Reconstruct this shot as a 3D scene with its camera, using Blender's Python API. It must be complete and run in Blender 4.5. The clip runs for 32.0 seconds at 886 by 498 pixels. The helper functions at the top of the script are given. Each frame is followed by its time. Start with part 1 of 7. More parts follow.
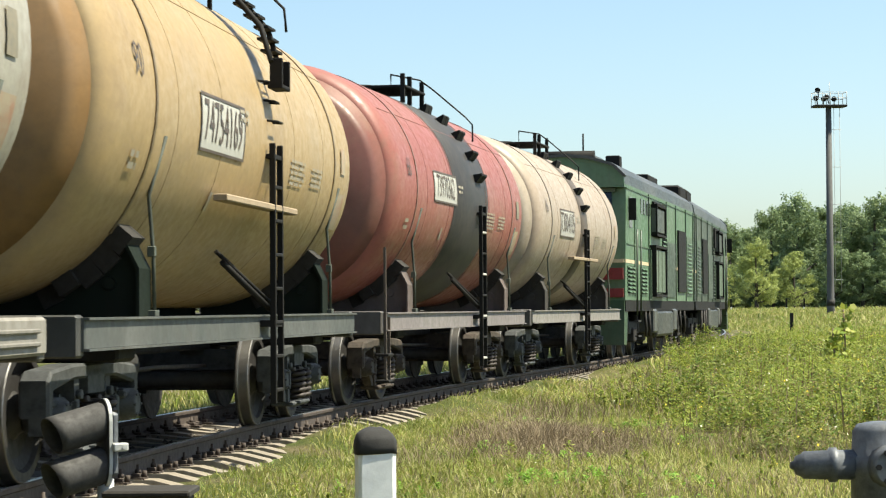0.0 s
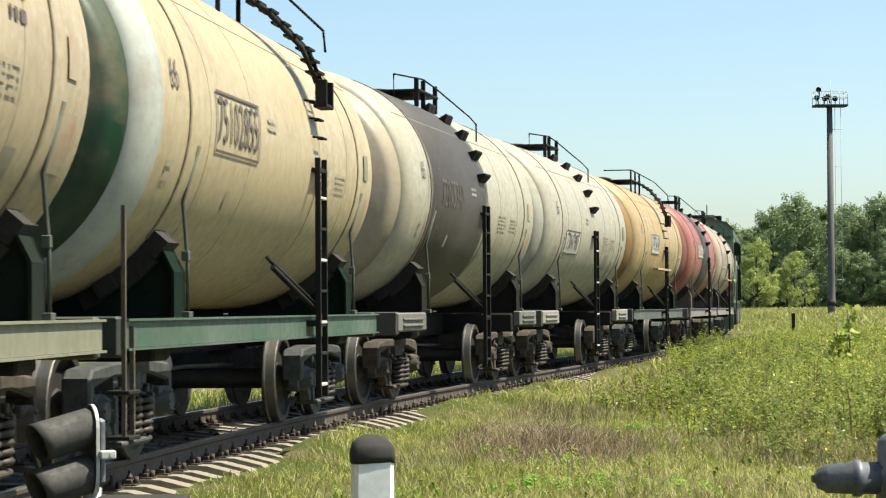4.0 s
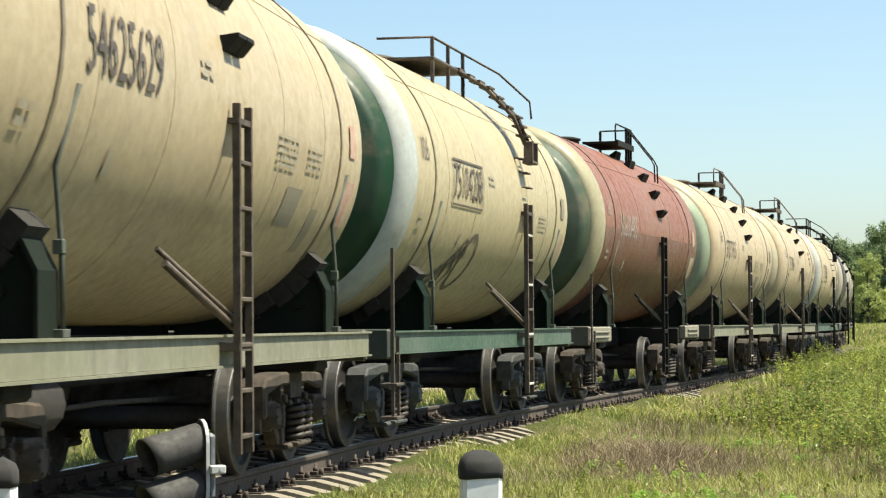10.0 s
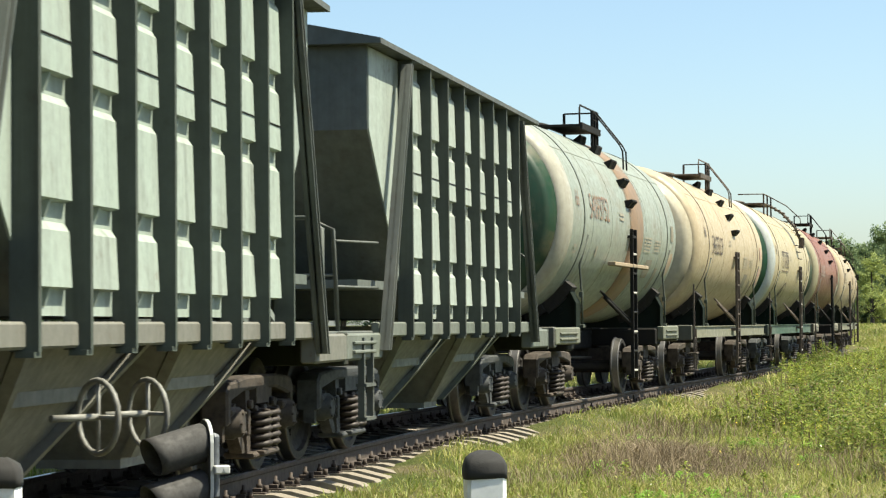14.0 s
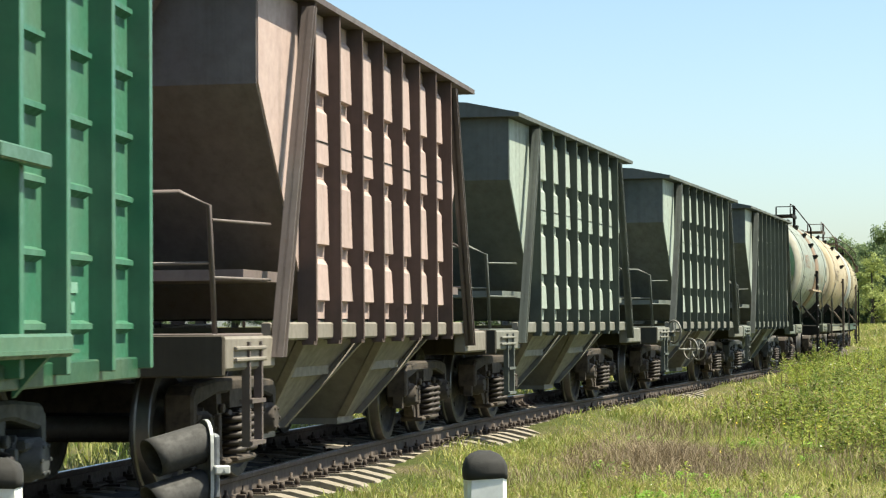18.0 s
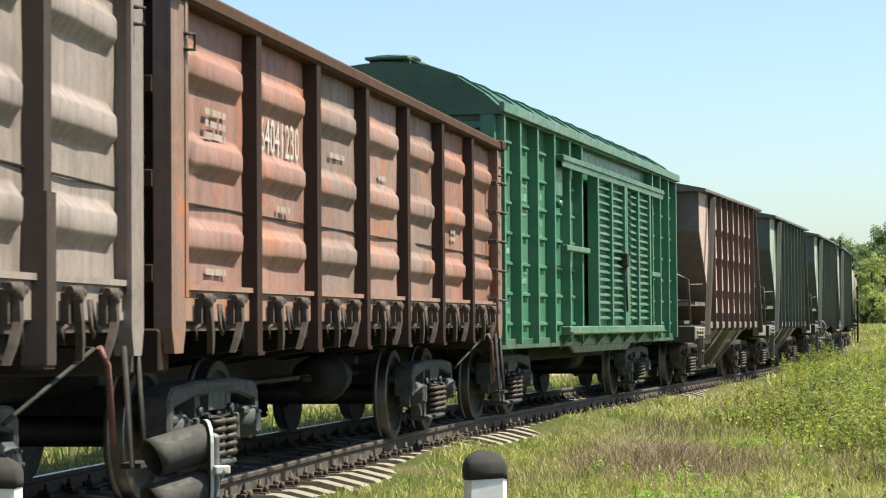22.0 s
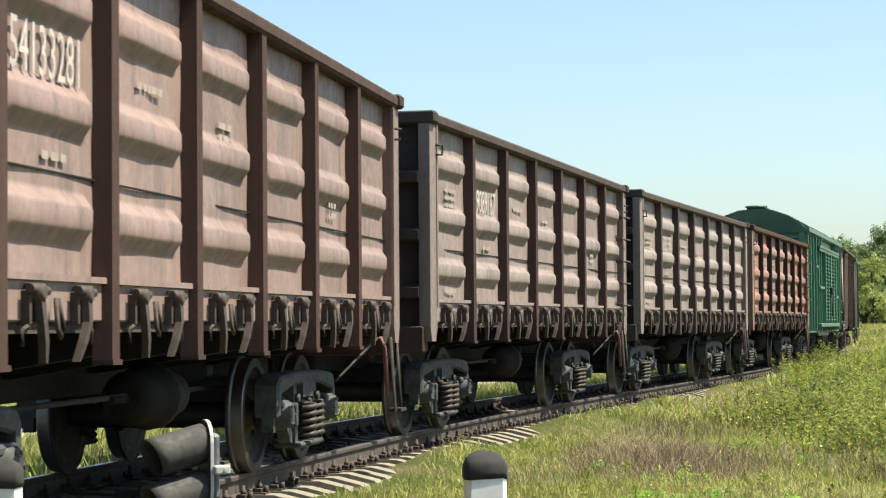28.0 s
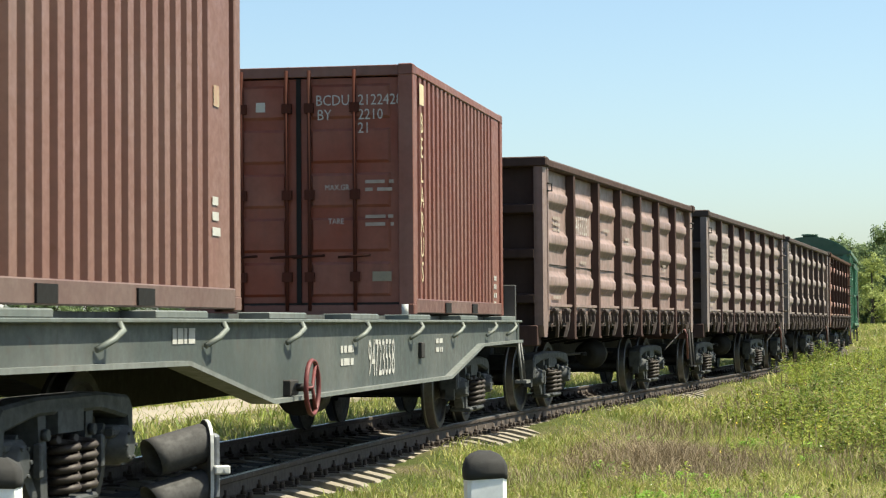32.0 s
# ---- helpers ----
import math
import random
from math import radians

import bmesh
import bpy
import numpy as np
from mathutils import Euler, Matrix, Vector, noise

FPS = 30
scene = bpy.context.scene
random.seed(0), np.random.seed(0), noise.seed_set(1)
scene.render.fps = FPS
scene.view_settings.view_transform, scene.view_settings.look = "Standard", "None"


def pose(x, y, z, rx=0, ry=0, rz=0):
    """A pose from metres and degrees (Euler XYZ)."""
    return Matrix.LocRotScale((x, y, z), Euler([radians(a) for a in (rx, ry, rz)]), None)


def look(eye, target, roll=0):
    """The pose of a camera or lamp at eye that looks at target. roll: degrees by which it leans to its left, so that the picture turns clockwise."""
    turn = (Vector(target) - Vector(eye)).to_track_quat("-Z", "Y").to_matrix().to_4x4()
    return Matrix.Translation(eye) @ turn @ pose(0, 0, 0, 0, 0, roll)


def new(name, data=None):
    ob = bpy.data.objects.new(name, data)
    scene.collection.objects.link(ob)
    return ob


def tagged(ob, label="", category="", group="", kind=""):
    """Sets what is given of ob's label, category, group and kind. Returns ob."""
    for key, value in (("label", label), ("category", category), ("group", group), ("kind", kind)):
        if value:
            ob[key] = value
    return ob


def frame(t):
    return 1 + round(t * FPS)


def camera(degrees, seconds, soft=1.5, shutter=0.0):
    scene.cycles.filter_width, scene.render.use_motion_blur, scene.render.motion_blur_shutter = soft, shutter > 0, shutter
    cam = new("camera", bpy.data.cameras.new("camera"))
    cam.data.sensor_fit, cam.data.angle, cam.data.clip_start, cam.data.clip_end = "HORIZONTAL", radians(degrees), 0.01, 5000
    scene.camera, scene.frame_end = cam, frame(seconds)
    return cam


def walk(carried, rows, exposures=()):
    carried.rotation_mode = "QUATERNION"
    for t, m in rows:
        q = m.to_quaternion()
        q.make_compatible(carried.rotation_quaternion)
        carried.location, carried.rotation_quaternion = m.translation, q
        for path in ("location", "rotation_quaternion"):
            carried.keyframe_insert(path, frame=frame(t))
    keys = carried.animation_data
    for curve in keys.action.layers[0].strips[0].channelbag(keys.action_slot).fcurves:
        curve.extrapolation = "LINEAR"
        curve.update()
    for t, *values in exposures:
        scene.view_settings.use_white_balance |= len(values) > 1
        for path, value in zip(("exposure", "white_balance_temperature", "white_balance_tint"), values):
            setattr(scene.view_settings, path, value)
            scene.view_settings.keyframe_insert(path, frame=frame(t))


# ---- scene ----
# ---- camera: on a tripod beside the line; one slow pan to the left ----
EYE = (0.0, 0.0, 1.208)
cam = camera(22.18, 32.0, soft=1.2, shutter=0.15)
PAN = [(0.3, -2.86, 1.49), (1.0, -2.87, 1.49), (2.5, -2.85, 1.50), (4.5, -2.85, 1.51), (5.7, -2.84, 1.50), (6.0, -2.78, 1.51),
       (6.5, -2.40, 1.54), (7.0, -1.90, 1.59), (7.5, -1.30, 1.66), (8.0, -0.74, 1.81), (8.5, -0.45, 1.92), (9.0, -0.23, 1.93),
       (9.5, -0.14, 1.92), (10.5, -0.10, 1.92), (12.0, -0.08, 1.92), (13.0, -0.02, 1.92), (15.5, 0.0, 1.93), (32.0, 0.0, 1.93)]
# the lens iris closes while the pale tanks fill the view and opens again after them
IRIS = [(0.0, 1.14), (4.5, 1.10), (6.0, 0.98), (9.0, 1.10), (13.0, 1.10), (16.0, 1.15), (20.0, 1.18), (30.0, 1.18), (32.0, 1.08)]
walk(cam, [(0.0, pose(-0.025, -0.5, 1.195, 91.51, 0.42, -2.85))] + [(t, pose(*EYE, 90 + p, 0.42, y)) for t, y, p in PAN], IRIS)

# ---- world and sun ----
SUN_AZ, SUN_EL = 94.0, 60.0          # azimuth from +y towards +x, elevation, in degrees
world = bpy.data.worlds.new("sky_world")
scene.world = world
world.use_nodes = True
nt = world.node_tree
sky = nt.nodes.new("ShaderNodeTexSky")
sky.sky_type, sky.sun_disc = "NISHITA", False
sky.sun_elevation, sky.sun_rotation = radians(SUN_EL), radians(SUN_AZ)
sky.air_density, sky.dust_density, sky.ozone_density = 0.9, 1.3, 3.2
nt.links.new(sky.outputs[0], nt.nodes["Background"].inputs[0])
nt.nodes["Background"].inputs[1].default_value = 0.096
sun_data = bpy.data.lights.new("sun", "SUN")
sun_data.energy, sun_data.angle, sun_data.color = 5.0, radians(0.53), (1.0, 0.95, 0.84)
sun = new("sun", sun_data)
sun.matrix_world = look((60 * math.sin(radians(SUN_AZ)), 60 * math.cos(radians(SUN_AZ)), 60 * math.tan(radians(SUN_EL))), (0, 0, 0))
scene.view_settings.use_white_balance = True
scene.view_settings.white_balance_temperature, scene.view_settings.white_balance_tint = 6880, 2

# ---- the line in plan: s metres along it, s = 0 is abreast of y = 20; z = 0 is the rail top ----
RS = np.arange(-300.0, 330.0, 0.25)


def ease(x, x0, w):
    return 1 / (1 + np.exp(np.clip(-(x - x0) / w, -60, 60)))


RK = (0.005906 - 0.007046 * ease(RS, 17.735, 4)) * ease(RS, -14, 2) - 0.00086 * ease(RS, 60, 4)
RH = np.cumsum(RK) * 0.25
R0 = int(np.argmin(abs(RS)))
RH += 0.17431 - RH[R0]
RX = np.cumsum(np.sin(RH)) * 0.25
RY = np.cumsum(np.cos(RH)) * 0.25
RX += -2.2502 - RX[R0]
RY += 20.0 - RY[R0]


def line_at(s, off=0.0):
    """Plan point at s, off metres to the right of the centre line, and the heading from +y towards +x."""
    hd = float(np.interp(s, RS, RH))
    return float(np.interp(s, RS, RX)) + off * math.cos(hd), float(np.interp(s, RS, RY)) - off * math.sin(hd), hd


def gone(t):
    """How far the train has gone at t seconds: it slows from 34 to 18 km/h."""
    u = t / 10
    return 92.259 * u + 3.766 * u ** 2 - 3.192 * u ** 3 - 1.3585 * u ** 4 + 0.8563 * u ** 5 - 0.1193 * u ** 6


def on_line(s, base):
    """Pose of a wagon whose bogies stand base metres apart, x ahead, y to the left."""
    ax, ay, _ = line_at(s - base / 2)
    bx, by, _ = line_at(s + base / 2)
    return pose((ax + bx) / 2, (ay + by) / 2, 0, 0, 0, math.degrees(math.atan2(by - ay, bx - ax)))


# ---- mesh helpers ----
class Geo:
    """Collects vertices and faces of one part."""

    def __init__(self):
        self.v, self.f, self.smooth = [], [], []

    def add(self, verts, faces, smooth=False):
        n = len(self.v)
        self.v += [tuple(p) for p in verts]
        self.f += [tuple(i + n for i in f) for f in faces]
        self.smooth += [smooth] * len(faces)
        return self

    def box(self, x0, x1, y0, y1, z0, z1, b=0.0):
        """A box, its edges along x and the uprights chamfered by b."""
        if b <= 0:
            v = [(x, y, z) for z in (z0, z1) for x, y in ((x0, y0), (x1, y0), (x1, y1), (x0, y1))]
            return self.add(v, [(3, 2, 1, 0), (4, 5, 6, 7), (0, 1, 5, 4), (1, 2, 6, 5), (2, 3, 7, 6), (3, 0, 4, 7)])
        ring = lambda x, i: [(x, y0 + i, z0 + b), (x, y0 + b, z0 + i), (x, y1 - b, z0 + i), (x, y1 - i, z0 + b),
                             (x, y1 - i, z1 - b), (x, y1 - b, z1 - i), (x, y0 + b, z1 - i), (x, y0 + i, z1 - b)]
        return self.rings([ring(x0, b * 0.6), ring(x0 + b, 0), ring(x1 - b, 0), ring(x1, b * 0.6)])

    def rings(self, rings, caps=True, smooth=False, closed=False):
        n = len(rings[0])
        v = [p for r in rings for p in r]
        f = []
        m = len(rings)
        for i in range(m if closed else m - 1):
            for j in range(n):
                a, b = i * n, ((i + 1) % m) * n
                f.append((a + j, a + (j + 1) % n, b + (j + 1) % n, b + j))
        self.add(v, f, smooth)
        if caps and not closed:
            k = len(self.v) - len(v)
            self.f += [tuple(k + j for j in reversed(range(n))), tuple(k + (m - 1) * n + j for j in range(n))]
            self.smooth += [False, False]
        return self

    def tube(self, pts, r, n=8, smooth=True):
        """A round bar along a line of points."""
        pts = [Vector(p) for p in pts]
        rings = []
        for i, p in enumerate(pts):
            d = (pts[min(i + 1, len(pts) - 1)] - pts[max(i - 1, 0)]).normalized()
            up = Vector((0, 0, 1)) if abs(d.z) < 0.9 else Vector((1, 0, 0))
            a = d.cross(up).normalized()
            b = a.cross(d)
            rings.append([p + r * (math.cos(2 * math.pi * j / n) * a + math.sin(2 * math.pi * j / n) * b) for j in range(n)])
        return self.rings(rings, smooth=smooth)

    def lathe(self, prof, axis, c, n=24, smooth=True):
        """Turns (along, radius) pairs about an axis x, y or z through c."""
        rings = []
        for a, r in prof:
            ring = []
            for j in range(n):
                u, w = r * math.cos(2 * math.pi * j / n), r * math.sin(2 * math.pi * j / n)
                p = {"x": (a, u, w), "y": (u, a, w), "z": (u, w, a)}[axis]
                ring.append((c[0] + p[0], c[1] + p[1], c[2] + p[2]))
            rings.append(ring)
        return self.rings(rings, smooth=smooth)

    def prism(self, poly, axis, a0, a1):
        """A polygon of (u, w) pairs drawn out along an axis from a0 to a1: x gives (y, z), y gives (x, z), z gives (x, y)."""
        put = {"x": lambda a, u, w: (a, u, w), "y": lambda a, u, w: (u, a, w), "z": lambda a, u, w: (u, w, a)}[axis]
        return self.rings([[put(a, u, w) for u, w in poly] for a in (a0, a1)])

    def mesh(self, name):
        me = bpy.data.meshes.new(name)
        me.from_pydata([tuple(p) for p in self.v], [], self.f)
        me.polygons.foreach_set("use_smooth", self.smooth)
        bm = bmesh.new()
        bm.from_mesh(me)
        bmesh.ops.recalc_face_normals(bm, faces=bm.faces)
        bm.to_mesh(me)
        bm.free()
        me.update()
        return me


MESHES = {}
TONE = 0.55          # all wagon paint is multiplied by this, to balance the raised exposure


def part(name, geo, mat, parent, label="", at=None, color=None, key=None):
    """Links geo (or a ready mesh) as one mesh object under a thing or a part. key: share the mesh between alike parts."""
    if key is not None and key in MESHES:
        me = MESHES[key]
    else:
        me = geo if isinstance(geo, bpy.types.Mesh) else (geo() if callable(geo) else geo).mesh(name)
        me.materials.clear()
        me.materials.append(mat)
        if key is not None:
            MESHES[key] = me
    ob = new(name, me)
    ob.parent = parent
    if at is not None:
        ob.matrix_basis = at
    if color is not None:
        ob.color = (*[c * TONE for c in color], 1.0)
    if label:
        ob["label"] = label
    return ob


def thing(name, label, category, group="", m=None, kind=""):
    ob = new(name)
    ob.empty_display_size = 0.3
    tagged(ob, label, category, group, kind)
    if m is not None:
        ob.matrix_basis = m
    return ob


def solid(name, geo, mat, label, category, kind="", m=None, group=""):
    """A thing of one mesh."""
    ob = part(name, geo, mat, None, at=m)
    return tagged(ob, label, category, group, kind)


# ---- materials ----
def material(name):
    m = bpy.data.materials.new(name)
    m.use_nodes = True
    t = m.node_tree
    return m, t, t.nodes["Principled BSDF"]


def node(t, kind, operation=""):
    n = t.nodes.new(kind)
    if operation:
        n.operation = operation
    return n


def coords(t, scale=(1, 1, 1), space="Object"):
    tc = node(t, "ShaderNodeTexCoord")
    mp = node(t, "ShaderNodeMapping")
    mp.inputs["Scale"].default_value = scale
    t.links.new(tc.outputs[space], mp.inputs["Vector"])
    return mp.outputs["Vector"]


def noise_tex(t, vec, scale, detail=5.0, rough=0.6):
    n = node(t, "ShaderNodeTexNoise")
    n.inputs["Scale"].default_value, n.inputs["Detail"].default_value, n.inputs["Roughness"].default_value = scale, detail, rough
    t.links.new(vec, n.inputs["Vector"])
    return n.outputs["Fac"]


def ramp(t, fac, lo, hi, a=0.0, b=1.0):
    n = node(t, "ShaderNodeMapRange")
    n.clamp = True
    for k, v in zip(("From Min", "From Max", "To Min", "To Max"), (lo, hi, a, b)):
        n.inputs[k].default_value = v
    t.links.new(fac, n.inputs["Value"])
    return n.outputs["Result"]


def mix(t, fac, a, b, mode="MIX"):
    n = node(t, "ShaderNodeMix")
    n.data_type, n.blend_type = "RGBA", mode
    for s, v in zip((n.inputs[0], n.inputs[6], n.inputs[7]), (fac, a, b)):
        if hasattr(v, "links"):
            t.links.new(v, s)
        elif isinstance(v, tuple):
            s.default_value = (*v, 1)
        else:
            s.default_value = v
    return n.outputs[2]


def bump(t, bsdf, fac, strength, dist):
    n = node(t, "ShaderNodeBump")
    n.inputs["Strength"].default_value, n.inputs["Distance"].default_value = strength, dist
    t.links.new(fac, n.inputs["Height"])
    t.links.new(n.outputs["Normal"], bsdf.inputs["Normal"])


def paint(name, rough=0.5, grime=0.5, rust=0.3, grime_col=(0.05, 0.042, 0.03), rust_col=(0.16, 0.06, 0.025), fade=0.35, base=None, relief=0.004, chalk=(0.40, 0.37, 0.31), gloss=0.5, blotch=0.0, blotch_col=(0.20, 0.14, 0.09), blotch_scale=1.1):
    """Weathered wagon paint: the object's own colour, faded in clouds, streaked downwards, with rust where it is worn."""
    m, t, b = material(name)
    b.inputs["Specular IOR Level"].default_value = gloss
    if base is None:
        info = node(t, "ShaderNodeObjectInfo")
        col = info.outputs["Color"]
        rnd = info.outputs["Random"]
    else:
        col = mix(t, 0.0, base, base)
        rnd = node(t, "ShaderNodeObjectInfo").outputs["Random"]
    v = coords(t)
    add = node(t, "ShaderNodeVectorMath", operation="ADD")
    sc = node(t, "ShaderNodeVectorMath", operation="SCALE")
    comb = node(t, "ShaderNodeCombineXYZ")
    for i in range(3):
        t.links.new(rnd, comb.inputs[i])
    t.links.new(comb.outputs[0], sc.inputs[0])
    sc.inputs["Scale"].default_value = 37.0
    t.links.new(v, add.inputs[0])
    t.links.new(sc.outputs[0], add.inputs[1])
    vv = add.outputs[0]
    st = node(t, "ShaderNodeMapping")
    st.inputs["Scale"].default_value = (5.0, 5.0, 0.22)
    t.links.new(vv, st.inputs["Vector"])
    cloud = noise_tex(t, vv, 0.7, 4)
    fine = noise_tex(t, vv, 9.0, 6, 0.7)
    streak = noise_tex(t, st.outputs["Vector"], 1.4, 6, 0.65)
    pale = mix(t, 0.5, col, chalk)
    c1 = mix(t, ramp(t, cloud, 0.42, 0.72, 0.0, fade), col, pale)
    dirt = node(t, "ShaderNodeMath", operation="MULTIPLY")
    t.links.new(ramp(t, streak, 0.46, 0.74), dirt.inputs[0])
    t.links.new(ramp(t, cloud, 0.35, 0.65, 0.35, 1.0), dirt.inputs[1])
    dm = node(t, "ShaderNodeMath", operation="MULTIPLY")
    t.links.new(dirt.outputs[0], dm.inputs[0])
    dm.inputs[1].default_value = grime
    c2 = mix(t, dm.outputs[0], c1, grime_col)
    rm = node(t, "ShaderNodeMath", operation="MULTIPLY")
    t.links.new(ramp(t, fine, 0.6, 0.68), rm.inputs[0])
    t.links.new(ramp(t, noise_tex(t, vv, 1.7, 3), 0.5, 0.68, 0.0, rust), rm.inputs[1])
    c3 = mix(t, rm.outputs[0], c2, rust_col)
    c4 = mix(t, ramp(t, fine, 0.3, 0.7, 0.0, 0.22), c3, (0.03, 0.027, 0.022), "MIX")
    if blotch > 0:
        patch_map = noise_tex(t, vv, blotch_scale, 8, 0.72)
        c4 = mix(t, ramp(t, patch_map, 0.53, 0.66, 0.0, blotch), c4, blotch_col)
    t.links.new(c4, b.inputs["Base Color"])
    t.links.new(ramp(t, fine, 0.35, 0.7, rough - 0.1, rough + 0.2), b.inputs["Roughness"])
    bump(t, b, fine, 0.35, relief)
    return m


def plain(name, col, rough=0.6, metal=0.0, var=0.35, scale=8.0, dark=None, relief=0.003, space="Object"):
    """One material with clouds and grain."""
    m, t, b = material(name)
    v = coords(t, space=space)
    big, small = noise_tex(t, v, scale * 0.15, 4), noise_tex(t, v, scale, 6, 0.7)
    d = dark or tuple(c * 0.45 for c in col)
    c = mix(t, ramp(t, big, 0.35, 0.7, 0.0, var), col, d)
    c = mix(t, ramp(t, small, 0.4, 0.72, 0.0, var * 1.3), c, d)
    t.links.new(c, b.inputs["Base Color"])
    b.inputs["Metallic"].default_value = metal
    t.links.new(ramp(t, small, 0.3, 0.7, max(rough - 0.1, 0.05), min(rough + 0.15, 1)), b.inputs["Roughness"])
    bump(t, b, small, 0.4, relief)
    return m


def leafy(name, cols, rough=0.55, trans=0.35):
    """Blades and leaves: a colour for each, some light through them."""
    m, t, b = material(name)
    geo = node(t, "ShaderNodeNewGeometry")
    r = node(t, "ShaderNodeValToRGB")
    r.color_ramp.interpolation = "LINEAR"
    for i, c in enumerate(cols):
        e = r.color_ramp.elements[i] if i < 2 else r.color_ramp.elements.new(i / (len(cols) - 1))
        e.position = i / (len(cols) - 1)
        e.color = (*c, 1)
    t.links.new(geo.outputs["Random Per Island"], r.inputs[0])
    big = noise_tex(t, coords(t), 0.35, 3)
    c = mix(t, ramp(t, big, 0.38, 0.64, 0.0, 0.5), r.outputs[0], tuple(x * 0.6 for x in cols[0]))
    t.links.new(c, b.inputs["Base Color"])
    b.inputs["Roughness"].default_value = rough
    b.inputs["Specular IOR Level"].default_value = 0.25
    tr = node(t, "ShaderNodeBsdfTranslucent")
    t.links.new(c, tr.inputs["Color"])
    mx = node(t, "ShaderNodeMixShader")
    mx.inputs[0].default_value = trans
    t.links.new(b.outputs[0], mx.inputs[1])
    t.links.new(tr.outputs[0], mx.inputs[2])
    t.links.new(mx.outputs[0], t.nodes["Material Output"].inputs["Surface"])
    return m


TANK = paint("tank_paint", 0.45, 0.3, 0.25, grime_col=(0.13, 0.10, 0.06), fade=0.3, relief=0.003, gloss=0.3, blotch=0.34)
DARKP = paint("dark_frame_paint", 0.7, 0.5, 0.25, grime_col=(0.02, 0.016, 0.013), rust_col=(0.04, 0.022, 0.014), fade=0.0, gloss=0.06)
WAGON = paint("wagon_paint", 0.6, 0.6, 0.4, fade=0.4, chalk=(0.36, 0.34, 0.31))
GONDOLA = paint("gondola_paint", 0.55, 0.75, 0.5, grime_col=(0.055, 0.04, 0.034), fade=0.45, chalk=(0.30, 0.25, 0.235), blotch=0.4, blotch_col=(0.11, 0.08, 0.07), blotch_scale=1.6)
GREEN_W = paint("boxcar_paint", 0.38, 0.3, 0.12, grime_col=(0.02, 0.05, 0.03), fade=0.3)
LOCO = paint("loco_paint", 0.45, 0.55, 0.2, fade=0.3)
RUSTY = paint("rusty_wagon_paint", 0.65, 0.75, 0.9, grime_col=(0.05, 0.035, 0.03), rust_col=(0.26, 0.085, 0.035), fade=0.6, chalk=(0.34, 0.28, 0.25), blotch=0.85, blotch_col=(0.36, 0.12, 0.05), blotch_scale=1.3)
CORTEN = paint("container_paint", 0.5, 0.35, 0.3, grime_col=(0.07, 0.03, 0.02), fade=0.25)
IRON = plain("bogie_iron", (0.026, 0.021, 0.018), 0.75, 0.0, 0.6, 10.0, (0.009, 0.008, 0.007))
DUSTY = plain("dusty_cast_iron", (0.078, 0.056, 0.041), 0.85, 0.0, 0.7, 9.0, (0.014, 0.012, 0.010))
GREY_IRON = plain("grey_cast_iron", (0.066, 0.069, 0.07), 0.7, 0.0, 0.7, 9.0, (0.016, 0.017, 0.017))
SPRING = plain("spring_steel", (0.05, 0.038, 0.032), 0.6, 0.2, 0.5, 20.0)
BLACK = plain("black_painted_steel", (0.010, 0.0095, 0.009), 0.75, 0.0, 0.4, 12.0, (0.020, 0.017, 0.014))
BLACK.node_tree.nodes["Principled BSDF"].inputs["Specular IOR Level"].default_value = 0.2
WHEEL = plain("wheel_steel", (0.026, 0.022, 0.02), 0.65, 0.1, 0.5, 14.0)
TREAD = plain("polished_tread", (0.22, 0.21, 0.20), 0.42, 1.0, 0.3, 25.0)
RAIL_SIDE = plain("rusty_rail", (0.08, 0.06, 0.048), 0.8, 0.1, 0.5, 14.0, (0.04, 0.028, 0.022))
RAIL_TOP = plain("polished_rail_top", (0.46, 0.45, 0.44), 0.3, 1.0, 0.35, 30.0)
CONCRETE = plain("weathered_concrete", (0.235, 0.20, 0.155), 0.85, 0.0, 0.5, 16.0, (0.16, 0.13, 0.10))
BALLAST = plain("oily_ballast", (0.052, 0.044, 0.036), 0.9, 0.0, 0.6, 22.0, (0.025, 0.02, 0.017), 0.02)
STONE = plain("ballast_stone", (0.07, 0.058, 0.048), 0.9, 0.0, 0.5, 30.0, (0.03, 0.025, 0.02))
WOOD = plain("oily_timber", (0.022, 0.018, 0.014), 0.85, 0.0, 0.5, 20.0, (0.018, 0.014, 0.01))
PLANK = plain("bare_plank", (0.34, 0.26, 0.17), 0.8, 0.0, 0.4, 24.0, (0.16, 0.11, 0.07))
WHITE = plain("white_limewash", (0.86, 0.855, 0.84), 0.8, 0.0, 0.18, 18.0, (0.45, 0.43, 0.39))
TAR = plain("tarred_top", (0.014, 0.013, 0.012), 0.85, 0.0, 0.35, 25.0, (0.045, 0.042, 0.04), 0.006)
GALV = plain("pale_bracket_paint", (0.45, 0.45, 0.43), 0.5, 0.0, 0.3, 30.0)
HOOD = plain("sooty_hood", (0.05, 0.046, 0.043), 0.75, 0.0, 0.5, 22.0, (0.022, 0.02, 0.018))
GREYP = plain("grey_machine_paint", (0.15, 0.16, 0.175), 0.5, 0.1, 0.7, 14.0, (0.045, 0.045, 0.05), 0.006)
INK = plain("black_stencil", (0.05, 0.04, 0.036), 0.6, 0.0, 0.3, 14.0, (0.2, 0.14, 0.1), 0.0)
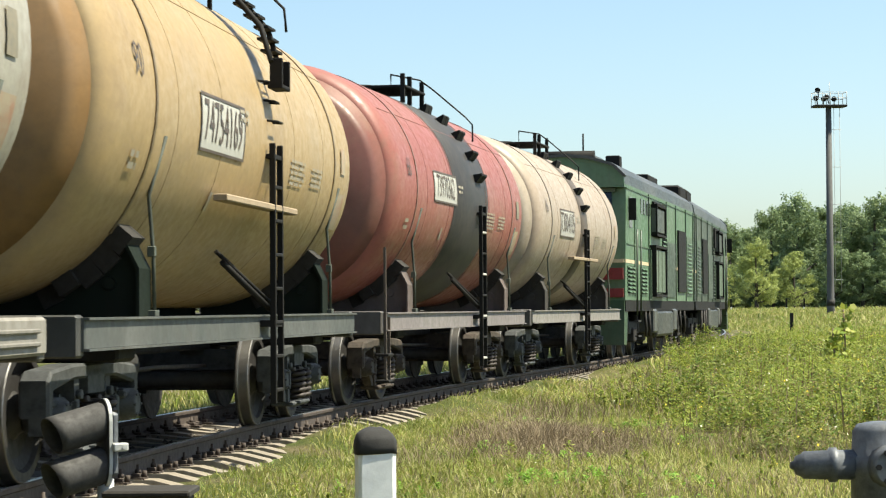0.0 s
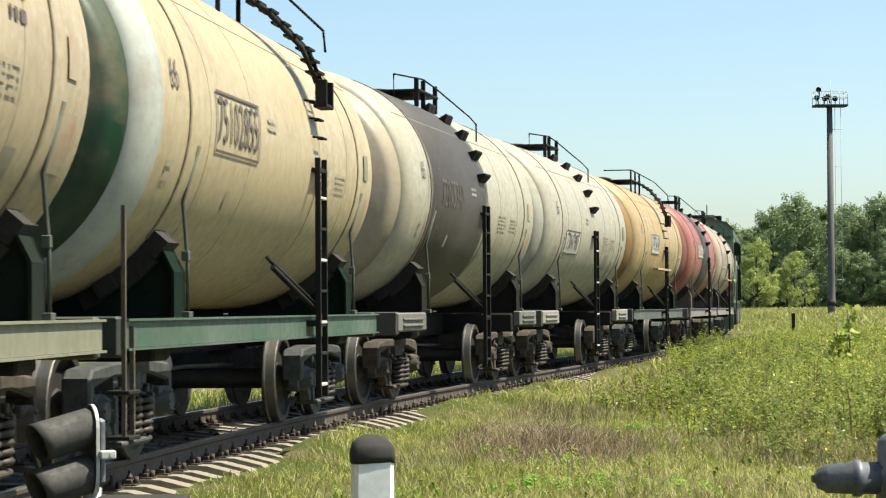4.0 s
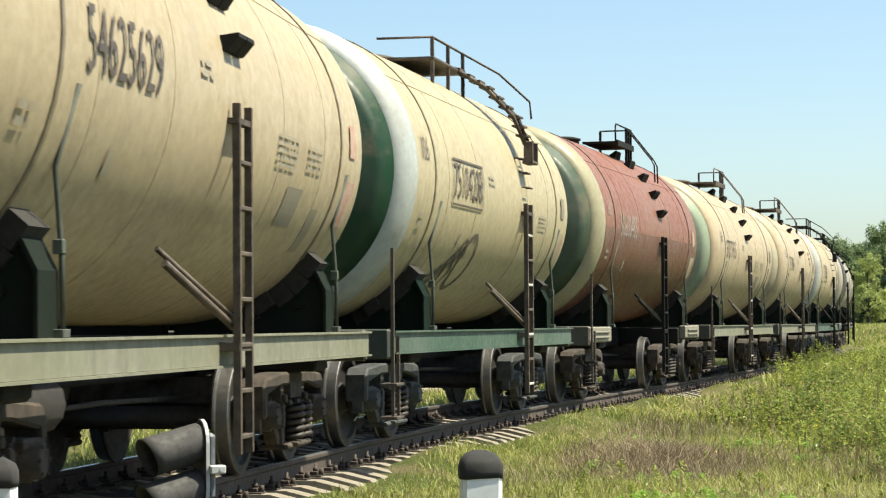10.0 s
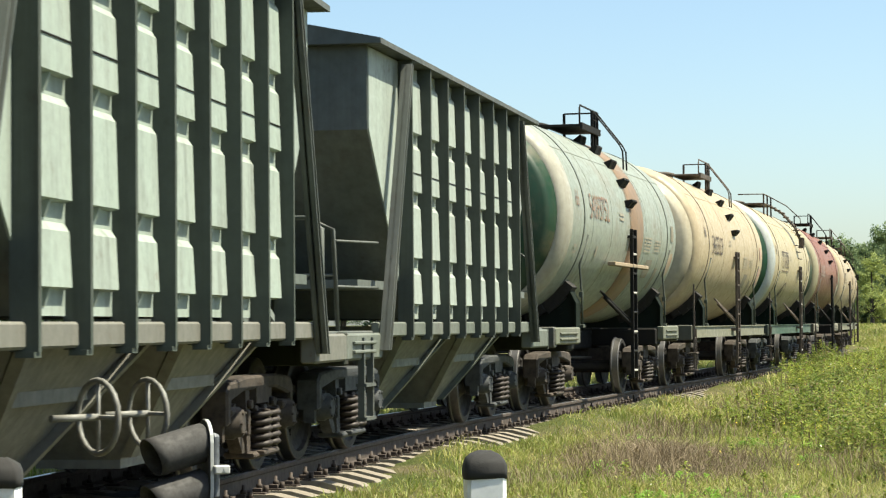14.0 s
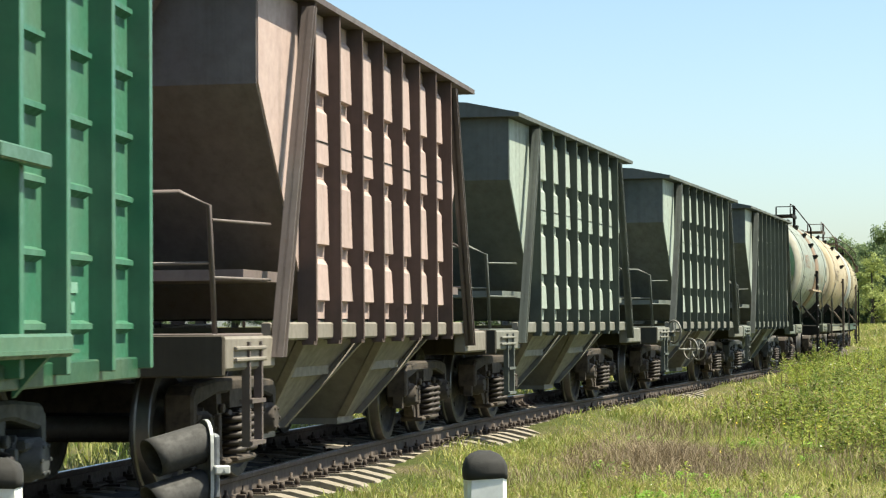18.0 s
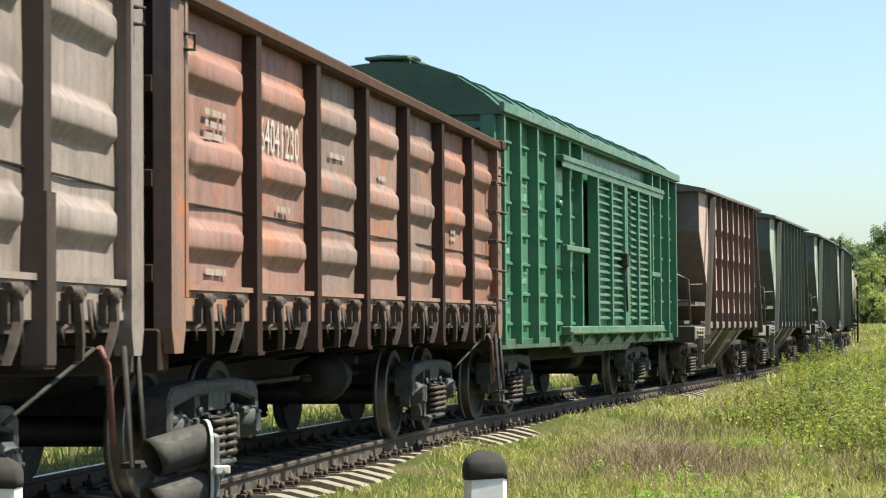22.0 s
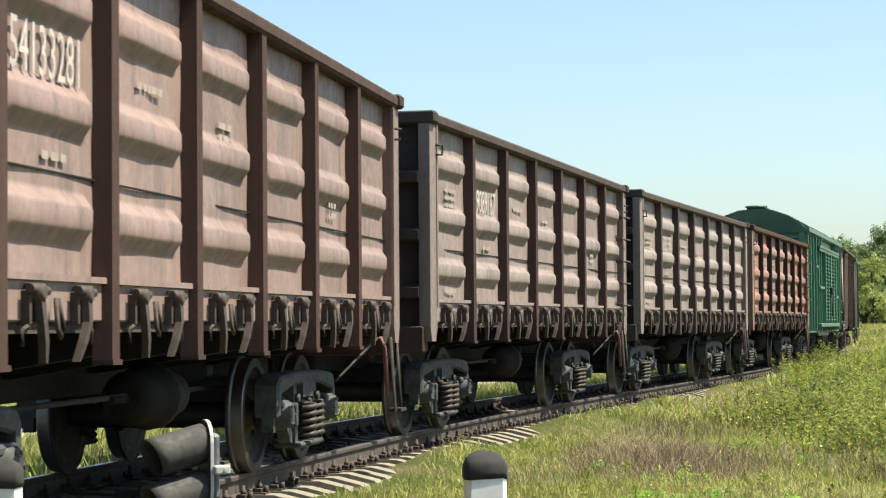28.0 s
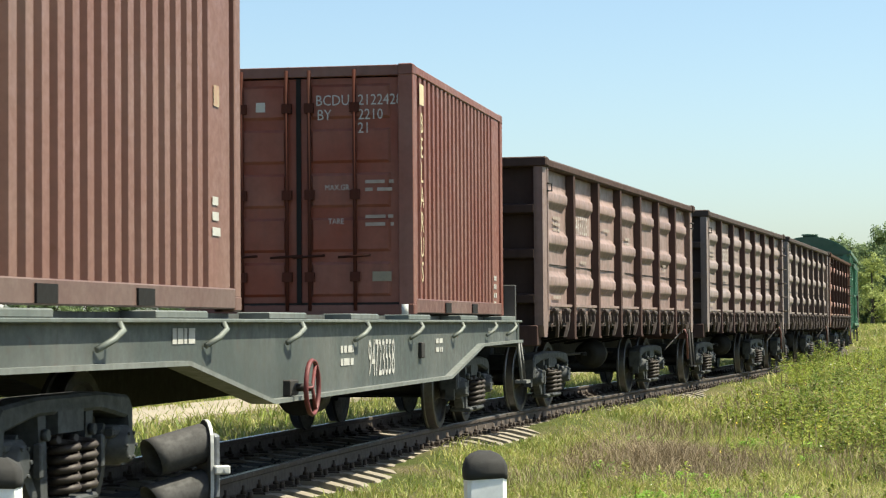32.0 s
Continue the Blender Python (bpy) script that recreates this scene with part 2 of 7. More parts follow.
GREYINK = plain("worn_grey_stencil", (0.24, 0.20, 0.15), 0.6, 0.0, 0.8, 12.0, (0.34, 0.3, 0.22), 0.0)
DULLCHALK = plain("dulled_stencil", (0.22, 0.34, 0.27), 0.7, 0.0, 0.9, 9.0, (0.10, 0.25, 0.17), 0.0)
CHALK = plain("white_stencil", (0.44, 0.43, 0.40), 0.7, 0.0, 0.5, 14.0, (0.3, 0.28, 0.25), 0.0)
FAINT = plain("worn_stencil", (0.34, 0.29, 0.25), 0.7, 0.0, 0.7, 10.0, (0.22, 0.17, 0.14), 0.0)
PALE = plain("pale_plate", (0.42, 0.41, 0.37), 0.6, 0.0, 0.3, 16.0, (0.34, 0.31, 0.26))
REDP = plain("red_paint", (0.26, 0.028, 0.028), 0.5, 0.0, 0.4, 14.0)
ORANGE = plain("orange_red_diamond", (0.30, 0.12, 0.07), 0.6, 0.0, 1.0, 11.0, (0.34, 0.29, 0.2))
GLASS = plain("dark_cab_glass", (0.012, 0.014, 0.016), 0.08, 0.0, 0.1, 3.0)


def stain(name, rough=0.6):
    """A soaked-in stain round a shell: the object's colour, ragged at both sides and running down in streaks."""
    m, t, b = material(name)
    info = node(t, "ShaderNodeObjectInfo")
    gen = node(t, "ShaderNodeTexCoord")
    sep = node(t, "ShaderNodeSeparateXYZ")
    t.links.new(gen.outputs["Generated"], sep.inputs[0])
    a = node(t, "ShaderNodeMath", operation="PINGPONG")
    t.links.new(sep.outputs[0], a.inputs[0])
    a.inputs[1].default_value = 0.5
    v = coords(t, (6.0, 0.5, 0.35))
    s = noise_tex(t, v, 1.6, 6, 0.65)
    add = node(t, "ShaderNodeMath", operation="ADD")
    t.links.new(ramp(t, a.outputs[0], 0.0, 0.2, -0.28, 0.22), add.inputs[0])
    t.links.new(s, add.inputs[1])
    t.links.new(ramp(t, add.outputs[0], 0.42, 0.58, 0.0, 0.95), b.inputs["Alpha"])
    fine = noise_tex(t, coords(t), 7.0, 5)
    t.links.new(mix(t, ramp(t, fine, 0.4, 0.7, 0.0, 0.4), info.outputs["Color"], (0.09, 0.075, 0.06)), b.inputs["Base Color"])
    b.inputs["Roughness"].default_value = rough
    return m


STAIN = stain("soaked_stain")


FLANGE = plain("pale_green_flange", (0.075, 0.085, 0.065), 0.7, 0.0, 0.6, 10.0, (0.04, 0.045, 0.035))
BROWN_IRON = plain("brown_ironwork", (0.12, 0.088, 0.064), 0.7, 0.0, 0.6, 12.0, (0.02, 0.016, 0.012))


# ---- running gear ----
def wheel_profile(side):
    # outer face towards 'side'; along the axle, radius
    p = [(0.735, 0.06), (0.735, 0.11), (0.75, 0.16), (0.745, 0.36), (0.735, 0.40), (0.735, 0.478), (0.727, 0.495), (0.745, 0.503), (0.758, 0.495), (0.768, 0.478),
         (0.86, 0.472), (0.867, 0.465), (0.867, 0.40), (0.835, 0.38), (0.80, 0.30), (0.795, 0.17), (0.83, 0.13), (0.87, 0.11), (0.87, 0.07)]
    return [(side * a, r) for a, r in p]


def wheelset_mesh():
    g = Geo()
    g.lathe([(-1.09, 0.065), (-0.9, 0.07), (-0.85, 0.09), (0.85, 0.09), (0.9, 0.07), (1.09, 0.065)], "y", (0, 0, 0), 10)
    for side in (-1, 1):
        g.lathe(wheel_profile(side), "y", (0, 0, 0), 40, smooth=False)
        for k in range(2):      # lifting holes' rims and a chalk mark
            a = k * math.pi
            g.lathe([(side * 0.79, 0.03), (side * 0.82, 0.03)], "y", (0.24 * math.cos(a), 0, 0.24 * math.sin(a)), 8)
    me = g.mesh("wheelset")
    me.materials.append(WHEEL)
    me.materials.append(TREAD)
    for p in me.polygons:
        c = p.center
        r = math.hypot(c.x, c.z)
        if r > 0.465 and 0.762 < abs(c.y) < 0.868:
            p.material_index = 1
    return me


WHEELSET = wheelset_mesh()


def side_frame():
    """Cast side frame with its two windows, spring seat and pedestals; outer face at y = 0."""
    g = Geo()
    y0, y1 = -0.05, 0.05
    arch = lambda e: [(-1.17 + e, 0.46 + e), (-1.17 + e, 0.72 - e), (-1.08, 0.785 - e), (-0.55, 0.82 - e), (0.55, 0.82 - e), (1.08, 0.785 - e), (1.17 - e, 0.72 - e), (1.17 - e, 0.46 + e),
                      (1.09, 0.46 + e), (1.06, 0.64 + e), (0.55, 0.71 + e), (-0.55, 0.71 + e), (-1.06, 0.64 + e), (-1.09, 0.46 + e)]
    g.rings([[(u, y, w) for u, w in arch(e)] for y, e in ((-0.10, 0.02), (-0.08, 0.0), (0.10, 0.0), (0.12, 0.02))])
    for s in (-1, 1):
        g.prism([(s * 0.31, 0.22), (s * 0.42, 0.22), (s * 0.48, 0.76), (s * 0.35, 0.76)], "y", -0.07, 0.07)
        g.prism([(s * 0.38, 0.22), (s * 0.50, 0.22), (s * 0.84, 0.54), (s * 0.74, 0.62)], "y", y0, y1)
        g.prism([(s * 1.08, 0.34), (s * 1.15, 0.34), (s * 1.15, 0.58), (s * 1.08, 0.58)], "y", y0, y1)
        g.prism([(s * 0.68, 0.36), (s * 0.75, 0.36), (s * 0.77, 0.58), (s * 0.68, 0.58)], "y", y0, y1)
        g.box(s * 0.53 - 0.03, s * 0.53 + 0.03, -0.12, -0.07, 0.36, 0.56, 0.012)
        g.lathe([(-0.11, 0.035), (-0.07, 0.035)], "y", (s * 0.40, 0, 0.60), 8)
    g.box(-0.40, 0.40, -0.13, 0.13, 0.17, 0.225, 0.02)
    g.box(-0.26, 0.26, -0.18, 0.1, 0.19, 0.235, 0.015)
    return g


def spring():
    return Geo().tube([(0.085 * math.cos(math.pi * i / 4), 0.085 * math.sin(math.pi * i / 4), 0.245 + 0.32 * i / 44) for i in range(45)], 0.024, 5)


def axle_box():
    g = Geo()
    g.lathe([(-0.165, 0.08), (-0.155, 0.105), (-0.10, 0.11), (-0.09, 0.125), (0.13, 0.13)], "y", (0, 0, 0), 16)
    g.box(-0.17, 0.17, -0.11, 0.12, 0.05, 0.12, 0.02)
    for k in range(6):
        a = math.pi * k / 3
        g.lathe([(-0.175, 0.013), (-0.15, 0.013)], "y", (0.085 * math.cos(a), 0, 0.085 * math.sin(a)), 6)
    return g


def bolster():
    g = Geo()
    g.rings([[(x * 0.22 - 0.0, y, z) for x, z in ((-1, 0.56 + d), (1, 0.56 + d), (1, 0.78 - d * 0.2), (-1, 0.78 - d * 0.2))]
             for y, d in ((-1.12, 0.04), (-1.0, 0.02), (-0.5, 0.0), (0.5, 0.0), (1.0, 0.02), (1.12, 0.04))])
    g.lathe([(0.72, 0.26), (0.9, 0.26)], "z", (0, 0, 0), 16)
    for x in (-0.5, 0.5):                       # brake beams
        g.tube([(x, -0.75, 0.38), (x, 0.75, 0.38)], 0.035, 6)
        for y in (-0.72, 0.72):
            g.box(x - 0.06, x + 0.06, y - 0.05, y + 0.05, 0.28, 0.52, 0.01)
    return g


WHEELS = []        # (wheelset, place along its bogie)


def bogie(parent, x, look_mat, key):
    """A two-axle freight bogie, 1.85 m between the axles."""
    b = part("bogie", bolster, look_mat, parent, "dusty two-axle cast steel bogie", at=pose(x, 0, 0), key=("bolster", key))
    for s in (-1, 1):
        m = pose(0, s * 1.02, 0, 0, 0, 180 if s > 0 else 0)
        part("side_frame", side_frame, look_mat, b, at=m, key=("side_frame", key))
        for sx in (-0.15, 0.15):
            for sy in (-0.11, 0.09):
                part("spring", spring, SPRING, b, at=m @ pose(sx, sy, 0), key="spring")
        for a in (-0.925, 0.925):
            part("axle_box", axle_box, look_mat, b, at=pose(a, s * 1.02, 0.475, 0, 0, 180 if s > 0 else 0), key=("axle_box", key))
    for a in (-0.925, 0.925):
        w = new("wheelset", WHEELSET)
        w.parent = b
        w.matrix_basis = pose(a, 0, 0.475)
        WHEELS.append((w, a))
    return b


def coupler(parent, x, s):
    """Automatic knuckle coupler with its hose, at the end x, facing s."""
    g = Geo()
    g.box(min(x, x - s * 0.5), max(x, x - s * 0.5), -0.1, 0.1, 0.95, 1.13, 0.02)
    g.prism([(x, -0.16), (x + s * 0.22, -0.2), (x + s * 0.33, -0.1), (x + s * 0.18, 0.02), (x + s * 0.36, 0.1), (x + s * 0.3, 0.2), (x, 0.15)], "z", 0.90, 1.20)
    g.tube([(x - s * 0.1, 0.35, 0.95), (x + s * 0.1, 0.36, 0.75), (x + s * 0.3, 0.3, 0.55), (x + s * 0.5, 0.22, 0.62), (x + s * 0.6, 0.2, 0.8)], 0.03, 6)
    return part("coupler", g, BLACK, parent, key=("coupler", round(x, 2), s))


def lettering(parent, text, h, x, z, mat, fit, name="lettering", squeeze=0.72, label=""):
    """Stencilled writing on the near side. fit puts (along, up) on the surface: it gives a place a little proud of it."""
    cu = bpy.data.curves.new(name, "FONT")
    cu.body, cu.size, cu.align_x, cu.align_y, cu.resolution_u = text, h / 0.73, "CENTER", "CENTER", 2
    tmp = bpy.data.objects.new(name, cu)
    scene.collection.objects.link(tmp)
    bpy.context.view_layer.update()
    me = bpy.data.meshes.new_from_object(tmp.evaluated_get(bpy.context.evaluated_depsgraph_get()))
    bpy.data.objects.remove(tmp)
    bpy.data.curves.remove(cu)
    bm = bmesh.new()
    bm.from_mesh(me)
    for k in range(-3, 4):
        bmesh.ops.bisect_plane(bm, geom=bm.verts[:] + bm.edges[:] + bm.faces[:], plane_co=(0, h * k / 7, 0), plane_no=(0, 1, 0))
    bm.to_mesh(me)
    bm.free()
    for v in me.vertices:
        v.co = fit(x + v.co.x * squeeze, z + v.co.y)
    me.name = name
    return part(name, me, mat, parent, label)


def patch(x0, x1, z0, z1, fit, nx=2, nz=6, lift=0.0):
    """A thin plate laid on a surface by fit."""
    g = Geo()
    v = [fit(x0 + (x1 - x0) * i / nx, z0 + (z1 - z0) * j / nz) for j in range(nz + 1) for i in range(nx + 1)]
    f = [(j * (nx + 1) + i, j * (nx + 1) + i + 1, (j + 1) * (nx + 1) + i + 1, (j + 1) * (nx + 1) + i) for j in range(nz) for i in range(nx)]
    return g.add(v, f)


def bars(parent, x, z, rows, w, h, mat, fit, seed=0):
    """Small writing that cannot be read: rows of short bars."""
    rnd = random.Random(seed)
    g = Geo()
    for r in range(rows):
        p = x - w / 2
        while p < x + w / 2:
            l = min(rnd.uniform(0.05, 0.22), x + w / 2 - p)
            if l > 0.03:
                q = patch(p, p + l, z - r * h * 1.8, z - r * h * 1.8 + h, fit, 1, 1)
                g.add(q.v, q.f)
            p += l + rnd.uniform(0.02, 0.06)
    ob = part("small_print", g, mat, parent)
    ob["kind"] = "stuff"
    return ob


# ---- tank wagons ----
TR, TZ = 1.55, 2.77       # shell radius and axis height


def on_tank(lift):
    def fit(x, z):
        a = (z - TZ) / TR
        return Vector((x, -(TR + lift) * math.cos(a), TZ + (TR + lift) * math.sin(a)))
    return fit


def shell():
    g = Geo()
    n = 72
    prof = [(-5.02, 1.41), (-4.97, 1.47), (-4.90, 1.515), (-4.8, 1.54), (-4.68, TR), (4.68, TR), (4.8, 1.54), (4.90, 1.515), (4.97, 1.47), (5.02, 1.41)]
    rings = []
    cuts = [-4.68, -3.1, -1.55, 0, 1.55, 3.1, 4.68]
    prof = prof[:4] + [(c, TR) for c in cuts] + prof[-4:]
    return g.lathe(prof, "x", (0, 0, TZ), n)


def end_cap(s):
    prof = [(5.02, 1.41), (5.12, 1.23), (5.22, 0.95), (5.30, 0.6), (5.33, 0.3), (5.34, 0.02)]
    return lambda: Geo().lathe([(s * a, r) for a, r in prof], "x", (0, 0, TZ), 72)


def ring_strap(x, w=0.05, r=TR + 0.012, a0=-40, a1=220):
    """Strap over the shell from saddle to saddle."""
    g = Geo()
    rings = []
    for i in range(41):
        a = radians(a0 + (a1 - a0) * i / 40)
        c, s = math.cos(a), math.sin(a)
        rings.append([(x + dx, -rr * c, TZ + rr * s) for dx, rr in ((-w / 2, r - 0.012), (w / 2, r - 0.012), (w / 2, r), (-w / 2, r))])
    return g.rings(rings)


def weld_seams():
    g = Geo()
    for x in (-3.1, -1.55, 1.55, 3.1):
        for part_ in range(1):
            rings = [[(x + dx, -rr * math.cos(2 * math.pi * i / 60), TZ + rr * math.sin(2 * math.pi * i / 60)) for dx, rr in ((-0.012, TR - 0.01), (0.012, TR - 0.01), (0.006, TR + 0.004), (-0.006, TR + 0.004))] for i in range(60)]
            g.rings(rings, closed=True)
    for a in (38, 142):
        c, s = math.cos(radians(a)), math.sin(radians(a))
        g.tube([(-4.7, -(TR) * c, TZ + TR * s), (4.7, -TR * c, TZ + TR * s)], 0.006, 5)
    return g


def saddle():
    """Cradle across the frame, at x = 0: a cross plate, a flanged outer edge and a rear stiffener."""
    g = Geo()
    hug = [(TR * math.cos(radians(a)), TZ - TR * math.sin(radians(a))) for a in (39, 46, 55, 65, 75, 88)]
    for s in (-1, 1):
        poly = [(1.38, 1.14), (1.38, 1.50), (1.235, 1.79)] + hug + [(0.05, 1.14)]
        g.prism([(s * y, z) for y, z in poly], "x", -0.10, 0.10)
        g.prism([(s * y, z) for y, z in ((1.38, 1.14), (1.405, 1.14), (1.405, 1.51), (1.25, 1.815), (1.23, 1.80), (1.38, 1.50))], "x", -0.17, 0.17)
        g.prism([(s * y, z) for y, z in ((1.25, 1.145), (1.25, 1.48), (1.0, 1.44), (1.0, 1.145))], "x", 0.10, 0.13)
        g.lathe([(-0.125, 0.045), (-0.10, 0.05)], "x", (0, s * 1.16, 1.40), 10)
    return g


def saddle_timber(s):
    """Rough timber blocks wedged between cradle and shell."""
    g = Geo()
    rnd = random.Random(5)
    for a in (40, 46, 52, 58, 64):
        c, q = math.cos(radians(a)), math.sin(radians(a))
        e, d = rnd.uniform(-0.06, 0.06), rnd.uniform(0.0, 0.05)
        y, z = s * (TR + 0.03 + d) * c, TZ - (TR + 0.03 + d) * q
        u = Vector((0, -s * q, -c)) * 0.085
        n = Vector((0, s * c, -q)) * (0.05 + d)
        m = Vector((0, y, z))
        quad = [m + u + n, m - u + n, m - u - n, m + u - n]
        g.rings([[(x + e, p.y, p.z) for p in quad] for x in (-0.15 - d, 0.13 + d)])
    return g


def ladder(z0, z1, w=0.34, y=-1.60, rungs=0.31):
    rails = [Geo().box(x - 0.018, x + 0.018, y - 0.028, y + 0.028, z0, z1, 0.006) for x in (-w / 2, w / 2)]
    steps = []
    z = z0 + 0.12
    while z < z1 - 0.1:
        steps.append(Geo().box(-w / 2 + 0.02, w / 2 - 0.02, y - 0.03, y + 0.03, z - 0.016, z + 0.016, 0.006))
        z += rungs
    return rails, steps


def tank_wagon(c, body, cap, rim=None, front_cap=None, sill="full", sill_col=(0.46, 0.46, 0.31), saddle_col=(0.02, 0.03, 0.022), iron=None, gear=DUSTY, top="deck", ladder_top=2.72,
               plank=False, number="", num_x=-2.6, num_z=2.76, plate=False, num_h=0.39, ink=None, label="", band=None, pole=True, brace=True, seed=0, small=True, side_mark=True, strap_col=None, num_under=True, lx=0.0, lower_col=None):
    iron = iron or BLACK
    ink = ink or INK
    t = thing("tank_wagon", label, "tank wagon", "wagons of the train")
    sh = part("tank_shell", shell, TANK, t, color=body, key="shell")
    # darker cap colours also hold the shade that lies on the ends
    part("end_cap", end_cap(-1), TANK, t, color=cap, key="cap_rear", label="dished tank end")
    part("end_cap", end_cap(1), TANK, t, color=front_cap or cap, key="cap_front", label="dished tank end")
    # near side in a second colour from just under the axis downwards
    if lower_col:
        part("grimy_underside", patch(-4.58, 4.66, TZ - 1.75, TZ - 0.06, on_tank(0.004), 6, 24), TANK, sh, color=lower_col, label="darker lower half of the shell")
    if rim:
        g = Geo().lathe([(-5.024, 1.405), (-4.975, 1.476), (-4.90, 1.522), (-4.8, 1.547), (-4.62, TR + 0.006), (-4.60, TR - 0.01)], "x", (0, 0, TZ), 72)
        part("painted_rim", g, TANK, sh, color=rim, key="rim")
    if band:
        g = Geo().lathe([(band[0], TR - 0.01), (band[0] + 0.01, TR + 0.005), (band[1] - 0.01, TR + 0.005), (band[1], TR - 0.01)], "x", (0, 0, TZ), 72)
        part("stained_band", g, STAIN, sh, color=band[2], label="stained band round the shell")
    part("weld_seam", weld_seams, TANK, sh, color=tuple(x * 0.84 for x in body), key="seams")
    for x in (-3.78, 3.78):
        part("strap", lambda: ring_strap(0), TANK, t, at=pose(x, 0, 0), color=strap_col or tuple(v * 0.42 for v in body), key="strap")
        part("saddle", saddle, DARKP, t, at=pose(x + 0.2, 0, 0), color=saddle_col, key="saddle", label="dark welded cradle")
        a = radians(44)
        for s in (-1, 1):
            part("timber_packing", lambda: saddle_timber(s), WOOD, t, at=pose(x + 0.2, 0, 0), key=("timber", s))
            part("tie_rod", lambda: Geo().tube([(0, s * (TR + 0.012) * math.cos(a - 0.6), TZ - (TR + 0.012) * math.sin(a - 0.6)), (0.01, s * (TR + 0.02) * math.cos(a - 0.3), TZ - (TR + 0.02) * math.sin(a - 0.3)), (0.03, s * 1.43, 1.62), (0.05, s * 1.43, 1.16)], 0.016, 6).box(-0.03, 0.09, s * 1.43 - 0.03, s * 1.43 + 0.03, 1.15, 1.2, 0.006).box(-0.01, 0.05, s * 1.42 - 0.03, s * 1.42 + 0.03, 1.6, 1.68, 0.006), FLANGE, t, at=pose(x + 0.32, 0, 0), key=("tie_rod", s))
    # frame
    part("centre_sill", lambda: Geo().box(-5.4, 5.4, -0.2, 0.2, 0.78, 1.12, 0.02), BLACK, t, key="centre_sill")
    for s in (-1, 1):
        if sill == "full":
            part("side_sill", lambda: Geo().box(-5.42, 5.42, -0.06, 0.06, 0.93, 1.15, 0.015).box(-5.42, 5.42, -0.09, 0.02, 1.135, 1.152).box(-5.42, 5.42, -0.09, 0.02, 0.926, 0.942),
                 WAGON, t, at=pose(0, s * 1.42, 0, 0, 0, 0 if s < 0 else 180), color=sill_col, key="sill_full")
        else:
            for q in (-1, 1):
                stub = part("end_stub_sill", lambda: Geo().box(-0.85, 0.85, -0.05, 0.07, 0.92, 1.16, 0.02), WAGON, t, at=pose(q * 4.62, s * 1.42, 0, 0, 0, 0 if s < 0 else 180), color=sill_col, key="sill_stub")
                part("stiffener", lambda: Geo().box(-0.6, 0.6, -0.075, -0.05, 1.06, 1.09, 0.008).box(-0.6, 0.6, -0.075, -0.05, 0.98, 1.01, 0.008), WAGON, stub, color=tuple(v * 0.8 for v in sill_col), key="stub_rib")
        part("bolster_beam", lambda: Geo().box(-0.25, 0.25, -0.6, 0.6, 0.82, 1.12, 0.03), BLACK, t, at=pose(s * 3.9, -0.75, 0), key="beam")
        part("bolster_beam", None, BLACK, t, at=pose(s * 3.9, 0.75, 0), key="beam")
        part("end_beam", lambda: Geo().box(-0.08, 0.08, -1.45, 1.45, 0.88, 1.17, 0.02), WAGON, t, at=pose(s * 5.42, 0, 0), color=tuple(v * 0.3 for v in sill_col), key="end_beam")
        coupler(t, 5.5 * s, s)
        bogie(t, 3.9 * s, gear, gear.name)
    # brake gear and drain under the shell
    g = Geo().lathe([(-0.5, 0.12), (-0.45, 0.18), (0.25, 0.18), (0.3, 0.1)], "x", (1.3, 0.3, 0.75), 14).tube([(-3.2, 0.25, 0.78), (3.2, 0.25, 0.78)], 0.02, 6).tube([(-3.0, -0.3, 0.62), (0.8, -0.35, 0.66), (3.0, -0.3, 0.62)], 0.022, 6)
    g.lathe([(-0.4, 0.14), (-0.36, 0.2), (0.5, 0.2), (0.54, 0.14)], "x", (-1.6, -0.5, 0.72), 14)
    part("brake_gear", g, IRON, t, key="brake")
    part("drain_valve", lambda: Geo().lathe([(0.92, 0.09), (1.05, 0.16), (1.28, 0.2)], "z", (0, 0, 0), 12).tube([(0, 0, 0.95), (0, 0, 0.5)], 0.06, 8), IRON, t, key="drain")
    # near ladder, and the one on the other side
    rails, steps = ladder(0.34, ladder_top)
    for y, rz in ((-1, 0), (1, 180)):
        for i, r in enumerate(rails):
            part("ladder_rail", r, iron, t, at=pose(lx, 0, 0, 0, 0, rz), key=("lrail", i, ladder_top, iron.name))
        for i, r in enumerate(steps):
            part("rung", r, PALE if i % 2 == 0 and seed % 2 == 0 else iron, t, at=pose(lx, 0, 0, 0, 0, rz), key=("rung", i, seed % 2, iron.name))
    part("ladder_stay", lambda: Geo().box(-0.2, 0.2, -1.62, -1.44, 1.04, 1.10), iron, t, at=pose(lx, 0, 0), key=("lstay", iron.name))
    part("ladder_stay", lambda: Geo().box(-0.2, 0.2, -1.62, -1.40, 2.58, 2.62), iron, t, at=pose(lx, 0, 0), key=("lstay_top", iron.name))
    # steps up the curve of the shell
    for i, a in enumerate((14, 27, 40, 52, 63) if top != "stair" else ()):
        r0 = TR + 0.01
        m = Matrix.Translation((lx, -r0 * math.cos(radians(a)), TZ + r0 * math.sin(radians(a)))) @ pose(0, 0, 0, -a * 0.55)
        for dx in (-0.12, 0.12):
            part("foot_step", lambda: Geo().prism([(-0.12, 0.03), (0.03, 0.03), (0.03, -0.08), (-0.03, -0.08), (-0.12, 0.0)], "x", -0.11, 0.11), BLACK, t, at=m @ pose(dx, 0, 0), key="foot")
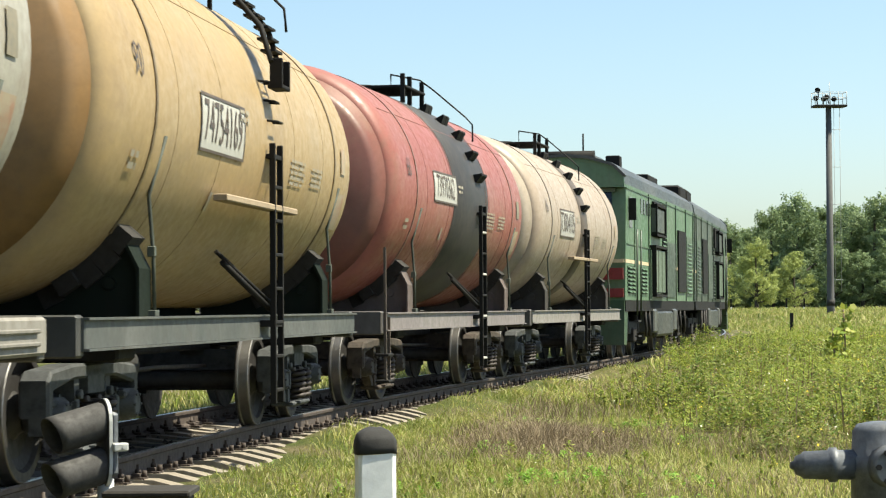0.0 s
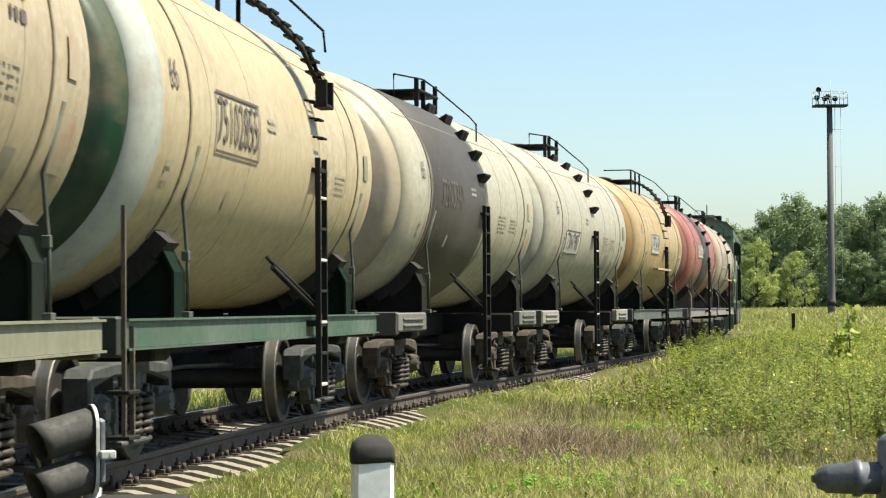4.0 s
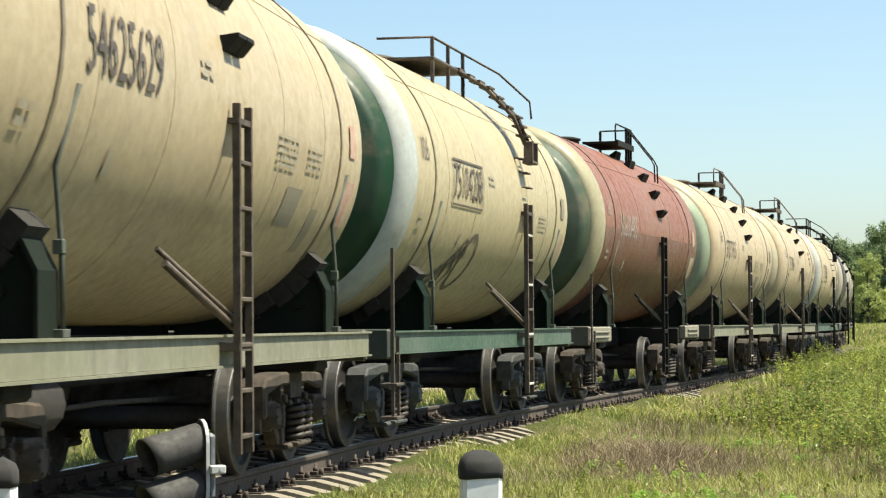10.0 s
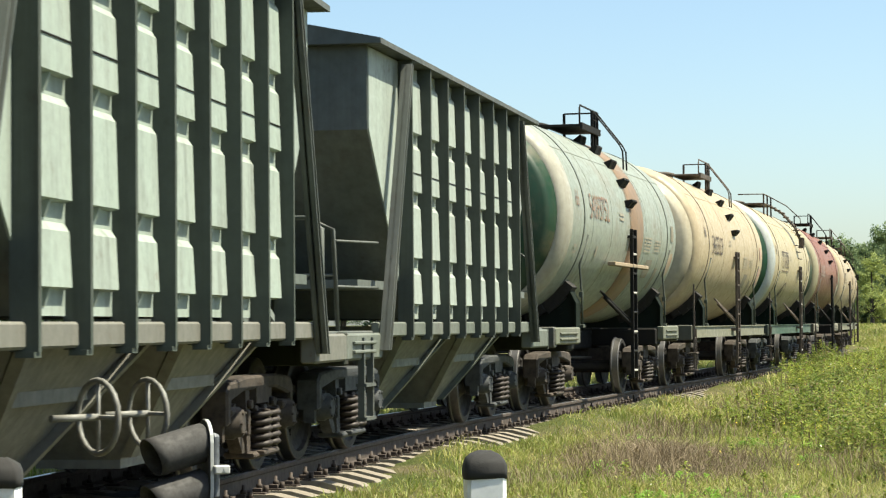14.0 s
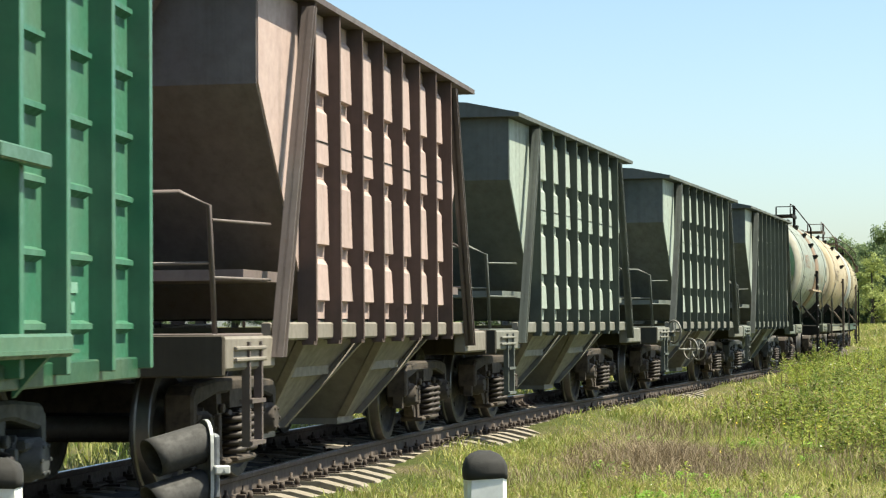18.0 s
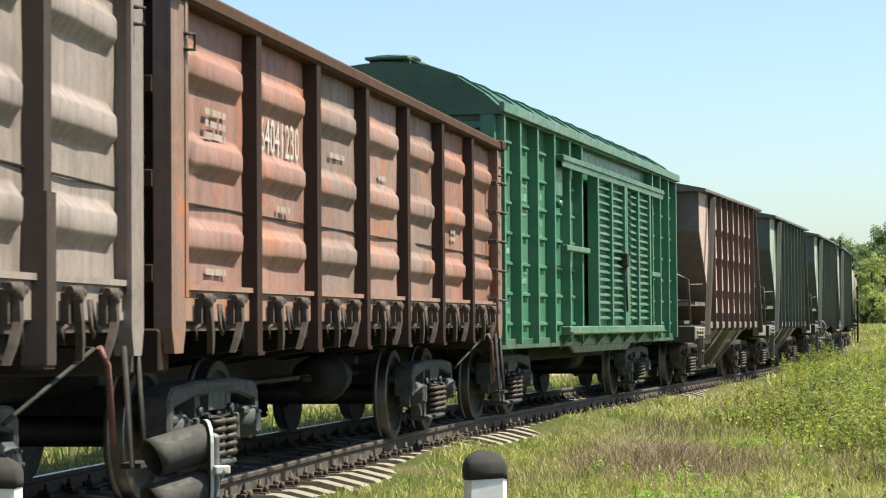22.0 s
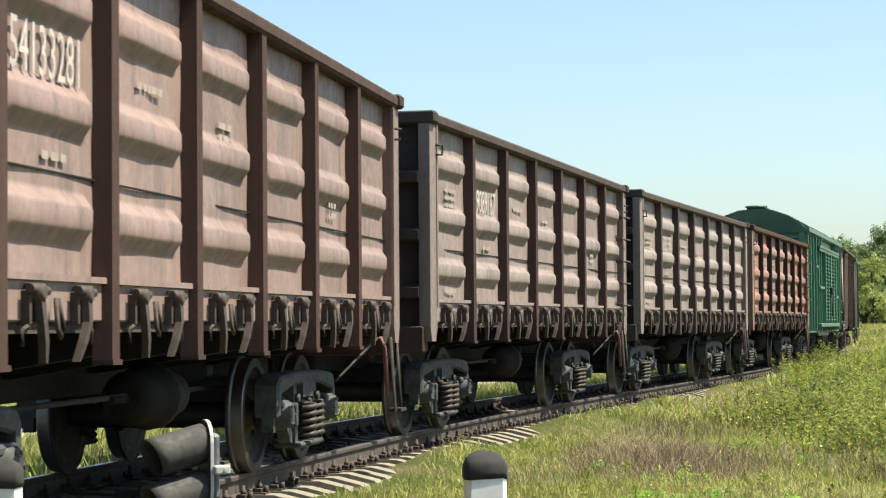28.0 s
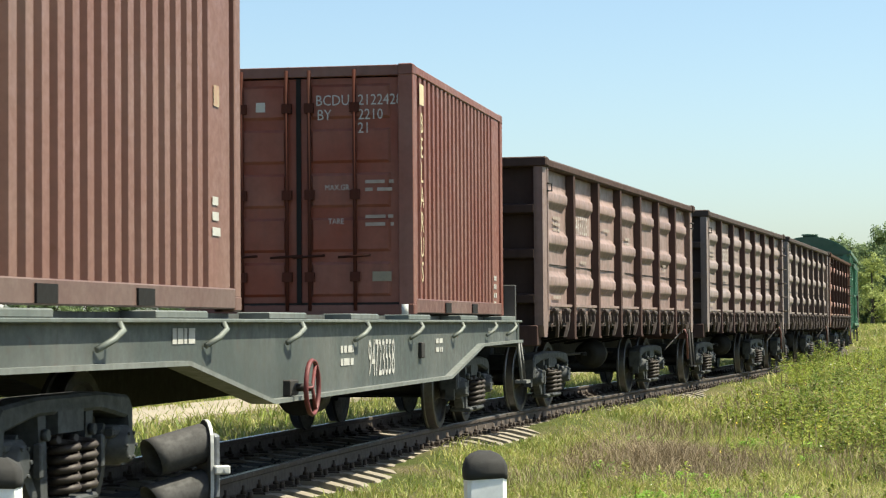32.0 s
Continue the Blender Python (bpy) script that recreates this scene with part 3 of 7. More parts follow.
    if top == "stair":
        for a in (6, 13, 20):
            m = Matrix.Translation((lx, -TR * math.cos(radians(a)), TZ + TR * math.sin(radians(a))))
            part("shell_rung", lambda: Geo().tube([(-0.13, 0.02, 0), (-0.13, -0.09, -0.01), (0.13, -0.09, -0.01), (0.13, 0.02, 0)], 0.012, 6), iron, t, at=m, key=("shell_rung", iron.name))
    if brace:
        part("ladder_brace", lambda: Geo().tube([(-0.85, -1.28, 1.62), (-0.12, -1.56, 1.2)], 0.028, 6).tube([(-0.75, -1.2, 1.72), (-0.12, -1.56, 1.26)], 0.02, 6), iron, t, at=pose(lx, 0, 0), key=("brace", iron.name))
    if plank:
        part("side_board", lambda: Geo().box(-1.75, 1.3, -1.625, -1.50, 2.10, 2.16, 0.01), PLANK, t, key="plank", label="bare wooden board")
    # hatch, platform and handrails on top
    zt = TZ + TR
    part("hatch", lambda: Geo().lathe([(zt - 0.05, 0.28), (zt + 0.06, 0.28), (zt + 0.07, 0.31), (zt + 0.10, 0.31), (zt + 0.13, 0.2), (zt + 0.14, 0.02)], "z", (0, 0, 0), 18).tube([(0.2, 0.2, zt + 0.12), (0.38, 0.2, zt + 0.12)], 0.025, 6), iron, t, at=pose(-0.35, 0, 0), key=("hatch", iron.name))
    part("vent_valve", lambda: Geo().lathe([(zt - 0.05, 0.07), (zt + 0.1, 0.07), (zt + 0.12, 0.11), (zt + 0.2, 0.1)], "z", (0.75, 0.1, 0), 10), iron, t, key=("vent", iron.name))
    if top == "deck":
        part("platform", lambda: Geo().box(-1.0, 0.55, -0.95, -0.35, zt + 0.0, zt + 0.04, 0.01).box(-1.0, 0.55, -0.98, -0.94, zt - 0.04, zt + 0.06), iron, t, at=pose(lx, 0, 0), key=("deck", iron.name))
        for i, (x, y) in enumerate(((0.5, -0.93), (0.05, -0.93), (0.5, -0.38), (0.28, -0.93))):
            part("railing_post", lambda: Geo().box(-0.02, 0.02, -0.02, 0.02, zt - 0.30, zt + 0.34), iron, t, at=pose(x + lx, y, 0), key=("post", iron.name))
        part("hand_rail", lambda: Geo().tube([(-0.97, -0.93, zt + 0.02), (-0.97, -0.93, zt + 0.31), (-0.93, -0.93, zt + 0.34), (0.5, -0.93, zt + 0.34), (0.5, -0.38, zt + 0.34)], 0.015, 6).tube([(0.05, -0.93, zt + 0.2), (0.5, -0.93, zt + 0.2)], 0.012, 6), iron, t, at=pose(lx, 0, 0), key=("rail_deck", iron.name))
        for x in (0.16, 0.46):
            part("hand_rail", lambda: Geo().tube([(0, -0.93, zt + 0.33), (0, -1.36, zt - 0.22), (0, -1.41, zt - 0.32), (0, -1.42, zt - 0.62)], 0.014, 6), iron, t, at=pose(x + lx, 0, 0), key=("rail_curve", iron.name))
    elif top == "stair":
        part("platform", lambda: Geo().box(-0.9, 0.9, -0.9, -0.2, zt + 0.0, zt + 0.04, 0.01), iron, t, key=("deck2", iron.name))
        for x in (-0.87, 0.0, 0.87):
            part("railing_post", lambda: Geo().box(-0.02, 0.02, -0.02, 0.02, zt - 0.28, zt + 0.27), iron, t, at=pose(x, -0.87, 0), key=("post2", iron.name))
        part("hand_rail", lambda: Geo().tube([(-0.87, -0.2, zt + 0.27), (-0.87, -0.87, zt + 0.27), (0.87, -0.87, zt + 0.27)], 0.016, 6), iron, t, key=("rail2", iron.name))
        flight = [(0.75, -0.85, zt + 0.04), (0.75 + 0.35 * (lx - 0.4), -1.16, zt - 0.16), (0.75 + 0.75 * (lx - 0.4), -1.45, zt - 0.50), (lx + 0.1, -1.60, zt - 0.86)]
        for y in (0.0, 0.34):
            part("stair_string", Geo().tube([(x + y - 0.3, *p) for x, *p in flight], 0.028, 6), iron, t)
        for k in range(9):
            a, q = divmod(k / 3, 1)
            p0, p1 = Vector(flight[int(a)]), Vector(flight[min(int(a) + 1, 3)])
            p = p0.lerp(p1, q)
            part("stair_tread", lambda: Geo().box(-0.3, 0.04, -0.07, 0.07, -0.012, 0.012), iron, t, at=Matrix.Translation(p), key=("tread", iron.name))
        part("hand_rail", Geo().tube([(0.87, -0.87, zt + 0.27), (flight[1][0] + 0.2, -1.25, zt + 0.05), (flight[2][0] + 0.16, -1.58, zt - 0.28), (flight[2][0] + 0.16, -1.60, zt - 0.5)], 0.014, 6), iron, t)
        part("stair_end", lambda: Geo().box(-0.19, -0.15, -1.70, -1.58, zt - 1.08, zt - 0.82, 0.008).box(0.15, 0.19, -1.70, -1.58, zt - 1.08, zt - 0.82, 0.008).box(-0.19, 0.19, -1.70, -1.56, zt - 1.10, zt - 1.06, 0.008), iron, t, at=pose(lx, 0, 0), key=("stair_end", iron.name))
    else:
        part("platform", lambda: Geo().box(-0.7, 0.7, -0.75, -0.15, zt + 0.06, zt + 0.10, 0.01), iron, t, key=("deck3", iron.name))
        for x in (-0.68, -0.2, 0.68):
            part("railing_post", lambda: Geo().box(-0.03, 0.03, -0.03, 0.03, zt - 0.16, zt + 0.26), iron, t, at=pose(x, -0.7, 0), key=("post3", iron.name))
        part("hand_rail", lambda: Geo().tube([(-1.3, -0.5, zt - 0.05), (-1.3, -0.5, zt + 0.26), (-0.2, -0.70, zt + 0.28), (0.3, -0.80, zt + 0.18), (0.3, -1.30, zt - 0.25), (0.3, -1.40, zt - 0.36), (0.3, -1.40, zt - 0.62)], 0.013, 6), iron, t, at=pose(lx, 0, 0), key=("rail4", iron.name))
    if pole:
        for x, z1 in ((-5.52, 1.95), (-5.30, 1.1)):
            part("corner_pole", lambda: Geo().box(-0.015, 0.015, -0.015, 0.015, 0.3, 1.0), BROWN_IRON, t, at=Matrix.Translation((x, -1.5, 0.3)) @ Matrix.Diagonal((1, 1, (z1 - 0.3) / 0.7, 1)) @ Matrix.Translation((0, 0, -0.3)), key="pole")
        for z in (0.3, 0.62):
            part("corner_step", lambda: Geo().box(-5.56, -5.26, -1.55, -1.38, 0, 0.03, 0.006), iron, t, at=pose(0, 0, z), key=("cstep", iron.name))
    # writing
    f1, f2 = on_tank(0.006), on_tank(0.012)
    if plate:
        z0, z1 = num_z - num_h * 0.66, num_z + num_h * 0.66
        if plate == "pale":
            part("number_plate", patch(num_x - 0.82, num_x + 0.82, z0, z1, f1), PALE, t, label="pale board with the wagon number")
        for xa, xb, za, zb in ((-0.82, 0.82, z0, z0 + 0.025), (-0.82, 0.82, z1 - 0.025, z1), (-0.82, -0.795, z0, z1), (0.795, 0.82, z0, z1)):
            part("number_frame", patch(num_x + xa, num_x + xb, za, zb, f2), ink, t)
    if number:
        lettering(t, number, num_h, num_x, num_z, ink, f2, "wagon_number")
        if num_under:
            part("mark", patch(num_x - 0.05, num_x + 0.05, num_z - 0.72, num_z - 0.55, f2), GREYINK, t)
    if side_mark:
        lettering(t, {10: "106", 3: "90"}.get(seed, "66"), 0.26, -4.25, 3.0, ink, f2, "end_mark")
        bars(t, -4.2, 2.3, 2, 0.22, 0.05, GREYINK, f2, seed)
    if small:
        bars(t, 1.75, 2.62, 5, 0.7, 0.03, GREYINK, f2, seed + 1)
        bars(t, 2.75, 2.6, 4, 0.55, 0.03, GREYINK, f2, seed + 2)
        bars(t, 0.0 - 0.75, 2.9, 2, 0.35, 0.04, GREYINK, f2, seed + 3)
    if seed in (4, 7, 8, 11, 12):
        part("painted_over_mark", patch(2.0, 2.55, 1.95, 2.28, on_tank(0.005)), OVERPAINT, t, label="dull grey painted-over mark")
        part("painted_over_mark", patch(3.1, 3.35, 1.75, 2.15, on_tank(0.005)), OVERPAINT, t, label="dull grey painted-over mark")
    # hazard diamonds near the front end
    part("hazard_mark", patch(4.1, 4.5, 2.05, 2.45, f2), REDMARK if seed == 11 else ORANGE, t, label="faded orange hazard mark")
    part("hazard_mark", patch(4.15, 4.4, 2.66, 2.94, f2), REDMARK if seed == 11 else ORANGE if seed % 2 else OVERPAINT, t, label="worn hazard mark")
    TRAIN.append((t, c, 7.8))
    return t


OVERPAINT = plain("grey_overpaint", (0.15, 0.135, 0.105), 0.7, 0.0, 0.8, 7.0, (0.26, 0.22, 0.15), 0.0)
REDMARK = plain("worn_red_diamond", (0.36, 0.075, 0.05), 0.6, 0.0, 0.9, 12.0, (0.42, 0.36, 0.27))
TRAIN = []
CREAM = (0.78, 0.62, 0.39)
# dark green end paint, deepened to include the shade on the ends
DKGREEN = (0.014, 0.07, 0.034)
RUSTINK = plain("rust_brown_stencil", (0.17, 0.09, 0.06), 0.6, 0.0, 0.6, 14.0, (0.28, 0.2, 0.14), 0.0)
PITCH = 12.06
SLACK = (-0.2, 0.3, -0.42, -0.28, 0.22, -0.1, 0.38, -0.03, -0.45, -0.82, -0.79, -1.27)      # play in the couplers
TC = [24.8 - PITCH * i + e for i, e in enumerate(SLACK)]
tank_wagon(TC[0], (0.66, 0.52, 0.40), (0.60, 0.50, 0.40), top="low", plank=True, plate="pale", num_x=-2.0, number="73004105", seed=1, gear=GREY_IRON, sill_col=(0.42, 0.38, 0.34), saddle_col=(0.12, 0.11, 0.1), pole=False,
           label="cream and pale grey tank wagon with rust-brown stains", band=(-0.6, 0.5, (0.16, 0.12, 0.09)))
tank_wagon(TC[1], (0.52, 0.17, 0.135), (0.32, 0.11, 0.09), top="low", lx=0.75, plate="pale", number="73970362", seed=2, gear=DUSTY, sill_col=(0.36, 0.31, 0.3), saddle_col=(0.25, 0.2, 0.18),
           label="faded red tank wagon with a black oil-stained middle", num_x=-1.85, num_z=2.85, num_h=0.32, band=(-1.7, 1.9, (0.045, 0.042, 0.042)), strap_col=(0.45, 0.25, 0.2))
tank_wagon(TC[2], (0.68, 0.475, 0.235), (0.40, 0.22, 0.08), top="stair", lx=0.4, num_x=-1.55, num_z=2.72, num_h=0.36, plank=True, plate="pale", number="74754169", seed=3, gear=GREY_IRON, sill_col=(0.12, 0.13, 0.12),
           label="mustard yellow tank wagon with sooty streaks", pole=False)
tank_wagon(TC[3], (0.64, 0.585, 0.475), (0.56, 0.55, 0.47), top="low", num_x=-2.45, num_z=2.42, num_h=0.34, plank=False, plate="pale", number="73047987", seed=4, gear=DUSTY, sill="stub", sill_col=(0.44, 0.40, 0.34), saddle_col=(0.03, 0.028, 0.025), pole=False,
           label="off-white tank wagon with grey dirt streaks", strap_col=(0.45, 0.33, 0.26))
tank_wagon(TC[4], (0.66, 0.60, 0.47), (0.58, 0.50, 0.38), top="low", num_x=-2.3, number="72075340", seed=5, gear=DUSTY, sill="stub", sill_col=(0.22, 0.20, 0.18), saddle_col=(0.03, 0.028, 0.025), pole=False,
           label="cream tank wagon with a broad black oil stain", band=(-4.3, 0.9, (0.075, 0.06, 0.052)), strap_col=(0.34, 0.22, 0.17))
tank_wagon(TC[5], CREAM, DKGREEN, rim=(0.72, 0.74, 0.68), front_cap=CREAM, top="stair", lx=1.35, plate=True, num_x=-2.1, number="75102855", seed=6, gear=GREY_IRON, sill_col=(0.065, 0.14, 0.09), saddle_col=(0.008, 0.024, 0.015), label="cream tank wagon with a dark green end")
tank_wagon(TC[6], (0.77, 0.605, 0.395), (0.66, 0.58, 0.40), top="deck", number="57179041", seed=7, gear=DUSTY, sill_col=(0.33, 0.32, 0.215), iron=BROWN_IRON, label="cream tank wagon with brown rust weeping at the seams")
tank_wagon(TC[7], (0.78, 0.61, 0.395), (0.40, 0.48, 0.34), top="deck", number="57277915", num_x=-2.8, seed=8, gear=DUSTY, sill_col=(0.33, 0.32, 0.215), iron=BROWN_IRON, label="cream tank wagon with a pale green end")
tank_wagon(TC[8], (0.40, 0.15, 0.088), DKGREEN, rim=(0.58, 0.52, 0.33), front_cap=(0.40, 0.15, 0.088), top="deck", lx=0.6, number="50600485", ink=FAINT, small=False, lower_col=(0.25, 0.098, 0.064), seed=9, gear=DUSTY, sill="stub", sill_col=(0.42, 0.38, 0.28),
           label="brick red tank wagon with a dark green end")
tank_wagon(TC[9], (0.76, 0.63, 0.385), DKGREEN, rim=(0.70, 0.74, 0.70), front_cap=CREAM, top="stair", lx=1.35, plate=True, num_x=-2.1, number="75104208", seed=10, gear=GREY_IRON, sill_col=(0.065, 0.145, 0.09), saddle_col=(0.008, 0.024, 0.015), iron=BROWN_IRON, label="cream tank wagon with a dark green end and black graffiti")
tank_wagon(TC[10], (0.78, 0.62, 0.395), (0.62, 0.56, 0.42), top="deck", number="54625629", seed=11, gear=DUSTY, sill_col=(0.33, 0.32, 0.215), iron=BROWN_IRON, label="cream tank wagon with greenish frame")
tank_wagon(TC[11], (0.46, 0.505, 0.42), DKGREEN, rim=(0.66, 0.62, 0.50), front_cap=(0.5, 0.55, 0.46), top="deck", num_x=-2.6, num_z=2.92, band=(-0.15, 1.5, (0.42, 0.27, 0.16)), ink=RUSTINK, plank=True, number="54093752", seed=12, gear=DUSTY, sill="stub", pole=False, sill_col=(0.26, 0.27, 0.19), label="pale grey-green tank wagon with a dark green end and rust streaks")


def sprayed(parent, strokes, r=0.035):
    """Black spray-paint lines on the shell: each a list of (along, up) points."""
    f = on_tank(0.008)
    for pts in strokes:
        g = Geo()
        rings = []
        for i, (x, z) in enumerate(pts):
            a, b = pts[max(i - 1, 0)], pts[min(i + 1, len(pts) - 1)]
            d = Vector((b[0] - a[0], b[1] - a[1])).normalized()
            w = r * (0.6 + 0.5 * math.sin(i * 1.3) ** 2)
            rings += [(x - d.y * w, z + d.x * w), (x + d.y * w, z - d.x * w)]
        n = len(pts)
        g.add([f(*q) for q in rings], [(2 * i, 2 * i + 1, 2 * i + 3, 2 * i + 2) for i in range(n - 1)])
        part("graffiti_stroke", g, INK, parent)


ring = [(-1.25 + 0.33 * math.cos(k * 0.35), 1.86 + 0.36 * math.sin(k * 0.35)) for k in range(19)]
scrawl = [(-2.5 + 0.055 * k, 1.55 + 0.028 * k + 0.16 * math.sin(k * 1.9)) for k in range(20)]
stroke = [(-2.75, 1.62), (-2.3, 1.72), (-1.9, 1.98), (-1.65, 2.15), (-1.5, 2.0)]
drip = [(-2.05 + 0.05 * math.sin(k), 1.75 - 0.06 * k) for k in range(8)]
cream_wagon = [w for w, c, _ in TRAIN if abs(c - TC[9]) < 0.01][0]
sprayed(cream_wagon, [ring, scrawl, stroke, drip, [(-1.9, 2.05), (-1.7, 1.75), (-1.75, 1.45)]])
logo_wagon = [w for w, c, _ in TRAIN if abs(c - TC[6]) < 0.01][0]
part("red_emblem", patch(2.1, 2.62, 2.95, 3.5, on_tank(0.007)), plain("faded_red_emblem", (0.38, 0.17, 0.11), 0.6, 0.0, 1.0, 16.0, (0.44, 0.36, 0.24)), logo_wagon, "faded red square emblem")
bars(logo_wagon, 2.95, 3.15, 3, 0.4, 0.08, INK, on_tank(0.008), 77)


# ---- covered hopper wagons ----
WHEELPAINT = plain("pale_wheel_paint", (0.22, 0.215, 0.19), 0.6, 0.0, 0.5, 14.0, (0.09, 0.075, 0.06))


def hopper_body():
    """Bin with upright upper ends and sloping lower ends."""
    return Geo().prism([(-4.3, 3.80), (-4.3, 3.02), (-2.75, 1.27), (2.75, 1.27), (4.3, 3.02), (4.3, 3.80)], "y", -1.40, 1.40)


def hopper_wagon(c, col, sill_col, gear, label, seed, number=None):
    t = thing("hopper_wagon", label, "hopper wagon", "wagons of the train")
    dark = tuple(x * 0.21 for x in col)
    # the shade on the bin's ends is put into its darker colour
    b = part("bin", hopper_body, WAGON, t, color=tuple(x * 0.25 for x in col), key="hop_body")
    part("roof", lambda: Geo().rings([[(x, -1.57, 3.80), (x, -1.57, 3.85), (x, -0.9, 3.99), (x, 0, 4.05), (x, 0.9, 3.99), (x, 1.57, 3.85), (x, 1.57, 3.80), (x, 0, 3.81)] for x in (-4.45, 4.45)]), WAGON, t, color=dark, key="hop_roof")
    for i in range(4):
        part("roof_hatch", lambda: Geo().lathe([(3.98, 0.32), (4.10, 0.32), (4.14, 0.25), (4.15, 0.02)], "z", (0, 0, 0), 14), WAGON, t, at=pose(-3 + 2 * i, 0.2, 0), color=dark, key="hop_hatch")
    n = 8
    for s in (-1, 1):
        flip = 0 if s < 0 else 180
        part("side_sheet", lambda: Geo().prism([(-4.28, 3.79), (-4.28, 3.03), (-2.74, 1.27), (2.74, 1.27), (4.28, 3.03), (4.28, 3.79)], "y", -1.412, -1.398), WAGON, b, at=pose(0, 0, 0, 0, 0, flip), color=col, key="hop_sheet")
        for i in range(n):
            x = -3.05 + 6.1 * i / (n - 1)
            # post colour is lowered to hold the shade on the post webs
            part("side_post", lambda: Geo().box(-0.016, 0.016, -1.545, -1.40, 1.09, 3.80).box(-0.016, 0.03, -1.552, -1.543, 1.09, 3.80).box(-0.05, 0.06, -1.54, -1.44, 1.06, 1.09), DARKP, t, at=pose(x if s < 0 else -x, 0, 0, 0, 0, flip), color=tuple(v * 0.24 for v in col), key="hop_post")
            if i < n - 1:
                for z0, z1 in ((1.42, 1.77), (1.88, 2.43), (2.54, 3.02), (3.13, 3.68)):
                    part("pressed_panel", lambda: Geo().rings([[(0.035, -1.405, z1), (0.84, -1.405, z1), (0.84, -1.405, z0 - 0.012), (0.035, -1.405, z0 - 0.012)], [(0.06, -1.452, z1 - 0.055), (0.80, -1.452, z1 - 0.055), (0.80, -1.468, z0), (0.06, -1.468, z0)]])
                         .prism([(-1.40, z0 - 0.01), (-1.455, z0 - 0.01), (-1.42, z0 - 0.10), (-1.40, z0 - 0.10)], "x", 0.46, 0.49), WAGON, b, at=pose(0, 0, 0, 0, 0, flip) @ pose(x, 0, 0), color=col, key=("hop_panel", z0))
                part("sheet_seam", lambda: Geo().box(0.06, 0.80, -1.469, -1.45, 2.72, 2.728), BLACK, b, at=pose(0, 0, 0, 0, 0, flip) @ pose(x, 0, 0), key="hop_seam")
        part("bottom_sill", lambda: Geo().box(-4.2, 4.2, -1.485, -1.40, 1.10, 1.24, 0.015), WAGON, t, at=pose(0, 0, 0, 0, 0, flip), color=sill_col, key="hop_sill")
        for q in (-1, 1):
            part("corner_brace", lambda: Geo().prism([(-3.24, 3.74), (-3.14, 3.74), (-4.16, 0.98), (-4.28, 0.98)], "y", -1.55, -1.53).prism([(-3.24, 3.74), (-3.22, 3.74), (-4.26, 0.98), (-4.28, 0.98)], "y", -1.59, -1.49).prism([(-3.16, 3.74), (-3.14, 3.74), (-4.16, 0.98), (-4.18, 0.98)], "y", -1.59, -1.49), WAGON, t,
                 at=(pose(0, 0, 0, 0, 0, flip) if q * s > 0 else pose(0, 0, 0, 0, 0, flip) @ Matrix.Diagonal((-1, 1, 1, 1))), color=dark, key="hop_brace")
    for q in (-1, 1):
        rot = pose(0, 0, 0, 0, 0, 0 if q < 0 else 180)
        # end braces and struts carry the shade of the ends in their colour
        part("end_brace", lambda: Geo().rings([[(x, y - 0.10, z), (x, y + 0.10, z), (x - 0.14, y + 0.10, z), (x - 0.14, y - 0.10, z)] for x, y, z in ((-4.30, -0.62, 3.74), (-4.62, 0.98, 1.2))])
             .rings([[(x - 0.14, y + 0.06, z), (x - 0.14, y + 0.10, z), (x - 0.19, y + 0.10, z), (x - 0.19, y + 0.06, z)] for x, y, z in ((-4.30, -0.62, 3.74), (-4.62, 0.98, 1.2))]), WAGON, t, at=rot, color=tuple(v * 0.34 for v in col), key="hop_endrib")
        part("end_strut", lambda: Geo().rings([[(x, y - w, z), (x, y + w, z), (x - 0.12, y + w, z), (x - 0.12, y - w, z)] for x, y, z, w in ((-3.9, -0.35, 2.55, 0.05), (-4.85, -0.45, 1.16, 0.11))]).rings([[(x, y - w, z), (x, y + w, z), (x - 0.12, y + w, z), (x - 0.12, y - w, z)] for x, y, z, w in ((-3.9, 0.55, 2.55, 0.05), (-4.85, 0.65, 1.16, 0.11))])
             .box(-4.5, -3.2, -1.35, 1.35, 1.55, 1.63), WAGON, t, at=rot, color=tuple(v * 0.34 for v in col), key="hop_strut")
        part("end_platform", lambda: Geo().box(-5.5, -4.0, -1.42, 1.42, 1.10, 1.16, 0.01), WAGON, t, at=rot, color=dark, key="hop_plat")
        sill = part("end_sill", lambda: Geo().box(-5.5, -4.15, -1.50, -1.36, 0.90, 1.14, 0.02), WAGON, t, at=rot, color=sill_col, key="hop_endsill")
        part("end_beam", lambda: Geo().box(-5.56, -5.50, -1.5, 1.5, 0.86, 1.15, 0.015), DARKP, t, at=rot, color=tuple(x * 0.35 for x in sill_col), key="hop_endbeam")
        part("end_sill", lambda: Geo().box(-5.5, -4.15, 1.36, 1.50, 0.90, 1.14, 0.02), WAGON, t, at=rot, color=sill_col, key="hop_endsill_far")
        part("stiffener", lambda: Geo().box(-5.3, -4.5, -1.53, -1.50, 1.04, 1.07, 0.008).box(-5.3, -4.5, -1.53, -1.50, 0.96, 0.99, 0.008), WAGON, sill, color=sill_col, key="hop_stiff")
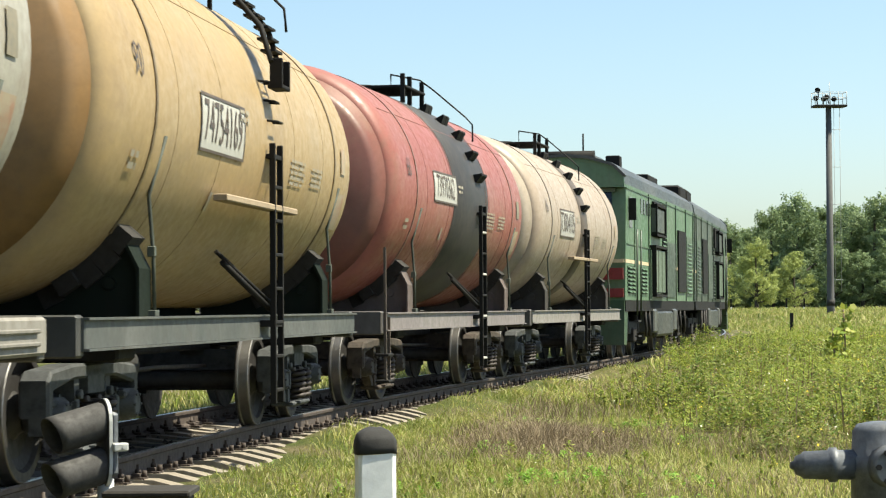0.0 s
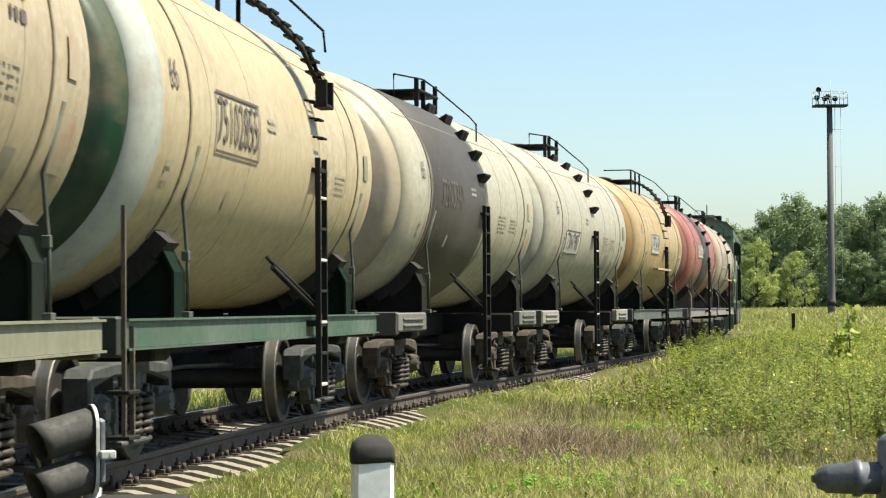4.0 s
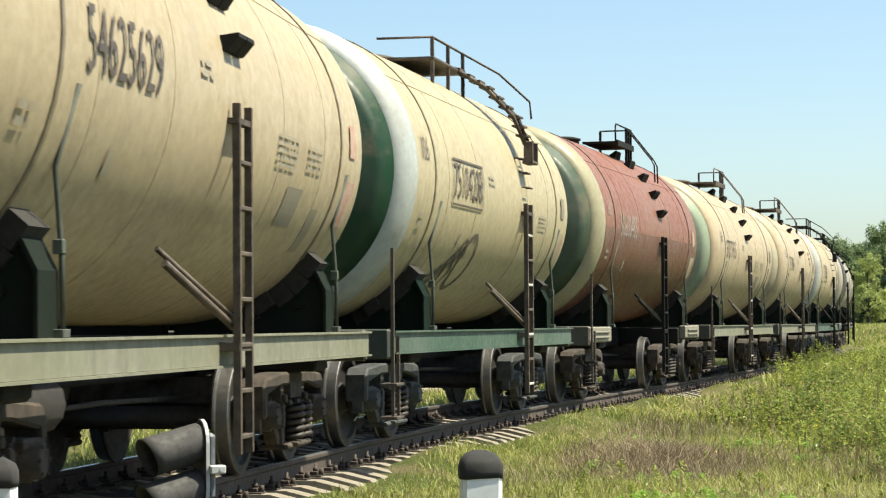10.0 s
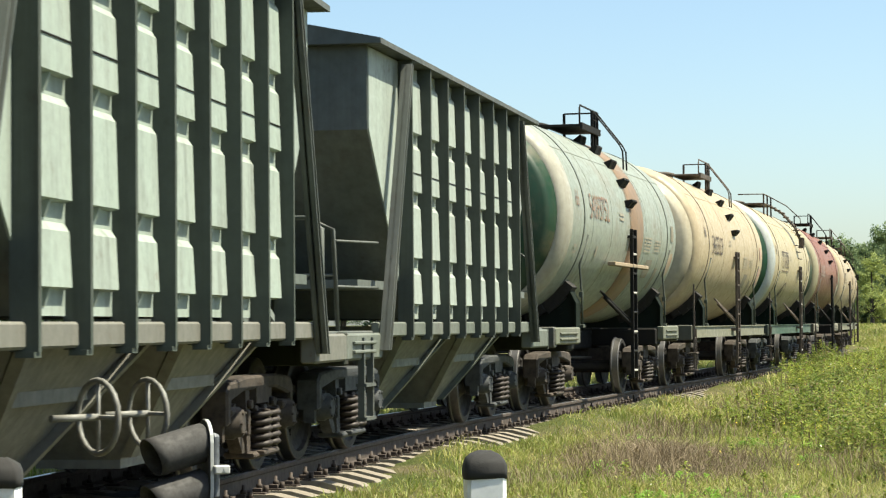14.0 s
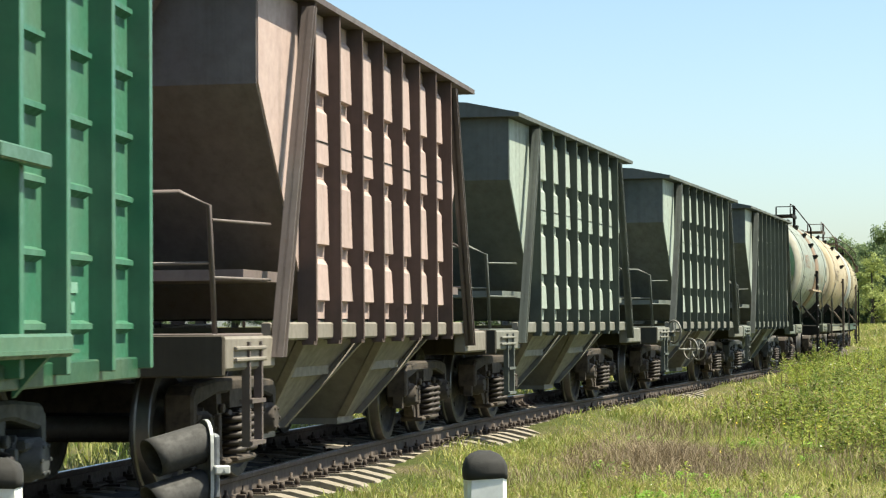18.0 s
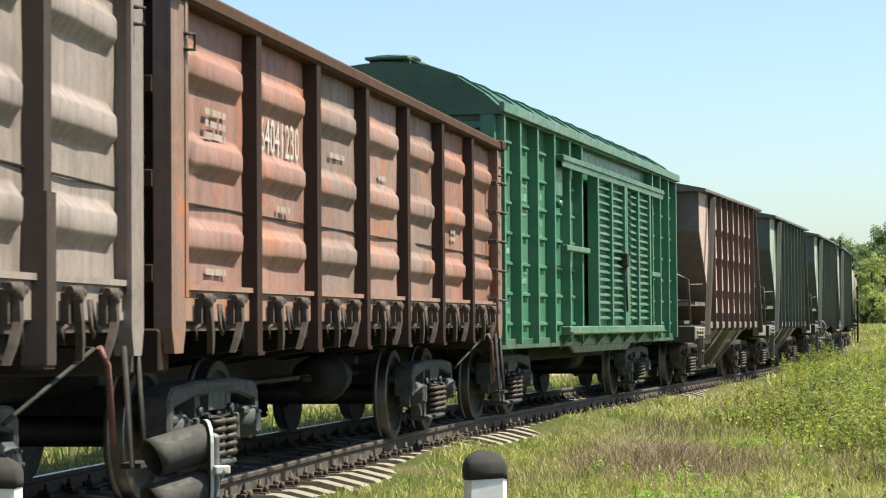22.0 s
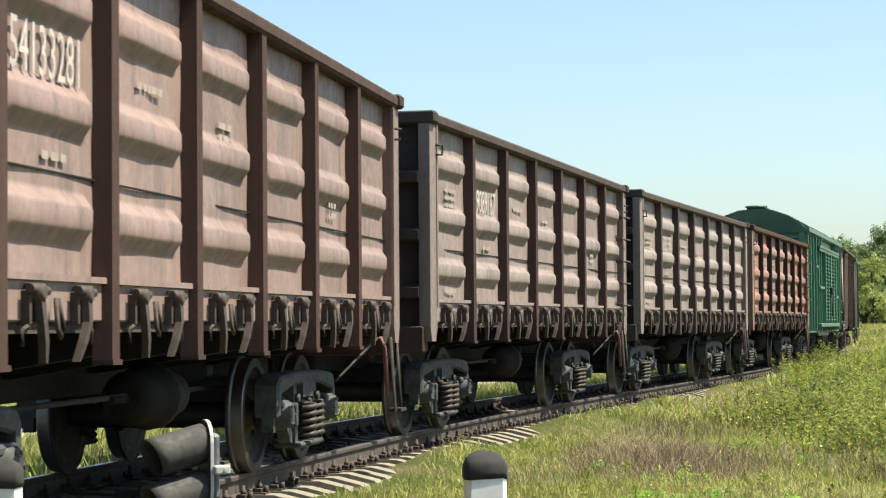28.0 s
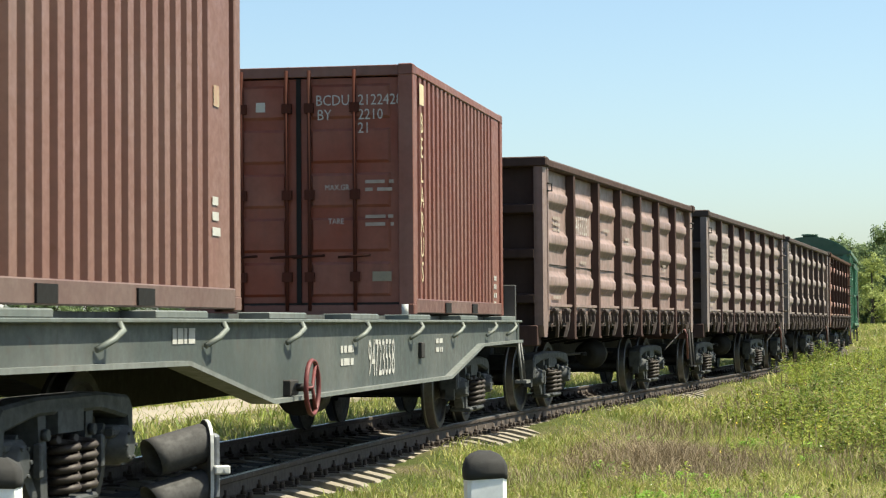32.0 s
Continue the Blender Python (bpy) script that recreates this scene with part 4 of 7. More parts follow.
        part("platform_railing", lambda: Geo().tube([(-5.42, 1.3, 1.16), (-5.42, 1.3, 2.05), (-5.42, 1.15, 2.15), (-5.42, -1.15, 2.15), (-5.42, -1.36, 2.05), (-5.42, -1.4, 1.16)], 0.02, 6).tube([(-5.42, 1.3, 1.65), (-5.42, -1.38, 1.65)], 0.014, 6)
             .tube([(-5.42, -1.38, 1.95), (-4.0, -1.42, 1.98)], 0.013, 6).tube([(-5.42, -1.38, 1.55), (-4.0, -1.42, 1.56)], 0.013, 6), WAGON, t, at=rot, color=tuple(x * 1.2 for x in dark), key="hop_rail")
        part("foot_ladder", lambda: Geo().box(-4.95, -4.91, -1.52, -1.46, 0.35, 1.1).box(-4.62, -4.58, -1.52, -1.46, 0.35, 1.1).box(-4.95, -4.58, -1.54, -1.44, 0.36, 0.39).box(-4.95, -4.58, -1.54, -1.44, 0.66, 0.69), WAGON, t, at=rot, color=dark, key="hop_foot")
        for f in (-1, 1):
            cx = q * 1.55
            part("discharge_chute", lambda: Geo().rings([[(x - w, y0, z), (x + w, y0, z), (x + w, y1, z), (x - w, y1, z)] for x, w, y0, y1, z in ((0, 1.25, -1.36, -0.02, 1.2), (0, 0.35, -0.72, -0.12, 0.30), (0, 0.35, -0.72, -0.12, 0.24))]), WAGON, t,
                 at=pose(cx, 0, 0, 0, 0, 0 if f < 0 else 180), color=tuple(0.6 * x + 0.08 for x in sill_col), key="hop_chute")
            part("chute_rib", lambda: Geo().rings([[(x, y - 0.06, z), (x + 0.09, y - 0.06, z), (x + 0.09, y + 0.02, z), (x, y + 0.02, z)] for x, y, z in ((-1.2, -1.36, 1.15), (-0.4, -0.75, 0.32))]).rings([[(x, y - 0.06, z), (x + 0.09, y - 0.06, z), (x + 0.09, y + 0.02, z), (x, y + 0.02, z)] for x, y, z in ((1.1, -1.36, 1.15), (0.3, -0.75, 0.32))]).box(-0.7, 0.7, -1.12, -1.02, 0.78, 0.86), WAGON, t,
                 at=pose(cx, 0, 0, 0, 0, 0 if f < 0 else 180), color=sill_col, key="hop_chrib")
        coupler(t, 5.55 * q, q)
        bogie(t, 3.85 * q, gear, gear.name)
    part("centre_sill", lambda: Geo().box(-5.4, 5.4, -0.2, 0.2, 0.80, 1.12, 0.02), BLACK, t, key="hop_csill")
    for x, y, z in ((-4.25, -1.57, 1.06), (-1.9, -1.50, 0.72), (-0.9, -1.50, 0.70)) if seed == 2 else ():
        part("hand_wheel", lambda: Geo().rings([[((0.2 + 0.018 * math.cos(b_)) * math.cos(a_), 0.016 * math.sin(b_), (0.2 + 0.018 * math.cos(b_)) * math.sin(a_)) for b_ in np.arange(6) * math.pi / 3] for a_ in np.arange(20) * math.pi / 10], closed=True, smooth=True)
             .tube([(-0.19, 0, 0), (0.19, 0, 0)], 0.014, 5).tube([(0, 0, -0.19), (0, 0, 0.19)], 0.014, 5).tube([(0, 0, 0), (0, 0.3, 0)], 0.022, 6), WHEELPAINT, t, "pale grey brake hand wheel", at=pose(x, y, z, 0, 0, 50), key="hop_wheel")
    f = lambda x, z: Vector((x, -1.412, z))
    if number:
        lettering(t, number, 0.34, 0.1, 3.38, CHALK, f, "wagon_number", 0.6)
    TRAIN.append((t, c, 7.7))
    return t


HGREEN = (0.60, 0.70, 0.60)
hopper_wagon(-120.83, (0.62, 0.70, 0.61), (0.22, 0.25, 0.2), GREY_IRON, "faded grey-green covered hopper wagon with ribbed sides", 1)
hopper_wagon(-131.91, HGREEN, (0.30, 0.29, 0.24), DUSTY, "dark green covered hopper wagon with dusty chutes", 2)
hopper_wagon(-144.49, (0.60, 0.70, 0.60), (0.30, 0.29, 0.24), DUSTY, "dark green covered hopper wagon with a lit ribbed side", 3)
hopper_wagon(-156.21, (0.82, 0.60, 0.54), (0.36, 0.31, 0.25), DUSTY, "faded red-brown covered hopper wagon", 4)


# ---- boxcar ----
def box_wagon(c):
    t = thing("boxcar", "bright green steel boxcar with louvred double doors and an arched roof", "boxcar", "wagons of the train")
    G = (0.075, 0.29, 0.168)
    L = 7.12
    b = part("body", lambda: Geo().box(-L, L, -1.38, 1.38, 0.98, 3.80), GREEN_W, t, color=G)
    arch = [(-1.5, 3.78), (-1.5, 3.86), (-1.3, 4.04), (-0.95, 4.26), (-0.5, 4.42), (0, 4.47), (0.5, 4.42), (0.95, 4.26), (1.3, 4.04), (1.5, 3.86), (1.5, 3.78)]
    part("roof", Geo().prism(arch, "x", -L - 0.12, L + 0.12), GREEN_W, t, color=(0.04, 0.15, 0.07))
    part("roof_edge", Geo().box(-L - 0.14, L + 0.14, -1.56, -1.49, 3.80, 3.93, 0.01), GREEN_W, t, color=(0.12, 0.26, 0.17))
    part("roof_walkway", Geo().box(-L + 0.1, L - 0.1, -0.28, 0.28, 4.52, 4.56, 0.01), GREEN_W, t, color=(0.06, 0.16, 0.09))
    for i in range(13):
        part("walkway_bracket", lambda: Geo().box(-0.03, 0.03, -0.26, 0.26, 4.44, 4.525), GREEN_W, t, at=pose(-L + 0.3 + 1.13 * i, 0, 0), color=(0.05, 0.14, 0.08), key="walk_brk")
        part("roof_rib", lambda: Geo().rings([[(x, y, z - 0.01), (x + 0.05, y, z - 0.01), (x + 0.05, y, z + 0.03), (x, y, z + 0.03)] for y, z in arch[1:-1] for x in (0,)]), GREEN_W, t, at=pose(-L + 0.2 + 1.17 * i, 0, 0), color=G, key="box_roofrib")
    part("roof_vent", Geo().lathe([(4.42, 0.2), (4.53, 0.2), (4.55, 0.34), (4.59, 0.3)], "z", (-L + 0.5, 0, 0), 14), GREEN_W, t, color=(0.05, 0.12, 0.07))
    for q in (-1, 1):
        part("end_post", Geo().box(-0.06, 0.06, -1.42, -1.25, 0.98, 3.8).box(-0.05, 0.05, -0.5, -0.4, 0.98, 4.1).box(-0.05, 0.05, 0.4, 0.5, 0.98, 4.1).box(-0.06, 0.06, 1.25, 1.42, 0.98, 3.8), GREEN_W, t, at=pose(q * (L + 0.05), 0, 0), color=G)
        part("end_gable", Geo().prism(arch[1:-1] + [(1.38, 3.7), (-1.38, 3.7)], "x", -0.03, 0.03), GREEN_W, t, at=pose(q * (L + 0.02), 0, 0), color=(0.03, 0.14, 0.06))
        for z in (1.6, 2.3, 3.0, 3.66):
            part("end_rib", lambda: Geo().box(-0.05, 0.05, -1.3, 1.3, -0.05, 0.05, 0.02), GREEN_W, t, at=pose(q * (L + 0.02), 0, z), color=G, key="box_endrib")
    posts = [-6.15, -5.1, -4.0, -2.95, -2.05, 4.35, 5.2, 6.15]
    edges = [-7.1] + posts[:5] + [-1.3, 3.6] + posts[5:] + [7.1]
    for s in (-1, 1):
        rot = pose(0, 0, 0, 0, 0, 0 if s < 0 else 180)
        for x in [-7.06] + posts + [7.06]:
            part("side_post", lambda: Geo().box(-0.035, 0.035, -1.52, -1.375, 0.96, 3.78, 0.008), GREEN_W, t, at=rot @ pose(x, 0, 0), color=G, key="box_post")
        for a, e in zip(edges, edges[1:]):
            if a == -1.3 or (a, e) in ((-2.05, -1.3), (3.6, 4.35)):
                continue
            for k in range(7):
                z = 1.22 + 0.38 * k
                part("pressed_rib", lambda: Geo().prism([(-1.38, 0.03), (-1.43, 0.01), (-1.43, -0.02), (-1.38, -0.05)], "x", -0.37, 0.37), GREEN_W, b, at=rot @ Matrix.Translation(((a + e) / 2, 0, z)) @ Matrix.Diagonal(((e - a - 0.14) / 0.9, 1, 1, 1)), color=G, key="box_press")
        part("sole_bar", Geo().box(-7.1, 7.1, -1.44, -1.36, 0.90, 1.03, 0.01), GREEN_W, t, at=rot, color=(0.04, 0.15, 0.08))
        # doors with louvres
        for d, (x0, x1) in enumerate(((-1.25, 1.18), (1.22, 3.62))):
            dr = part("sliding_door", Geo().box(x0, x1, -1.50, -1.44, 1.12, 3.45), GREEN_W, t, at=rot, color=G, label="louvred sliding door")
            for k in range(3):
                x = x0 + 0.05 + (x1 - x0 - 0.1) * k / 2
                part("door_post", Geo().box(x - 0.05, x + 0.05, -1.60, -1.49, 1.12, 3.48, 0.01), GREEN_W, dr, color=G)
            for k in range(2):
                xa, xb = x0 + 0.12 + (x1 - x0 - 0.1) * k / 2, x0 - 0.02 + (x1 - x0 - 0.1) * (k + 1) / 2
                if d == 0 and k == 1 or d == 1 and k == 0:
                    if d == 1:
                        part("lock_panel", Geo().box(xa - 0.05, xb - 0.5, -1.545, -1.50, 1.2, 2.3, 0.01), GREEN_W, dr, color=(0.07, 0.25, 0.12))
                        xa += 0.5
                for j in range(19):
                    z = 1.30 + 0.115 * j
                    part("louvre", lambda: Geo().prism([(-1.50, 0.045), (-1.565, 0.0), (-1.565, -0.02), (-1.50, -0.03)], "x", -0.5, 0.5), GREEN_W, dr, at=Matrix.Translation(((xa + xb) / 2, 0, z)) @ Matrix.Diagonal((xb - xa, 1, 1, 1)), color=(0.08, 0.24, 0.155), key="box_louvre")
        part("door_track", Geo().box(-3.9, 5.0, -1.62, -1.50, 3.44, 3.52, 0.01).box(-3.9, 5.0, -1.60, -1.58, 3.36, 3.44), GREEN_W, t, at=rot, color=(0.06, 0.2, 0.11))
        part("door_rail", Geo().box(-3.4, 5.0, -1.60, -1.46, 1.06, 1.18, 0.015).box(-3.4, 5.0, -1.63, -1.60, 1.08, 1.10), GREEN_W, t, at=rot, color=(0.10, 0.26, 0.15))
        for x in (-3.2, -1.8, -0.6, 0.6, 1.8, 3.0, 4.6):
            part("rail_bracket", lambda: Geo().prism([(-1.58, 1.06), (-1.40, 1.06), (-1.40, 0.86)], "x", -0.03, 0.03), GREEN_W, t, at=rot @ pose(x, 0, 0), color=G, key="box_brk")
        part("grab_bar", Geo().box(-3.6, -1.9, -1.60, -1.53, 2.22, 2.30, 0.01), GREEN_W, t, at=rot, color=(0.10, 0.26, 0.16))
        part("grab_bar", Geo().box(3.75, 4.6, -1.60, -1.53, 2.0, 2.08, 0.01), GREEN_W, t, at=rot, color=(0.10, 0.26, 0.16))
        part("hatch", Geo().box(-4.0, -3.3, -1.48, -1.42, 2.95, 3.5, 0.03).tube([(-3.65, -1.5, 2.9), (-3.65, -1.5, 2.8)], 0.05, 6), GREEN_W, t, at=rot, color=(0.06, 0.22, 0.11), label="small closed ventilation hatch")
        part("door_lock", Geo().box(0.92, 1.1, -1.66, -1.56, 2.1, 2.32, 0.02).tube([(1.0, -1.63, 2.1), (0.98, -1.63, 1.75), (1.02, -1.63, 1.4)], 0.018, 6), IRON, t, at=rot)
        part("truss_rod", Geo().prism([(-2.6, 0.92), (2.6, 0.92), (2.2, 0.80), (-2.2, 0.80)], "y", -1.42, -1.38), GREEN_W, t, at=rot, color=(0.03, 0.11, 0.06))
    f = lambda x, z: Vector((x, -1.388, z))
    bars(t, -5.6, 2.98, 3, 0.65, 0.10, DULLCHALK, f, 3)
    bars(t, -4.55, 2.86, 4, 0.45, 0.10, DULLCHALK, f, 4)
    bars(t, -6.6, 2.1, 1, 0.6, 0.07, DULLCHALK, f, 5)
    bars(t, -5.6, 1.86, 2, 0.6, 0.07, DULLCHALK, f, 6)
    bars(t, -6.6, 1.6, 3, 0.6, 0.07, DULLCHALK, f, 7)
    bars(t, 5.6, 1.4, 2, 0.5, 0.06, DULLCHALK, f, 8)
    part("underframe", Geo().box(-7.3, 7.3, -0.22, 0.22, 0.72, 0.98, 0.02).lathe([(-0.5, 0.2), (0.5, 0.2)], "x", (1.2, -0.6, 0.7), 14).lathe([(-0.3, 0.18), (0.4, 0.18)], "x", (-1.6, 0.5, 0.7), 14).box(-3, 3, -0.9, -0.8, 0.7, 0.9), BLACK, t)
    for q in (-1, 1):
        coupler(t, 7.2 * q, q)
        bogie(t, 5.0 * q, GREY_IRON, GREY_IRON.name)
    TRAIN.append((t, c, 10.0))


box_wagon(-170.78)


# ---- open gondola wagons ----
LEVER = plain("faded_pink_lever", (0.22, 0.085, 0.08), 0.7, 0.0, 0.6, 12.0, (0.1, 0.05, 0.045))
RUSTY_IRON = plain("rusty_ironwork", (0.075, 0.05, 0.04), 0.8, 0.0, 0.7, 12.0, (0.02, 0.015, 0.012))
WORN_CHALK = plain("worn_white_stencil", (0.50, 0.47, 0.43), 0.7, 0.0, 0.9, 9.0, (0.30, 0.25, 0.22), 0.0)
LATCH_IRON = plain("worn_brown_hooks", (0.085, 0.058, 0.05), 0.75, 0.0, 0.6, 14.0, (0.025, 0.018, 0.015))
GX = [-6.5, -4.62, -2.77, -0.92, 0.92, 2.77, 4.62, 6.5]


def side_panel(v):
    """Pressed panel 1.85 m wide, bellied between the posts, with three bulges and dents of its own."""
    g = Geo()
    r = random.Random(v)
    dents = [(r.uniform(-0.7, 0.7), r.uniform(0.15, 1.85), r.uniform(-0.03, 0.024), r.uniform(0.008, 0.05)) for _ in range(9)]
    H = 1.96
    brk = [zc + e for zc in (0.33, 0.90, 1.47) for e in (-0.14, -0.05, 0.065, 0.14)]
    zs = sorted({0.0, H, *[round(b + e, 4) for b in brk for e in (-0.009, 0.009)], *[H * k / 24 for k in range(25)]})
    xs = sorted({round(q * w, 4) for q in (-1, 1) for w in (0.0, 0.12, 0.24, 0.36, 0.48, 0.58, 0.64, 0.656, 0.722, 0.738, 0.80, 0.925)})
    nx, nz = len(xs) - 1, len(zs) - 1
    grid = []
    for z in zs:
        for x in xs:
            w = min(1.0, max(0.0, (0.73 - abs(x)) / 0.082))
            d = max(w * 0.066 * max(0.0, min(1.0, (zc + 0.14 - z) / 0.075, (z - zc + 0.14) / 0.09)) for zc in (0.33, 0.90, 1.47))
            d += 0.008 * math.sin(x * 3.0 + z * 4.0 + v) * math.cos(z * 5) + sum(a * math.exp(-((x - u) ** 2 + (z - w_) ** 2 * 1.6) / q) for u, w_, a, q in dents)
            grid.append((x, -1.42 - d, 1.46 + z))
    return g.add(grid, [(j * (nx + 1) + i, j * (nx + 1) + i + 1, (j + 1) * (nx + 1) + i + 1, (j + 1) * (nx + 1) + i) for j in range(nz) for i in range(nx)], True)


def latch(s):
    """Hatch hook under a panel: a hinge boss, its lug and a bent arm that leans towards s."""
    g = Geo().lathe([(-1.575, 0.03), (-1.565, 0.048), (-1.49, 0.052), (-1.46, 0.04)], "y", (0, 0, 1.385), 10)
    g.tube([(-0.12, -1.53, 1.405), (0.12, -1.54, 1.395)], 0.026, 7)
    g.box(-0.075, -0.045, -1.52, -1.44, 1.22, 1.40, 0.008).box(0.045, 0.075, -1.52, -1.44, 1.24, 1.40, 0.008)
    g.rings([[(x - w, -1.56 + e, z), (x + w, -1.56 + e, z), (x + w, -1.52 + e, z), (x - w, -1.52 + e, z)] for x, w, z, e in ((0.0, 0.035, 1.38, 0.0), (s * 0.015, 0.03, 1.24, -0.01), (s * 0.07, 0.028, 1.13, 0.0), (s * 0.12, 0.018, 1.03, 0.02))])
    g.tube([(-s * 0.05, -1.50, 1.22), (-s * 0.16, -1.51, 1.20), (-s * 0.17, -1.51, 1.12)], 0.014, 5)
    return g


def chain_hook():
    return Geo().tube([(-0.1, -1.52, 1.36), (-0.13, -1.54, 1.2), (-0.08, -1.54, 1.16), (-0.03, -1.54, 1.2), (-0.06, -1.52, 1.36)], 0.014, 5)


def gondola_wagon(c, col, mat, label, number="", seed=0, num_panel=2, tint=None, ladder_side=1, post_col=None, cap_foot=False):
    t = thing("gondola_wagon", label, "gondola wagon", "wagons of the train")
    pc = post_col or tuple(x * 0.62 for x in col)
    rnd = random.Random(seed)
    part("floor", Geo().box(-6.5, 6.5, -1.4, 1.4, 1.22, 1.30), mat, t, color=pc, key=None)
    for s in (-1, 1):
        rot = pose(0, 0, 0, 0, 0, 0 if s < 0 else 180)
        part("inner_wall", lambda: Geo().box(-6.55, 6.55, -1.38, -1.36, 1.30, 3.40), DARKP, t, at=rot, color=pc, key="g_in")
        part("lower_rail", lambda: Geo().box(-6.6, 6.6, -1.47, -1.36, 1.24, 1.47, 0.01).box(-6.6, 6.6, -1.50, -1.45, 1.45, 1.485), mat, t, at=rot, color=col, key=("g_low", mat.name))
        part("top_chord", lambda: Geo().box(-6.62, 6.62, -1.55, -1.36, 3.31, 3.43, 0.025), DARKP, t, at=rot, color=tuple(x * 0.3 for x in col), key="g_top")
        for i in range(7):
            x = (GX[i] + GX[i + 1]) / 2
            k_ = rnd.uniform(0.94, 1.06)
            cc = tuple(min(1, v * k_) for v in (tint[i] if tint and s < 0 else col))
            part("side_panel", lambda: side_panel((i * 3 + seed) % 5), mat, t, at=rot @ pose(x if s < 0 else x, 0, 0) @ Matrix.Diagonal(((GX[i + 1] - GX[i]) / 1.85, 1, 1, 1)), color=cc, key=("g_panel", mat.name, (i * 3 + seed) % 5))
            for dx, lean in ((-0.42, 1), (0.36, -1)):
                part("hatch_latch", lambda: latch(lean), LATCH_IRON, t, at=rot @ pose(x + dx, 0, 0), key=("g_latch", lean))
            part("chain_hook", chain_hook, RUSTY_IRON, t, at=rot @ pose(x, 0, 0), key="g_chain")
            part("hatch_ledge", lambda: Geo().box(-0.8, 0.8, -1.44, -1.40, 1.18, 1.22), RUSTY_IRON, t, at=rot @ pose(x, 0, 0), key="g_ledge")
            part("seam", lambda: Geo().box(-0.92, 0.92, -1.436, -1.42, 2.02, 2.03), BLACK, t, at=rot @ pose(x, 0, 0), key="g_seam")
        for i in range(1, 7):
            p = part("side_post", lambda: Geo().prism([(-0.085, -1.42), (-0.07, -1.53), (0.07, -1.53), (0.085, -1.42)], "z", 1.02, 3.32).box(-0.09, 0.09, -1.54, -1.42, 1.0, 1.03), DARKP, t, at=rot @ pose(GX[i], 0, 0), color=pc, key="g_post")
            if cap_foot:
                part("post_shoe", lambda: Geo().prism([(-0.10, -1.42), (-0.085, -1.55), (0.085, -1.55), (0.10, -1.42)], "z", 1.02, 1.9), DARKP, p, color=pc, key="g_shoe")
        for q in (-1, 1):
            part("corner_plate", lambda: Geo().prism([(-6.72, 3.42), (-6.42, 3.42), (-6.42, 1.2), (-6.48, 1.04), (-6.66, 1.04), (-6.72, 1.2)], "y", -1.52, -1.40).prism([(-6.44, 3.35), (-6.38, 3.35), (-6.38, 1.4), (-6.44, 1.4)], "y", -1.53, -1.50), mat, t,
                 at=rot if q < 0 else rot @ Matrix.Diagonal((-1, 1, 1, 1)), color=tuple(x * 0.8 for x in col), key=("g_corner", mat.name))
            part("corner_hook", lambda: Geo().tube([(0, -1.52, 3.1), (0.05, -1.58, 3.1), (0.05, -1.58, 3.0), (0, -1.52, 3.0)], 0.014, 5), IRON, t, at=rot @ pose(6.45 * q, 0, 0), key="g_hook")
    for q in (-1, 1):
        rot = pose(0, 0, 0, 0, 0, 0 if q < 0 else 180)
        # end wall, ribs and chord: shade of the wagon's end put into colour
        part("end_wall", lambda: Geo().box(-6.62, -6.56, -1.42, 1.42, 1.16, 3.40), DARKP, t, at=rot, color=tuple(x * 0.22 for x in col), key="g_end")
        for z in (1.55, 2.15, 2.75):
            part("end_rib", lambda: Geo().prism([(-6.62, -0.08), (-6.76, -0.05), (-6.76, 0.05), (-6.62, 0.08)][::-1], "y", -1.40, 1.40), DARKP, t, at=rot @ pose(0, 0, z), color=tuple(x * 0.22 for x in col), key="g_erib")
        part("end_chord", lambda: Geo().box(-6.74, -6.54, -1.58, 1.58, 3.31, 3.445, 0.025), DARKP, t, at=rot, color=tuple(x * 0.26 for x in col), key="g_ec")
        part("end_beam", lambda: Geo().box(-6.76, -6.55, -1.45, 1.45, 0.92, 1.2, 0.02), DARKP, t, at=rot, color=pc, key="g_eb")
        coupler(t, 6.66 * q, q)
        bogie(t, 4.325 * q, GREY_IRON, GREY_IRON.name)
    if ladder_side:
        for z in (1.5, 1.85, 2.2, 2.55, 2.9):
            part("ladder_rung", lambda: Geo().tube([(6.2, -1.5, 0), (6.2, -1.60, 0), (6.6, -1.60, 0), (6.6, -1.5, 0)], 0.014, 6).box(6.17, 6.23, -1.55, -1.44, -0.03, 0.03, 0.006), LATCH_IRON, t, at=pose(0, 0, z), key="g_rung")
    part("foot_step", lambda: Geo().tube([(6.3, -1.5, 1.1), (6.3, -1.55, 0.4), (6.62, -1.55, 0.4), (6.62, -1.5, 1.1)], 0.018, 6).box(6.3, 6.62, -1.6, -1.48, 0.39, 0.42), IRON, t, key="g_step")
    part("centre_sill", lambda: Geo().box(-6.6, 6.6, -0.24, 0.24, 0.72, 1.22, 0.02), BLACK, t, key="g_uf")
    for x in (-4.3, -2.7, -0.9, 0.9, 2.7, 4.3):
        part("cross_beam", lambda: Geo().prism([(-1.38, 1.22), (1.38, 1.22), (1.38, 1.05), (0.3, 0.88), (-0.3, 0.88), (-1.38, 1.05)], "x", -0.1, 0.1), BLACK, t, at=pose(x, 0, 0), key="g_beam")
    part("release_lever", lambda: Geo().tube([(5.75, -1.5, 1.10), (5.82, -1.53, 1.0), (5.9, -1.54, 0.55)], 0.02, 6), LEVER, t, "faded pink coupling release lever", key="g_lever")
